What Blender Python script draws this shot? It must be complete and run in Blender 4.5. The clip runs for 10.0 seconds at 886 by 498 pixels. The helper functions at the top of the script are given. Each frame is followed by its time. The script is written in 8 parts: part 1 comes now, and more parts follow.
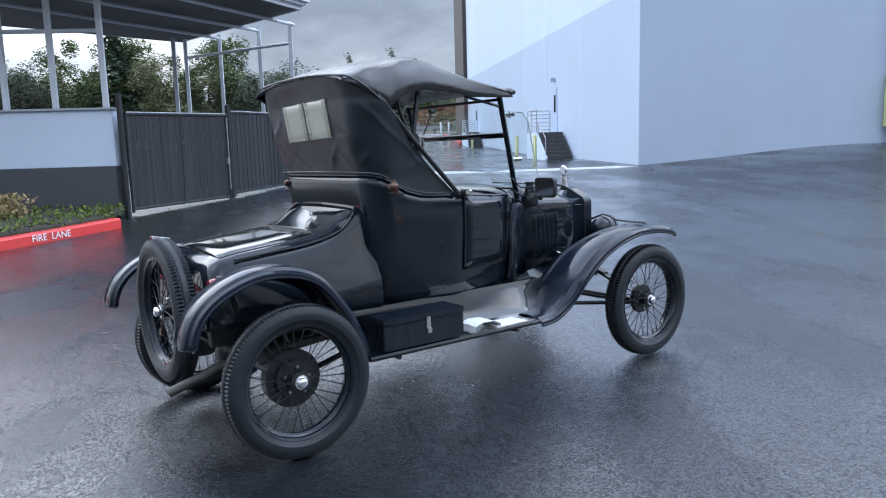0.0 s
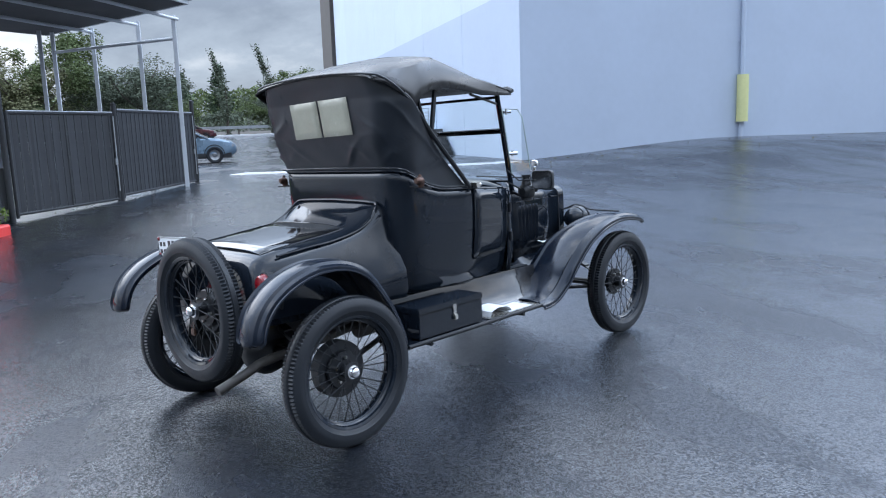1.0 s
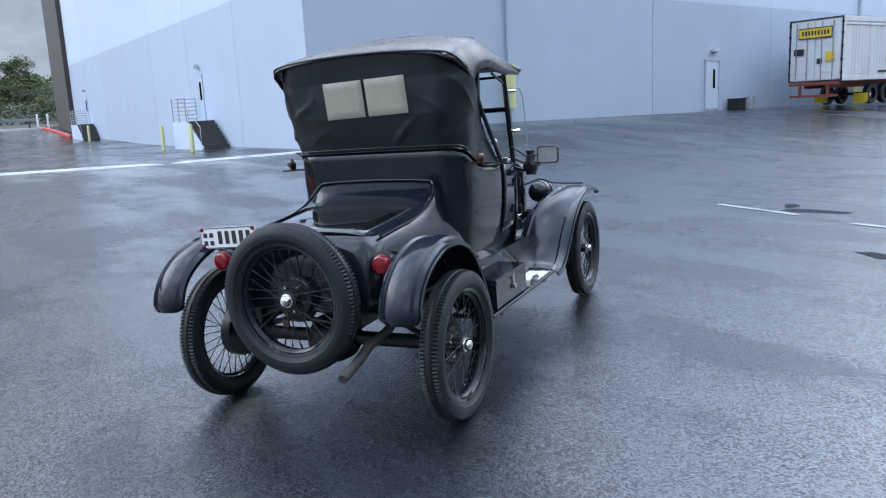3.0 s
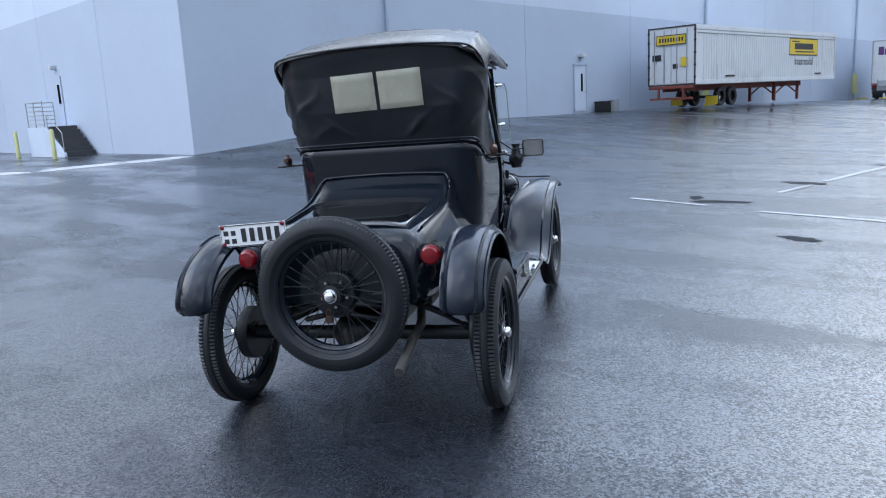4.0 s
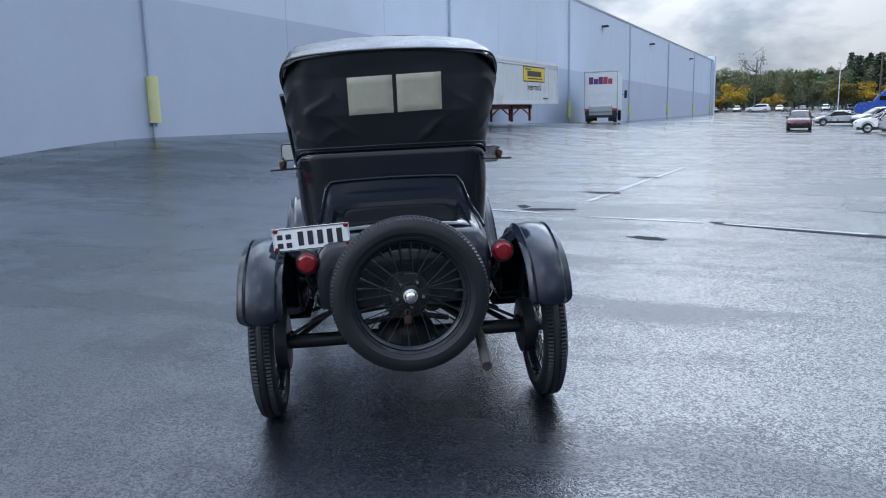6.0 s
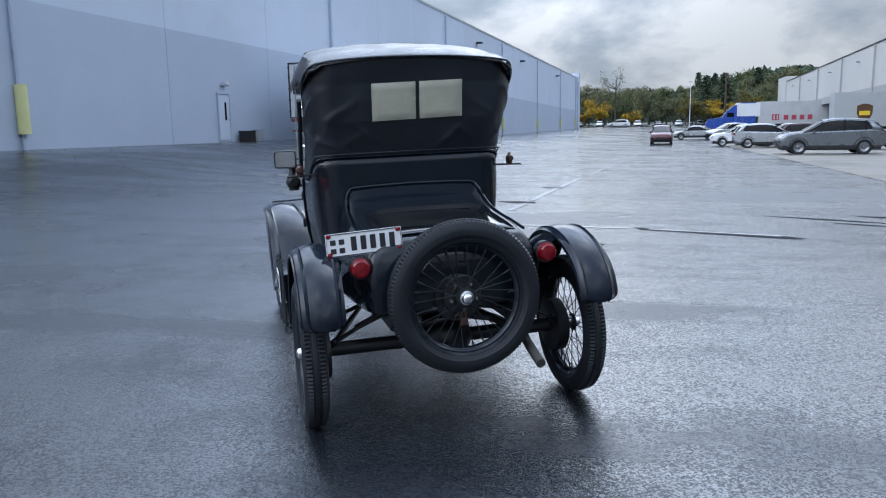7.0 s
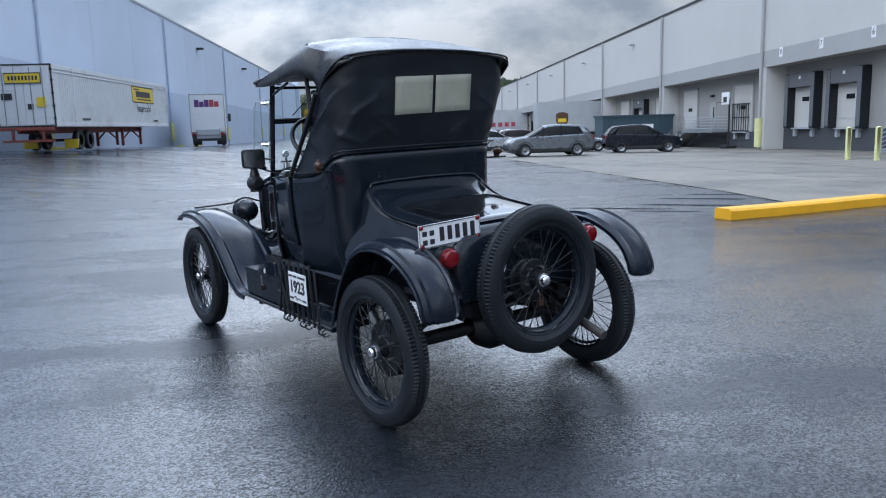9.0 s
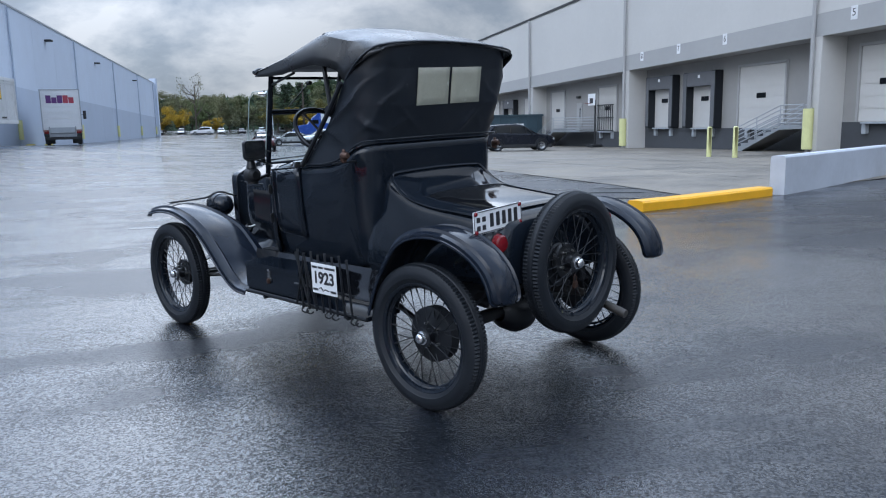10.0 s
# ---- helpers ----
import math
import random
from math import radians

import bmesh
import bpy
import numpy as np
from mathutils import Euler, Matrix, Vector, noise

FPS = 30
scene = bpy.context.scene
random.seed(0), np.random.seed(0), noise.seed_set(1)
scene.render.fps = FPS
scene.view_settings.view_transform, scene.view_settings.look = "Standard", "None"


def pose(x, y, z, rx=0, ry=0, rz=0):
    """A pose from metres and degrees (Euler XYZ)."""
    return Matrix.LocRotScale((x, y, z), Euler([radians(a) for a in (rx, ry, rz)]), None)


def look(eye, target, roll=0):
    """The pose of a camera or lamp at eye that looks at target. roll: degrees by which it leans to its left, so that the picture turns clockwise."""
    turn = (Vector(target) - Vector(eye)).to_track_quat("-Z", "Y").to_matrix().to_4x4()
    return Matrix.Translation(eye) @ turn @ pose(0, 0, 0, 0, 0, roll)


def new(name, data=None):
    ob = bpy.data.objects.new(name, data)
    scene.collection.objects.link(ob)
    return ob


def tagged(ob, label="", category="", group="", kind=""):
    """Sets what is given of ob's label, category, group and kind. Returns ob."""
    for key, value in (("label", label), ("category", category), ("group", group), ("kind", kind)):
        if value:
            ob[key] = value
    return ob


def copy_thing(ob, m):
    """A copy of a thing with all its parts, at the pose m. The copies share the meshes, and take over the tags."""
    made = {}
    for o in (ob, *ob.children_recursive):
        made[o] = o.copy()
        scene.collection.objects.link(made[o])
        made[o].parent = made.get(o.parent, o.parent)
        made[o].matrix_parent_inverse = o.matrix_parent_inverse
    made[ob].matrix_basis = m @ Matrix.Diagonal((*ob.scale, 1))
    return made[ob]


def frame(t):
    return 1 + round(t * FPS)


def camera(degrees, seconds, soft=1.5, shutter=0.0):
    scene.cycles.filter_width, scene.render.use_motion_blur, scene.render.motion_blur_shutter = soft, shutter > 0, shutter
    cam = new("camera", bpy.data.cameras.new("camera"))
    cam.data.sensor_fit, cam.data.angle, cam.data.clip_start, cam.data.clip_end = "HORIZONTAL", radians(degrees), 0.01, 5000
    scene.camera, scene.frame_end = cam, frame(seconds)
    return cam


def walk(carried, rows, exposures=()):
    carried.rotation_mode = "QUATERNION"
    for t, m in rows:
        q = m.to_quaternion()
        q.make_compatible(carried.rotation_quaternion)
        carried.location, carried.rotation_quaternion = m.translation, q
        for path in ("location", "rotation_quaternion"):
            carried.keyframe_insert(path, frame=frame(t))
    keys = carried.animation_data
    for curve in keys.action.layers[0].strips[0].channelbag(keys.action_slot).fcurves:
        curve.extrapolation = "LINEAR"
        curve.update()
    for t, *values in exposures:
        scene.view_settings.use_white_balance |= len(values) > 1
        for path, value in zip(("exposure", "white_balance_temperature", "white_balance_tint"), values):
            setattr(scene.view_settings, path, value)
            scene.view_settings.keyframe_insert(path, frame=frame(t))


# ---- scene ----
cam = camera(60.4, 10.0, soft=1.1)
PATH = [
    (0, (0.036, -0.171, 1.503), (0.196, 1.8, 1.202), -1.6),
    (0.5, (-0.385, -0.213, 1.518), (-0.053, 1.735, 1.212), -1.8),
    (1, (-0.818, -0.229, 1.523), (-0.316, 1.68, 1.205), -2.0),
    (1.5, (-1.224, -0.129, 1.541), (-0.568, 1.73, 1.206), -2.3),
    (2, (-1.662, -0.037, 1.526), (-0.86, 1.761, 1.174), -2.6),
    (2.5, (-2.053, 0.138, 1.522), (-1.106, 1.861, 1.16), -2.7),
    (4, (-3.073, 0.871, 1.496), (-1.712, 2.288, 1.122), -3.0),
    (4.5, (-3.367, 1.119, 1.479), (-1.885, 2.409, 1.103), -2.9),
    (5, (-3.601, 1.43, 1.487), (-2.012, 2.586, 1.11), -2.6),
    (6.5, (-4.284, 2.41, 1.474), (-2.449, 3.129, 1.133), -1.1),
    (7, (-4.433, 2.812, 1.461), (-2.542, 3.376, 1.132), -1.1),
    (7.5, (-4.472, 3.229, 1.472), (-2.54, 3.632, 1.15), -1.3),
    (8, (-4.561, 3.621, 1.453), (-2.6, 3.853, 1.134), -1.6),
    (8.5, (-4.612, 4.035, 1.442), (-2.638, 4.077, 1.122), -1.6),
    (9, (-4.691, 4.453, 1.412), (-2.722, 4.307, 1.09), -1.5),
    (9.5, (-4.679, 4.866, 1.395), (-2.732, 4.541, 1.071), -1.3),
    (10, (-4.647, 5.314, 1.383), (-2.735, 4.827, 1.052), -1.2),
]
walk(cam, [(t, look(eye, target, roll)) for t, eye, target, roll in PATH],
     [(0, 0.62, 6330, 12), (1.5, 0.73, 6330, 12), (2.5, 0.59, 6350, 12), (4.5, 0.34, 6400, 12), (7, 0.08, 6300, 12), (8.5, 0.03, 6250, 12), (10, -0.02, 6230, 12)])

# ---- world, sun ----
SUN_AZ, SUN_EL = 312.0, 30.0   # degrees: from +y towards +x, above the horizon
world = bpy.data.worlds.new("overcast_sky")
scene.world = world
world.use_nodes = True
wn, wl = world.node_tree.nodes, world.node_tree.links
wn.clear()


def wnode(kind, **sets):
    n = wn.new(kind)
    for k, v in sets.items():
        n.inputs[k].default_value = v
    return n


w_out, w_bg = wn.new("ShaderNodeOutputWorld"), wn.new("ShaderNodeBackground")
sky = wn.new("ShaderNodeTexSky")
sky.sky_type, sky.sun_disc = "NISHITA", False
sky.sun_elevation, sky.sun_rotation = radians(SUN_EL), radians(SUN_AZ)
co = wn.new("ShaderNodeTexCoord")
sep = wn.new("ShaderNodeSeparateXYZ")
wl.new(co.outputs["Generated"], sep.inputs[0])
lift = wn.new("ShaderNodeMath"); lift.operation = "ADD"; lift.inputs[1].default_value = 0.5
wl.new(sep.outputs["Z"], lift.inputs[0])
flat = wn.new("ShaderNodeMath"); flat.operation = "MAXIMUM"; flat.inputs[1].default_value = 0.12
wl.new(lift.outputs[0], flat.inputs[0])
dome = wn.new("ShaderNodeVectorMath"); dome.operation = "DIVIDE"
wl.new(co.outputs["Generated"], dome.inputs[0])
com = wn.new("ShaderNodeCombineXYZ")
for k in range(3):
    wl.new(flat.outputs[0], com.inputs[k])
wl.new(com.outputs[0], dome.inputs[1])
big = wnode("ShaderNodeTexNoise", Scale=1.9, Detail=7.0, Roughness=0.52, Distortion=0.35)
small = wnode("ShaderNodeTexNoise", Scale=5.0, Detail=6.0, Roughness=0.6, Distortion=0.2)
wl.new(dome.outputs[0], big.inputs["Vector"]); wl.new(dome.outputs[0], small.inputs["Vector"])
mixn = wn.new("ShaderNodeMix"); mixn.inputs["Factor"].default_value = 0.3
wl.new(big.outputs["Fac"], mixn.inputs["A"]); wl.new(small.outputs["Fac"], mixn.inputs["B"])
ramp = wn.new("ShaderNodeValToRGB")
ramp.color_ramp.elements[0].position, ramp.color_ramp.elements[0].color = 0.40, (0.33, 0.37, 0.43, 1)
ramp.color_ramp.elements[1].position, ramp.color_ramp.elements[1].color = 0.61, (1.0, 0.99, 0.975, 1)
el = ramp.color_ramp.elements.new(0.50); el.color = (0.50, 0.55, 0.61, 1)
wl.new(mixn.outputs["Result"], ramp.inputs[0])
mixc = wn.new("ShaderNodeMix"); mixc.data_type = "RGBA"; mixc.inputs["Factor"].default_value = 0.9
skys = wn.new("ShaderNodeVectorMath"); skys.operation = "SCALE"; skys.inputs["Scale"].default_value = 0.1
wl.new(sky.outputs[0], skys.inputs[0])
wl.new(skys.outputs[0], mixc.inputs["A"]); wl.new(ramp.outputs[0], mixc.inputs["B"])
# an overcast sky is brighter and bluer overhead than at the horizon
up = wn.new("ShaderNodeMapRange")
up.inputs["From Min"].default_value, up.inputs["From Max"].default_value = 0.15, 0.9
wl.new(sep.outputs["Z"], up.inputs["Value"])
lum = wn.new("ShaderNodeMix"); lum.data_type = "RGBA"
lum.inputs["A"].default_value, lum.inputs["B"].default_value = (0.39, 0.416, 0.445, 1), (1.95, 2.14, 2.38, 1)
wl.new(up.outputs[0], lum.inputs["Factor"])
prod = wn.new("ShaderNodeMix"); prod.data_type = "RGBA"; prod.blend_type = "MULTIPLY"; prod.inputs["Factor"].default_value = 1.0
wl.new(mixc.outputs["Result"], prod.inputs["A"]); wl.new(lum.outputs["Result"], prod.inputs["B"])
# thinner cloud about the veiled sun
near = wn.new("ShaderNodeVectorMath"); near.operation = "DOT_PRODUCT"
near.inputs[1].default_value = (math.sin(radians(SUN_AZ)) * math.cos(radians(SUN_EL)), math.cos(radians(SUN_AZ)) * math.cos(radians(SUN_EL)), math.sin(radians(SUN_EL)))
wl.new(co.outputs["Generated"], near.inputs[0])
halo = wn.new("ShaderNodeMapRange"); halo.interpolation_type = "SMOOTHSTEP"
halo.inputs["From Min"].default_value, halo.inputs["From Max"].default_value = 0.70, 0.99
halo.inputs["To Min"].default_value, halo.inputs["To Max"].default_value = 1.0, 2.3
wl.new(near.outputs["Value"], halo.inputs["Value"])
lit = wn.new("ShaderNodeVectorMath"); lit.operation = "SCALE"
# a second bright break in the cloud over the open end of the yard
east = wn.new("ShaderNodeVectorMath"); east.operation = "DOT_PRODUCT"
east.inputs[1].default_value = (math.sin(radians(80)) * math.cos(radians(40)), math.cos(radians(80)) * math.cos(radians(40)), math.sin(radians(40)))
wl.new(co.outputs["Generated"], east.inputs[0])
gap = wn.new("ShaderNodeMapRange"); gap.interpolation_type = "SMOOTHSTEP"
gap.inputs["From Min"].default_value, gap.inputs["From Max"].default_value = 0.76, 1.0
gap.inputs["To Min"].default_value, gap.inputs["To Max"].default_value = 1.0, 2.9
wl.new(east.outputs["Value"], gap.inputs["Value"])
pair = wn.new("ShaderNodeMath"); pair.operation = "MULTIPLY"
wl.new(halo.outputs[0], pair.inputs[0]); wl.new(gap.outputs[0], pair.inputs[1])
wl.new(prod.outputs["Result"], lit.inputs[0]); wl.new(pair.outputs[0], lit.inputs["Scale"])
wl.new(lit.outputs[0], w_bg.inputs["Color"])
w_bg.inputs["Strength"].default_value = 1.55
wl.new(w_bg.outputs[0], w_out.inputs[0])

sun = new("sun", bpy.data.lights.new("sun", "SUN"))
sun.data.energy, sun.data.angle, sun.data.color = 0.35, radians(40), (1.0, 0.97, 0.93)
sd = Vector((math.sin(radians(SUN_AZ)) * math.cos(radians(SUN_EL)), math.cos(radians(SUN_AZ)) * math.cos(radians(SUN_EL)), math.sin(radians(SUN_EL))))
sun.matrix_world = look(sd * 50, (0, 0, 0))


# ---- materials ----
def mat(name, col, rough=0.5, metal=0.0, var=0.12, scale=6.0, bump=0.0, bscale=60.0, rvar=0.08, coat=0.0, spec=0.5, rand=0.0, dirt=None, dirt_amt=0.0):
    """A painted, cast or woven surface: two scales of tone, uneven gloss, fine relief, and patches of dirt."""
    m = bpy.data.materials.new(name)
    m.use_nodes = True
    n, l = m.node_tree.nodes, m.node_tree.links
    b = n["Principled BSDF"]
    tc = n.new("ShaderNodeTexCoord")
    n1, n2 = n.new("ShaderNodeTexNoise"), n.new("ShaderNodeTexNoise")
    n1.inputs["Scale"].default_value, n1.inputs["Detail"].default_value = scale, 5
    n2.inputs["Scale"].default_value, n2.inputs["Detail"].default_value = scale * 9, 4
    for k in (n1, n2):
        l.new(tc.outputs["Object"], k.inputs["Vector"])
    add = n.new("ShaderNodeMath"); add.operation = "MULTIPLY_ADD"; add.inputs[1].default_value = 0.4
    l.new(n2.outputs["Fac"], add.inputs[0]); l.new(n1.outputs["Fac"], add.inputs[2])
    val = n.new("ShaderNodeMapRange")
    val.inputs["From Min"].default_value, val.inputs["From Max"].default_value = 0.4, 1.0
    val.inputs["To Min"].default_value, val.inputs["To Max"].default_value = 1 - var, 1 + var
    l.new(add.outputs[0], val.inputs["Value"])
    mul = n.new("ShaderNodeVectorMath"); mul.operation = "SCALE"; mul.inputs[0].default_value = col[:3]
    l.new(val.outputs[0], mul.inputs["Scale"])
    last = mul.outputs[0]
    if rand:
        oi = n.new("ShaderNodeObjectInfo")
        mr = n.new("ShaderNodeMapRange")
        mr.inputs["To Min"].default_value, mr.inputs["To Max"].default_value = 1 - rand, 1 + rand
        l.new(oi.outputs["Random"], mr.inputs["Value"])
        m2 = n.new("ShaderNodeVectorMath"); m2.operation = "SCALE"
        l.new(last, m2.inputs[0]); l.new(mr.outputs[0], m2.inputs["Scale"])
        last = m2.outputs[0]
    if dirt:
        n3 = n.new("ShaderNodeTexNoise"); n3.inputs["Scale"].default_value, n3.inputs["Detail"].default_value = scale * 0.35, 8
        n3.inputs["Roughness"].default_value = 0.65
        l.new(tc.outputs["Object"], n3.inputs["Vector"])
        dr = n.new("ShaderNodeMapRange")
        dr.inputs["From Min"].default_value, dr.inputs["From Max"].default_value = 0.52, 0.72
        dr.inputs["To Max"].default_value = dirt_amt
        l.new(n3.outputs["Fac"], dr.inputs["Value"])
        mx = n.new("ShaderNodeMix"); mx.data_type = "RGBA"
        mx.inputs["B"].default_value = (*dirt, 1)
        l.new(last, mx.inputs["A"]); l.new(dr.outputs[0], mx.inputs["Factor"])
        last = mx.outputs["Result"]
    l.new(last, b.inputs["Base Color"])
    rr = n.new("ShaderNodeMapRange")
    rr.inputs["From Min"].default_value, rr.inputs["From Max"].default_value = 0.3, 0.7
    rr.inputs["To Min"].default_value, rr.inputs["To Max"].default_value = max(0.02, rough - rvar), min(1, rough + rvar)
    l.new(n1.outputs["Fac"], rr.inputs["Value"]); l.new(rr.outputs[0], b.inputs["Roughness"])
    b.inputs["Metallic"].default_value = metal
    b.inputs["Coat Weight"].default_value = coat
    b.inputs["Coat Roughness"].default_value = 0.06
    b.inputs["Specular IOR Level"].default_value = spec
    if bump:
        n4 = n.new("ShaderNodeTexNoise"); n4.inputs["Scale"].default_value, n4.inputs["Detail"].default_value = bscale, 3
        l.new(tc.outputs["Object"], n4.inputs["Vector"])
        bp = n.new("ShaderNodeBump"); bp.inputs["Strength"].default_value = bump; bp.inputs["Distance"].default_value = 0.01
        l.new(n4.outputs["Fac"], bp.inputs["Height"]); l.new(bp.outputs[0], b.inputs["Normal"])
    return m


def glass(name, tint=(0.9, 0.95, 0.95), rough=0.02):
    m = bpy.data.materials.new(name)
    m.use_nodes = True
    n, l = m.node_tree.nodes, m.node_tree.links
    n.clear()
    o, mx = n.new("ShaderNodeOutputMaterial"), n.new("ShaderNodeMixShader")
    tr, gl, fr = n.new("ShaderNodeBsdfTransparent"), n.new("ShaderNodeBsdfGlossy"), n.new("ShaderNodeLayerWeight")
    tr.inputs[0].default_value = (*tint, 1)
    gl.inputs["Roughness"].default_value = rough
    fr.inputs["Blend"].default_value = 0.5
    pw = n.new("ShaderNodeMath"); pw.operation = "POWER"; pw.inputs[1].default_value = 5.0
    ma = n.new("ShaderNodeMath"); ma.operation = "MULTIPLY_ADD"; ma.inputs[1].default_value, ma.inputs[2].default_value = 0.92, 0.08
    l.new(fr.outputs["Facing"], pw.inputs[0]); l.new(pw.outputs[0], ma.inputs[0])
    l.new(ma.outputs[0], mx.inputs[0]); l.new(tr.outputs[0], mx.inputs[1]); l.new(gl.outputs[0], mx.inputs[2])
    l.new(mx.outputs[0], o.inputs[0])
    return m


def asphalt_mat():
    """Wet asphalt: dark aggregate, damp and drying patches, long streaks left by tyres and sealing."""
    m = mat("wet_asphalt", (0.0075, 0.0088, 0.0115), 0.3, var=0.35, scale=0.55)
    n, l = m.node_tree.nodes, m.node_tree.links
    b = n["Principled BSDF"]
    tc = n.new("ShaderNodeTexCoord")
    grain, mid, wide, streak = (n.new("ShaderNodeTexNoise") for _ in range(4))
    vor = n.new("ShaderNodeTexVoronoi"); vor.inputs["Scale"].default_value = 105
    for k, s, d in ((grain, 150, 2), (mid, 1.1, 5), (wide, 0.16, 5), (streak, 0.55, 6)):
        k.inputs["Scale"].default_value, k.inputs["Detail"].default_value = s, d
    mp = n.new("ShaderNodeMapping"); mp.inputs["Scale"].default_value = (1.5, 0.4, 1)
    mp.inputs["Rotation"].default_value = (0, 0, radians(8))
    l.new(tc.outputs["Object"], mp.inputs["Vector"]); l.new(mp.outputs[0], streak.inputs["Vector"])
    for k in (grain, mid, wide, vor):
        l.new(tc.outputs["Object"], k.inputs["Vector"])
    a1 = n.new("ShaderNodeMath"); a1.operation = "MULTIPLY_ADD"; a1.inputs[1].default_value = 0.5
    l.new(mid.outputs["Fac"], a1.inputs[0]); l.new(wide.outputs["Fac"], a1.inputs[2])
    a2 = n.new("ShaderNodeMath"); a2.operation = "MULTIPLY_ADD"; a2.inputs[1].default_value = 1.3
    l.new(streak.outputs["Fac"], a2.inputs[0]); l.new(a1.outputs[0], a2.inputs[2])
    rr = n.new("ShaderNodeMapRange")
    rr.inputs["From Min"].default_value, rr.inputs["From Max"].default_value = 1.22, 1.58
    rr.inputs["To Min"].default_value, rr.inputs["To Max"].default_value = 0.16, 0.32
    l.new(a2.outputs[0], rr.inputs["Value"]); l.new(rr.outputs[0], b.inputs["Roughness"])
    # a film of rain water over the stone
    b.inputs["Coat IOR"].default_value = 1.45
    cover = n.new("ShaderNodeMapRange")
    cover.inputs["From Min"].default_value, cover.inputs["From Max"].default_value = 1.27, 1.52
    cover.inputs["To Min"].default_value, cover.inputs["To Max"].default_value = 1.1, 0.15
    l.new(a2.outputs[0], cover.inputs["Value"])
    # single stones stand out of the film, more so in mottled patches
    mott = n.new("ShaderNodeTexNoise"); mott.inputs["Scale"].default_value, mott.inputs["Detail"].default_value = 3.2, 4
    l.new(tc.outputs["Object"], mott.inputs["Vector"])
    stone = n.new("ShaderNodeMapRange"); stone.inputs["From Min"].default_value, stone.inputs["From Max"].default_value = 0.25, 0.75
    stone.inputs["To Min"].default_value, stone.inputs["To Max"].default_value = 0.4, 1.45
    sepv = n.new("ShaderNodeSeparateColor"); l.new(vor.outputs["Color"], sepv.inputs[0])
    l.new(sepv.outputs[1], stone.inputs["Value"])
    mrange = n.new("ShaderNodeMapRange"); mrange.inputs["From Min"].default_value, mrange.inputs["From Max"].default_value = 0.3, 0.7
    mrange.inputs["To Min"].default_value, mrange.inputs["To Max"].default_value = 0.76, 1.18
    l.new(mott.outputs["Fac"], mrange.inputs["Value"])
    m1 = n.new("ShaderNodeMath"); m1.operation = "MULTIPLY"; l.new(cover.outputs[0], m1.inputs[0]); l.new(stone.outputs[0], m1.inputs[1])
    m2 = n.new("ShaderNodeMath"); m2.operation = "MULTIPLY"; m2.use_clamp = True; l.new(m1.outputs[0], m2.inputs[0]); l.new(mrange.outputs[0], m2.inputs[1])
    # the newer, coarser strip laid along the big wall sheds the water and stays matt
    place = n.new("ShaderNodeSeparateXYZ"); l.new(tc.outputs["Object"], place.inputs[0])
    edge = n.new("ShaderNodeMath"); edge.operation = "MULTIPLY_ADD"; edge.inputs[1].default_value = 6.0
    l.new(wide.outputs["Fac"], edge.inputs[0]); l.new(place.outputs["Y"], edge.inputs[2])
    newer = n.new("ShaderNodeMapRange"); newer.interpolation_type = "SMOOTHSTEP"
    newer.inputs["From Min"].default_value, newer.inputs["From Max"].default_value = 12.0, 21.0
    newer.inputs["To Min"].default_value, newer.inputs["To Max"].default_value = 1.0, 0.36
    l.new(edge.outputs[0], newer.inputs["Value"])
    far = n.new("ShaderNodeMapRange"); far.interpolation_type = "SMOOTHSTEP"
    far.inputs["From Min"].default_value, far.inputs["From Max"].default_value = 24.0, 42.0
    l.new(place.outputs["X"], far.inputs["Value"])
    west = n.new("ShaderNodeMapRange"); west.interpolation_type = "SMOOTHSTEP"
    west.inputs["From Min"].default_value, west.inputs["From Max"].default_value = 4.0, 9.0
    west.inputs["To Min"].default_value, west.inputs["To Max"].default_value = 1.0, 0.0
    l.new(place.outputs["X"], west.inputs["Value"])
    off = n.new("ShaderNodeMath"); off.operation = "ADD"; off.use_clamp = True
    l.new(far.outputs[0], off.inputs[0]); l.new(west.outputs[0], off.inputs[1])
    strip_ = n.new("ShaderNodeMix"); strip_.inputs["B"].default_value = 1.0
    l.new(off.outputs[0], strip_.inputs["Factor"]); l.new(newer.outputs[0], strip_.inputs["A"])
    # so does the ramp below the yellow kerb
    ramp_y = n.new("ShaderNodeMapRange"); ramp_y.interpolation_type = "SMOOTHSTEP"
    ramp_y.inputs["From Min"].default_value, ramp_y.inputs["From Max"].default_value = -1.0, 1.6
    ramp_y.inputs["To Min"].default_value = 0.34
    l.new(place.outputs["Y"], ramp_y.inputs["Value"])
    east = n.new("ShaderNodeMapRange"); east.interpolation_type = "SMOOTHSTEP"
    east.inputs["From Min"].default_value, east.inputs["From Max"].default_value = 5.6, 6.6
    l.new(place.outputs["X"], east.inputs["Value"])
    near_w = n.new("ShaderNodeMapRange"); near_w.interpolation_type = "SMOOTHSTEP"
    near_w.inputs["From Min"].default_value, near_w.inputs["From Max"].default_value = 0.5, 2.5
    near_w.inputs["To Min"].default_value, near_w.inputs["To Max"].default_value = 1.0, 0.0
    l.new(place.outputs["X"], near_w.inputs["Value"])
    away = n.new("ShaderNodeMath"); away.operation = "ADD"; away.use_clamp = True
    l.new(east.outputs[0], away.inputs[0]); l.new(near_w.outputs[0], away.inputs[1])
    ramp_m = n.new("ShaderNodeMix"); ramp_m.inputs["B"].default_value = 1.0
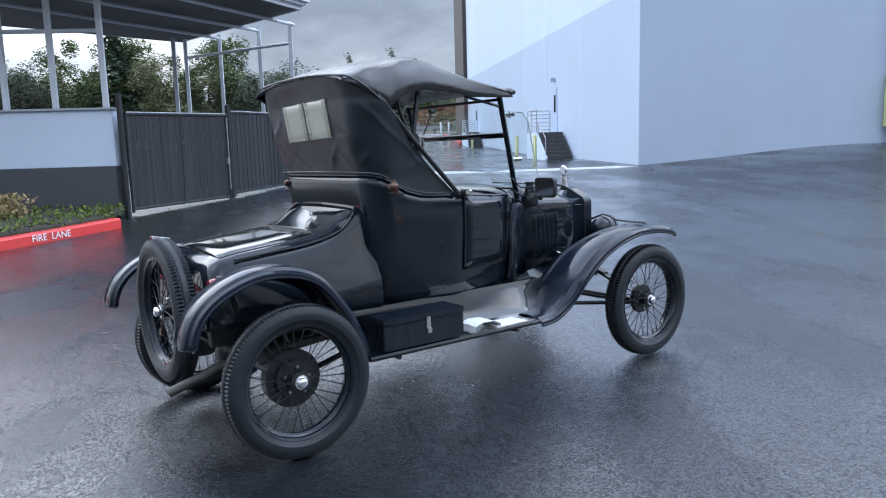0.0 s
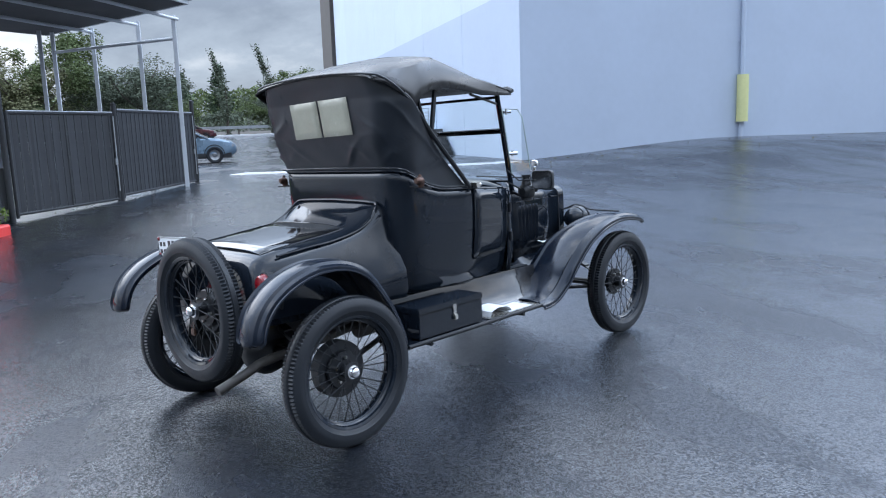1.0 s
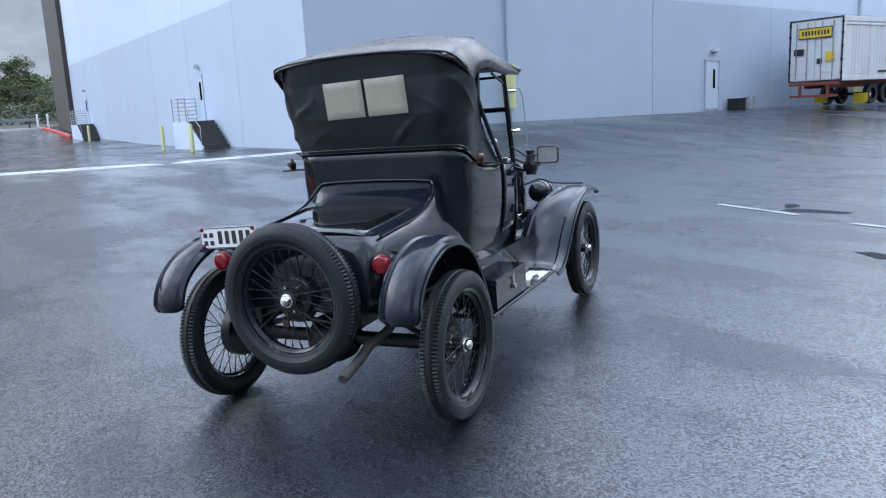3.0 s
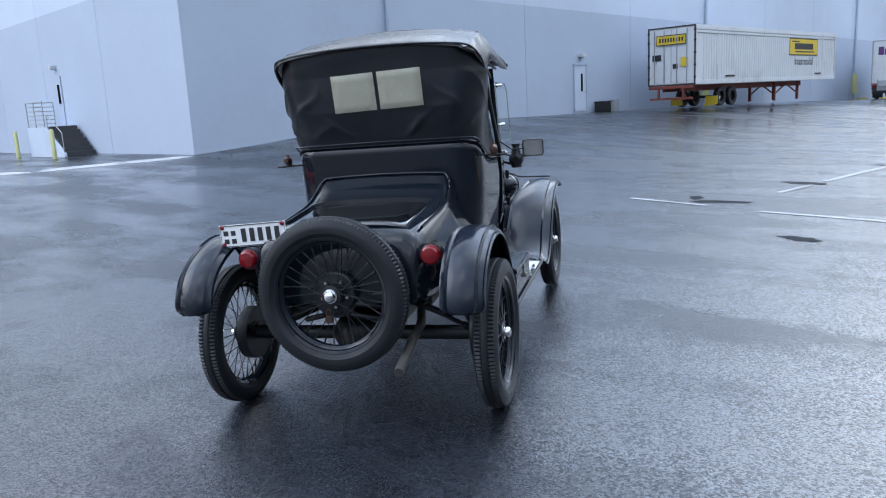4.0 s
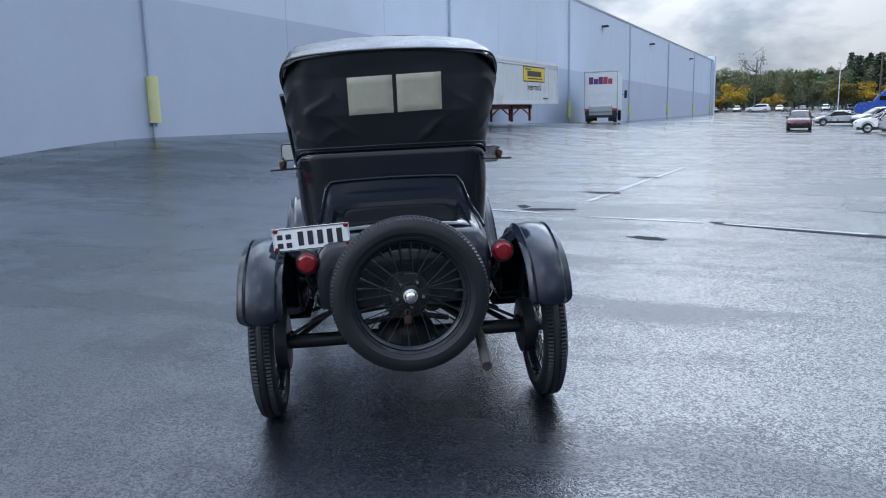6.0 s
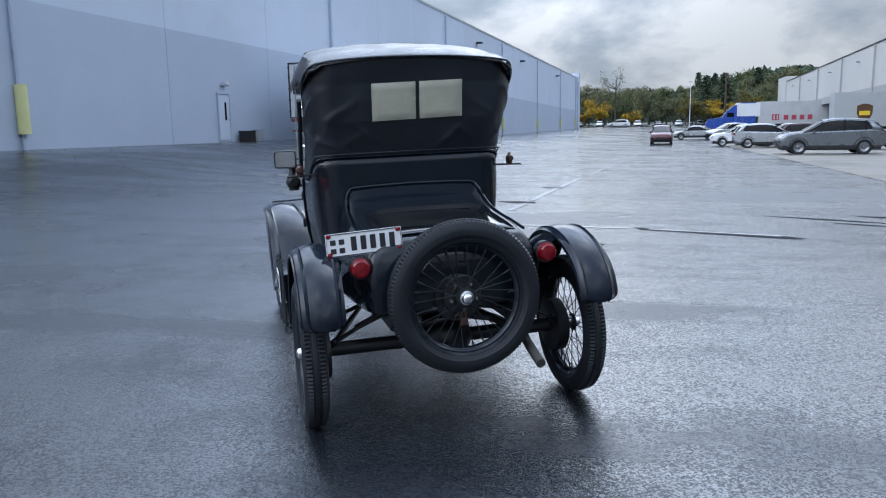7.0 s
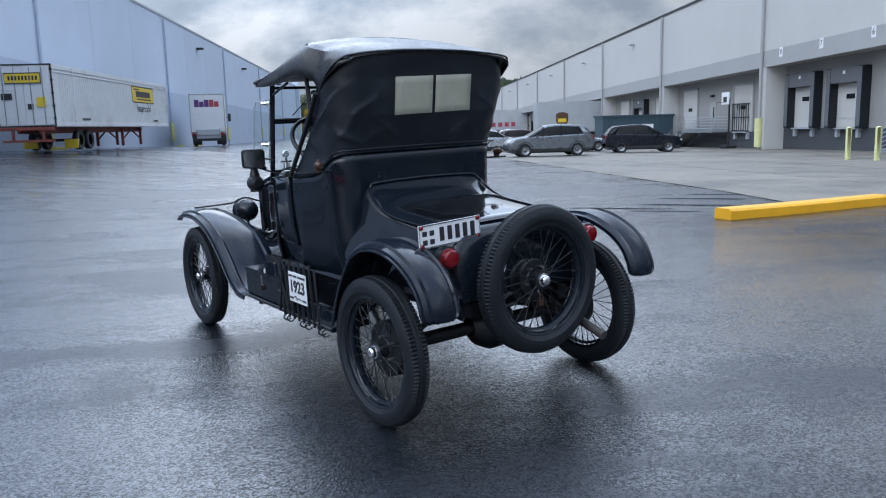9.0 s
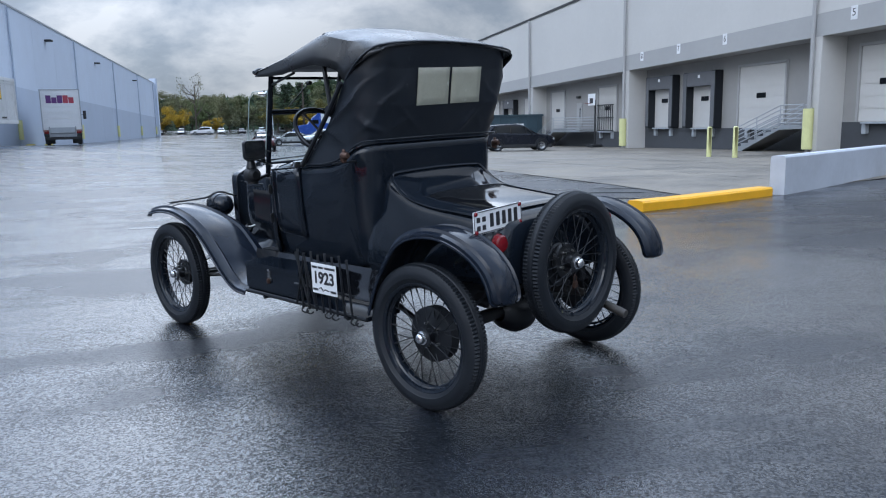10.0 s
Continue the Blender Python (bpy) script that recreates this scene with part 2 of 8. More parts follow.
    l.new(away.outputs[0], ramp_m.inputs["Factor"]); l.new(ramp_y.outputs[0], ramp_m.inputs["A"])
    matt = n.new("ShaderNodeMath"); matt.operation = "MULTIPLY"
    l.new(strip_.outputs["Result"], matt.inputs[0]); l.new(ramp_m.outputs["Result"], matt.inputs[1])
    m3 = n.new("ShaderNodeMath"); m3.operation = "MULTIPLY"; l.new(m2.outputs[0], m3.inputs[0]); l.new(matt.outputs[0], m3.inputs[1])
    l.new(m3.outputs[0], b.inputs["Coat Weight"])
    sl = n.new("ShaderNodeMath"); sl.operation = "MULTIPLY"; sl.inputs[1].default_value = 0.55
    s2 = n.new("ShaderNodeMath"); s2.operation = "MULTIPLY"
    l.new(stone.outputs[0], sl.inputs[0]); l.new(sl.outputs[0], s2.inputs[0]); l.new(matt.outputs[0], s2.inputs[1])
    l.new(s2.outputs[0], b.inputs["Specular IOR Level"])
    film = n.new("ShaderNodeMapRange")
    film.inputs["From Min"].default_value, film.inputs["From Max"].default_value = 1.22, 1.58
    film.inputs["To Min"].default_value, film.inputs["To Max"].default_value = 0.05, 0.19
    l.new(a2.outputs[0], film.inputs["Value"]); l.new(film.outputs[0], b.inputs["Coat Roughness"])
    src = b.inputs["Base Color"].links[0].from_socket
    tone = n.new("ShaderNodeMapRange"); tone.inputs["To Min"].default_value, tone.inputs["To Max"].default_value = 0.35, 2.2
    sepc = n.new("ShaderNodeSeparateColor")
    l.new(vor.outputs["Color"], sepc.inputs[0]); l.new(sepc.outputs[0], tone.inputs["Value"])
    wet = n.new("ShaderNodeMapRange"); wet.inputs["From Min"].default_value, wet.inputs["From Max"].default_value = 1.22, 1.58
    wet.inputs["To Min"].default_value, wet.inputs["To Max"].default_value = 0.6, 1.7
    l.new(a2.outputs[0], wet.inputs["Value"])
    both = n.new("ShaderNodeMath"); both.operation = "MULTIPLY"
    l.new(tone.outputs[0], both.inputs[0]); l.new(wet.outputs[0], both.inputs[1])
    sc = n.new("ShaderNodeVectorMath"); sc.operation = "SCALE"
    l.new(src, sc.inputs[0]); l.new(both.outputs[0], sc.inputs["Scale"]); l.new(sc.outputs[0], b.inputs["Base Color"])
    lump = n.new("ShaderNodeTexNoise"); lump.inputs["Scale"].default_value, lump.inputs["Detail"].default_value = 80.0, 2
    l.new(tc.outputs["Object"], lump.inputs["Vector"])
    hb = n.new("ShaderNodeMath"); hb.operation = "MULTIPLY_ADD"; hb.inputs[1].default_value = 0.8
    l.new(lump.outputs["Fac"], hb.inputs[0]); l.new(grain.outputs["Fac"], hb.inputs[2])
    bp = n.new("ShaderNodeBump"); bp.inputs["Strength"].default_value = 1.0; bp.inputs["Distance"].default_value = 0.0023
    l.new(hb.outputs[0], bp.inputs["Height"]); l.new(bp.outputs[0], b.inputs["Normal"]); l.new(bp.outputs[0], b.inputs["Coat Normal"])
    return m


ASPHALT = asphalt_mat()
CONCRETE = mat("damp_concrete", (0.165, 0.147, 0.122), 0.6, var=0.5, scale=0.7, bump=0.15, bscale=90, rvar=0.2, rand=0.08, dirt=(0.065, 0.06, 0.052), dirt_amt=0.95, spec=0.35)
WALL_PALE = mat("pale_blue_wall_paint", (0.535, 0.605, 0.715), 0.75, var=0.05, scale=0.5, bump=0.08, bscale=14, rand=0.02)
WALL_BAND = mat("greyer_blue_wall_paint", (0.42, 0.485, 0.59), 0.75, var=0.05, scale=0.5, bump=0.08, bscale=14, rand=0.02)
WALL_WHITE = mat("off_white_wall_paint", (0.50, 0.492, 0.472), 0.75, var=0.05, scale=0.4, bump=0.06, bscale=14, rand=0.02)
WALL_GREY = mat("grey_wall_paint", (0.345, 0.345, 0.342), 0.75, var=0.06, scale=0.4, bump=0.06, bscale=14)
# dock wall paint, darkened to carry the shade of the recess
WALL_RECESS_SHADE = mat("light_grey_wall_paint", (0.29, 0.285, 0.275), 0.75, var=0.06, scale=0.4, bump=0.06, bscale=14)
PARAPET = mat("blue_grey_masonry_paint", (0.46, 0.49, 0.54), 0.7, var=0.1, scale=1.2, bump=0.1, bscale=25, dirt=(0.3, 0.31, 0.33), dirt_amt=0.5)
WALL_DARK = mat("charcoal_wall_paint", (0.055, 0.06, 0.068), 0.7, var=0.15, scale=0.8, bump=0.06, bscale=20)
BROWN = mat("weathered_brown_cladding", (0.075, 0.066, 0.06), 0.8, var=0.2, scale=1.0, bump=0.2, bscale=20)
YELLOW = mat("safety_yellow_paint", (0.72, 0.62, 0.10), 0.5, var=0.1, scale=3, bump=0.1, bscale=40, dirt=(0.25, 0.22, 0.1), dirt_amt=0.35)
PALE_YELLOW = mat("faded_yellow_paint", (0.62, 0.62, 0.30), 0.55, var=0.08, scale=3, bump=0.05, bscale=40)
KERB_YELLOW = mat("kerb_yellow_paint", (0.80, 0.40, 0.015), 0.45, var=0.12, scale=3, bump=0.2, bscale=50, dirt=(0.25, 0.15, 0.03), dirt_amt=0.4)
KERB_RED = mat("kerb_red_paint", (0.62, 0.045, 0.04), 0.45, var=0.15, scale=3, bump=0.2, bscale=40, dirt=(0.2, 0.08, 0.07), dirt_amt=0.5)
WHITE = mat("white_paint", (0.75, 0.76, 0.77), 0.5, var=0.06, scale=3, bump=0.05, bscale=30, dirt=(0.4, 0.39, 0.37), dirt_amt=0.4)
LINE = mat("worn_line_paint", (0.62, 0.63, 0.64), 0.5, var=0.15, scale=4, bump=0.3, bscale=80, dirt=(0.12, 0.12, 0.13), dirt_amt=0.7)
LINE_OLD = mat("faded_line_paint", (0.30, 0.31, 0.32), 0.4, var=0.3, scale=3, bump=0.3, bscale=80, dirt=(0.025, 0.026, 0.03), dirt_amt=1.0, coat=0.4)
GALV = mat("galvanised_steel", (0.38, 0.40, 0.42), 0.45, 0.7, var=0.12, scale=5, bump=0.05)
GREY_STEEL = mat("grey_painted_steel", (0.34, 0.37, 0.40), 0.5, var=0.08, scale=3)
WHITE_STEEL = mat("white_painted_steel", (0.55, 0.58, 0.62), 0.5, var=0.06, scale=2)
DARK_STEEL = mat("dark_steel", (0.025, 0.027, 0.03), 0.5, 0.3, var=0.2, scale=4)
SLAT = mat("black_fence_slat", (0.020, 0.022, 0.026), 0.75, var=0.2, scale=4, rand=0.3)
RUST_RED = mat("rusty_red_steel", (0.23, 0.06, 0.045), 0.65, 0.1, var=0.3, scale=3, bump=0.1, dirt=(0.08, 0.035, 0.03), dirt_amt=0.7)
RUBBER = mat("black_rubber", (0.010, 0.0125, 0.0165), 0.5, var=0.2, scale=9, bump=0.1, bscale=120, rvar=0.1, spec=0.35)
PAINT = mat("gloss_black_enamel", (0.0072, 0.0105, 0.016), 0.07, var=0.2, scale=3, rvar=0.04, spec=0.36, bump=0.006, bscale=9, dirt=(0.02, 0.021, 0.024), dirt_amt=0.08)
FENDER = mat("aged_blue_black_enamel", (0.0075, 0.0115, 0.020), 0.15, var=0.25, scale=4, rvar=0.07, spec=0.34, bump=0.02, bscale=14, dirt=(0.024, 0.028, 0.036), dirt_amt=0.15)
# glossier copy of the car black, coated to brighten lid and apron with sky
COATED_PAINT = mat("rain_wet_black_enamel", (0.004, 0.0045, 0.006), 0.09, var=0.2, scale=3, rvar=0.05, coat=0.8, bump=0.05, bscale=7)
BLACK_IRON = mat("black_painted_iron", (0.011, 0.013, 0.0165), 0.4, 0.2, var=0.3, scale=12, bump=0.1, bscale=60, dirt=(0.025, 0.023, 0.02), dirt_amt=0.5)
CANVAS = mat("black_rubberised_canvas", (0.009, 0.0128, 0.019), 0.37, var=0.25, scale=7, bump=0.10, bscale=420, rvar=0.07, spec=0.55)
ROOF_CANVAS = mat("satin_rubberised_roof_canvas", (0.012, 0.0125, 0.014), 0.30, var=0.3, scale=6, bump=0.06, bscale=380, rvar=0.08, spec=0.5)
SOOTY = mat("sooty_grey_pipe", (0.085, 0.08, 0.075), 0.55, 0.5, var=0.3, scale=20, bump=0.1, dirt=(0.04, 0.03, 0.025), dirt_amt=0.7)
LEATHER = mat("black_leather", (0.018, 0.017, 0.017), 0.45, var=0.2, scale=10, bump=0.25, bscale=140)
CHROME = mat("chrome", (0.72, 0.73, 0.75), 0.14, 1.0, var=0.06, scale=10)
NICKEL = mat("dull_nickel", (0.48, 0.47, 0.45), 0.28, 1.0, var=0.15, scale=12)
COPPER = mat("brown_bronze", (0.085, 0.048, 0.036), 0.42, 0.6, var=0.3, scale=30, bump=0.2)
RED_LENS = mat("red_lamp_glass", (0.17, 0.003, 0.008), 0.2, var=0.3, scale=60, coat=0.3, spec=0.4)
MILKY = mat("clouded_celluloid", (0.57, 0.56, 0.45), 0.2, var=0.10, scale=9, rvar=0.08)
MILKY.node_tree.nodes["Principled BSDF"].inputs["Alpha"].default_value = 0.52
CLEAR = glass("clear_glass")
GLASS_EDGE = mat("pale_glass_edge", (0.34, 0.42, 0.41), 0.2, var=0.1, scale=6, spec=0.6)
CAR_GLASS = mat("dark_car_glass", (0.005, 0.006, 0.007), 0.06, var=0.1, scale=2, rvar=0.02, spec=0.14)
GREY_CLOTH = mat("weathered_grey_cloth", (0.11, 0.115, 0.125), 0.8, var=0.15, scale=3, bump=0.1, bscale=60)
INK = mat("black_ink", (0.02, 0.02, 0.025), 0.5, var=0.1, scale=20)


# ---- mesh helpers ----
def link(name, bm, material, smooth=34.0):
    me = bpy.data.meshes.new(name)
    bmesh.ops.recalc_face_normals(bm, faces=bm.faces[:])
    bm.to_mesh(me)
    bm.free()
    me.materials.append(material)
    if smooth:
        me.polygons.foreach_set("use_smooth", [True] * len(me.polygons))
        me.set_sharp_from_angle(angle=radians(smooth))
    return new(name, me)


def part(name, bm, material, parent, label="", smooth=34.0):
    ob = link(name, bm, material, smooth)
    ob.parent = parent
    if label:
        ob["label"] = label
    return ob


def again(ob, parent, m):
    """One more object on the mesh of ob."""
    o = new(ob.name.split(".")[0], ob.data)
    o.parent = parent
    o.matrix_local = m
    return o


def solid(ob, t, offset=-1.0):
    md = ob.modifiers.new("thickness", "SOLIDIFY")
    md.thickness, md.offset = t, offset
    return ob


def box(bm, x0, x1, y0, y1, z0, z1, bev=0.0, m=None, seg=2):
    mat4 = Matrix.Translation(((x0 + x1) / 2, (y0 + y1) / 2, (z0 + z1) / 2)) @ Matrix.Diagonal((x1 - x0, y1 - y0, z1 - z0, 1))
    made = bmesh.ops.create_cube(bm, size=1.0, matrix=mat4)["verts"]
    if bev:
        edges = list({e for v in made for e in v.link_edges})
        made = list({v for f in bmesh.ops.bevel(bm, geom=edges, offset=bev, segments=seg, affect="EDGES", clamp_overlap=True)["faces"] for v in f.verts} | {v for v in made if v.is_valid})
    if m is not None:
        bmesh.ops.transform(bm, matrix=m, verts=made)
    return bm


def rod(bm, a, b, r0, r1=None, seg=10, caps=True):
    a, b = Vector(a), Vector(b)
    d = b - a
    m = Matrix.Translation((a + b) / 2) @ d.to_track_quat("Z", "Y").to_matrix().to_4x4()
    bmesh.ops.create_cone(bm, cap_ends=caps, segments=seg, radius1=r0, radius2=r0 if r1 is None else r1, depth=d.length, matrix=m)
    return bm


def loft(bm, rows, closed=False, caps=False):
    grid = [[bm.verts.new(p) for p in row] for row in rows]
    n = len(grid[0])
    for a, b in zip(grid, grid[1:]):
        for k in range(n if closed else n - 1):
            j = (k + 1) % n
            bm.faces.new((a[k], a[j], b[j], b[k]))
    if caps:
        bm.faces.new(grid[0][::-1])
        bm.faces.new(grid[-1])
    return bm


def smooth_path(pts, steps=6):
    """A rounded line through the given points."""
    pts = [Vector(p) for p in pts]
    out = []
    for k in range(len(pts) - 1):
        p0, p1, p2, p3 = pts[max(k - 1, 0)], pts[k], pts[k + 1], pts[min(k + 2, len(pts) - 1)]
        for s in range(steps):
            t = s / steps
            out.append(0.5 * ((2 * p1) + (p2 - p0) * t + (2 * p0 - 5 * p1 + 4 * p2 - p3) * t * t + (3 * p1 - p0 - 3 * p2 + p3) * t ** 3))
    return out + [pts[-1]]


def tube(bm, pts, r, seg=8, closed=False):
    pts = [Vector(p) for p in pts]
    rows = []
    n = len(pts)
    side = None
    for k, p in enumerate(pts):
        a, b = (pts[k - 1] if k or closed else p), (pts[(k + 1) % n] if k < n - 1 or closed else p)
        d = (b - a).normalized()
        if side is None:
            side = d.orthogonal().normalized()
        side = (side - d * side.dot(d)).normalized()
        up = d.cross(side)
        rad = r[k] if isinstance(r, (list, tuple)) else r
        rows.append([p + rad * (math.cos(u) * side + math.sin(u) * up) for u in (2 * math.pi * j / seg for j in range(seg))])
    if closed:
        rows.append(rows[0])
        loft(bm, rows, True)
        bmesh.ops.remove_doubles(bm, verts=bm.verts[:], dist=1e-6)
    else:
        loft(bm, rows, True, True)
    return bm


def lathe(bm, prof, seg=32, m=None):
    """Turns (radius, along) pairs about x."""
    rows = []
    for k in range(seg):
        a = 2 * math.pi * k / seg
        rows.append([Vector((x, r * math.cos(a), r * math.sin(a))) for r, x in prof])
    grid = [[bm.verts.new(m @ p if m else p) for p in row] for row in rows]
    for k in range(seg):
        a, b = grid[k], grid[(k + 1) % seg]
        for j in range(len(prof) - 1):
            bm.faces.new((a[j], a[j + 1], b[j + 1], b[j]))
    bmesh.ops.remove_doubles(bm, verts=bm.verts[:], dist=1e-6)
    return bm


def B():
    return bmesh.new()


def lerp(table, x):
    xs, ys = zip(*table)
    return float(np.interp(x, xs, ys))


# ---- the old roadster; x to its right, y ahead of the rear axle, z up ----
CAR = pose(-0.745, 3.914, -0.012, 0, -1.3, -58.5)
HUB_Z, BASE = 0.3685, 2.54


def make_wheel(parent):
    """A wire wheel with its axis along x, outer face to +x; the base mesh is the hub."""
    bm = B()
    lathe(bm, [(0.0, -0.055), (0.045, -0.055), (0.05, -0.045), (0.036, -0.03), (0.034, 0.02), (0.048, 0.020), (0.048, 0.026), (0.03, 0.029), (0.0, 0.029)], 24)
    wheel = part("wheel", bm, BLACK_IRON, parent)
    # tyre with a blocked tread
    bm = B()
    seg, rows = 240, []
    prof = [(0.268, -0.036), (0.284, -0.049), (0.295, -0.053), (0.298, -0.0565), (0.316, -0.0585), (0.333, -0.0565), (0.349, -0.048), (0.357, -0.046), (0.3625, -0.0425), (0.365, -0.031), (0.367, -0.021), (0.361, -0.018), (0.361, -0.0145),
            (0.369, -0.011), (0.3695, 0.0)]
    prof = prof + [(r, -x) for r, x in prof[-2::-1]]
    for k in range(seg):
        a = 2 * math.pi * k / seg
        row = []
        for j, (r, x) in enumerate(prof):
            jj = min(j, len(prof) - 1 - j)
            rr = r - ((0.003, 0.007, 0.008, 0.008, 0.008)[jj - 6] if jj in (6, 7, 8, 9, 10) and (k + (x > 0)) % 2 else 0) - (0.004 if jj == 13 and k % 2 else 0)
            row.append((x, rr * math.cos(a), rr * math.sin(a)))
        rows.append(row)
    loft(bm, rows + [rows[0]])
    bmesh.ops.remove_doubles(bm, verts=bm.verts[:], dist=1e-6)
    part("tyre", bm, RUBBER, wheel, "black blocked-tread tyre", 30)
    bm = B()
    lathe(bm, [(0.262, -0.022), (0.258, -0.028), (0.262, -0.038), (0.275, -0.044), (0.281, -0.043), (0.279, -0.037), (0.268, -0.034), (0.252, -0.018), (0.249, 0.0), (0.252, 0.018), (0.268, 0.034), (0.279, 0.037), (0.281, 0.043), (0.275, 0.044), (0.262, 0.038), (0.258, 0.028), (0.262, 0.022),
               (0.246, 0.012), (0.243, 0.0), (0.246, -0.012), (0.262, -0.022)], 72)
    part("rim", bm, PAINT, wheel)
    bm = B()
    lathe(bm, [(0.0, 0.066), (0.012, 0.065), (0.022, 0.060), (0.026, 0.053), (0.027, 0.036), (0.034, 0.034), (0.034, 0.028), (0.0, 0.028)], 20)
    part("hub_cap", bm, CHROME, wheel, "bright nickel hub cap")
    # drum-like flange with bolts, seen behind the spokes
    bm = B()
    lathe(bm, [(0.0, -0.026), (0.05, -0.026), (0.055, -0.032), (0.092, -0.034), (0.096, -0.042), (0.096, -0.06), (0.0, -0.06)], 32)
    part("hub_flange", bm, BLACK_IRON, wheel)
    for k in range(5):
        a = 2 * math.pi * k / 5
        bm = B()
        rod(bm, (-0.032, 0.064 * math.cos(a), 0.064 * math.sin(a)), (-0.012, 0.064 * math.cos(a), 0.064 * math.sin(a)), 0.008, seg=6)
        part("hub_bolt", bm, NICKEL, wheel)
    bm = B()
    rod(bm, (0.018, 0, 0.246), (0.026, 0.0, 0.205), 0.0045, 0.0035, 8)
    part("valve_stem", bm, BLACK_IRON, wheel)
    spoke_a = spoke_b = None
    for k in range(30):
        a = 2 * math.pi * k / 30
        outer = k % 2
        lean = (0.42 if (k // 2) % 2 else -0.42)
        if k < 4:
            bm = B()
            x0, r0 = (0.024, 0.04) if outer else (-0.045, 0.046)
            x1 = -0.004 if outer else 0.006
            rod(bm, (x0, r0 * math.sin(lean), r0 * math.cos(lean)), (x1, 0, 0.245), 0.0024, seg=6, caps=False)
            rod(bm, (x1 + (x0 - x1) * 0.12, 0.12 * r0 * math.sin(lean), 0.245 - 0.12 * (0.245 - r0 * math.cos(lean))), (x1, 0, 0.247), 0.0042, seg=6, caps=False)
            ob = part("spoke", bm, BLACK_IRON, wheel)
            base = [ob] if k == 0 else base + [ob]
            ob.matrix_local = Matrix.Rotation(a, 4, "X")
        else:
            again(base[k % 4], wheel, Matrix.Rotation(a, 4, "X"))
    return wheel


def u_plan(w_rear, w_side, f_rear, f_front, corner, n=9, m=10, nb=14):
    """A plan line from the right front round the back to the left front."""
    pts = [(w_side, f_front + (f_rear + corner - f_front) * k / m) for k in range(m)]
    for k in range(n + 1):
        a = math.pi / 2 * k / n
        pts.append((w_side - corner * 1.15 + corner * 1.15 * math.cos(a), f_rear + corner - corner * math.sin(a)))
    c = pts[-1][0]
    back = [(c - 2 * c * k / nb, f_rear) for k in range(1, nb)]
    return pts + back + [(-x, y) for x, y in pts[::-1]]


BELT = [(0.40, 1.302), (0.56, 1.296), (0.60, 1.287), (0.645, 1.268), (0.705, 1.232), (0.767, 1.197), (0.865, 1.171), (1.08, 1.163), (1.5, 1.128)]
REAR = 0.552


def back(z):
    """How far back the canvas hangs at a height."""
    return lerp([(1.30, REAR), (1.36, 0.532), (1.495, 0.484), (1.69, 0.456), (1.79, 0.43), (1.85, 0.418)], z)


def wide(f):
    """Half the body's width along its length."""
    return lerp([(0.4, 0.53), (0.55, 0.54), (0.7, 0.555), (1.1, 0.572), (1.5, 0.52)], f)


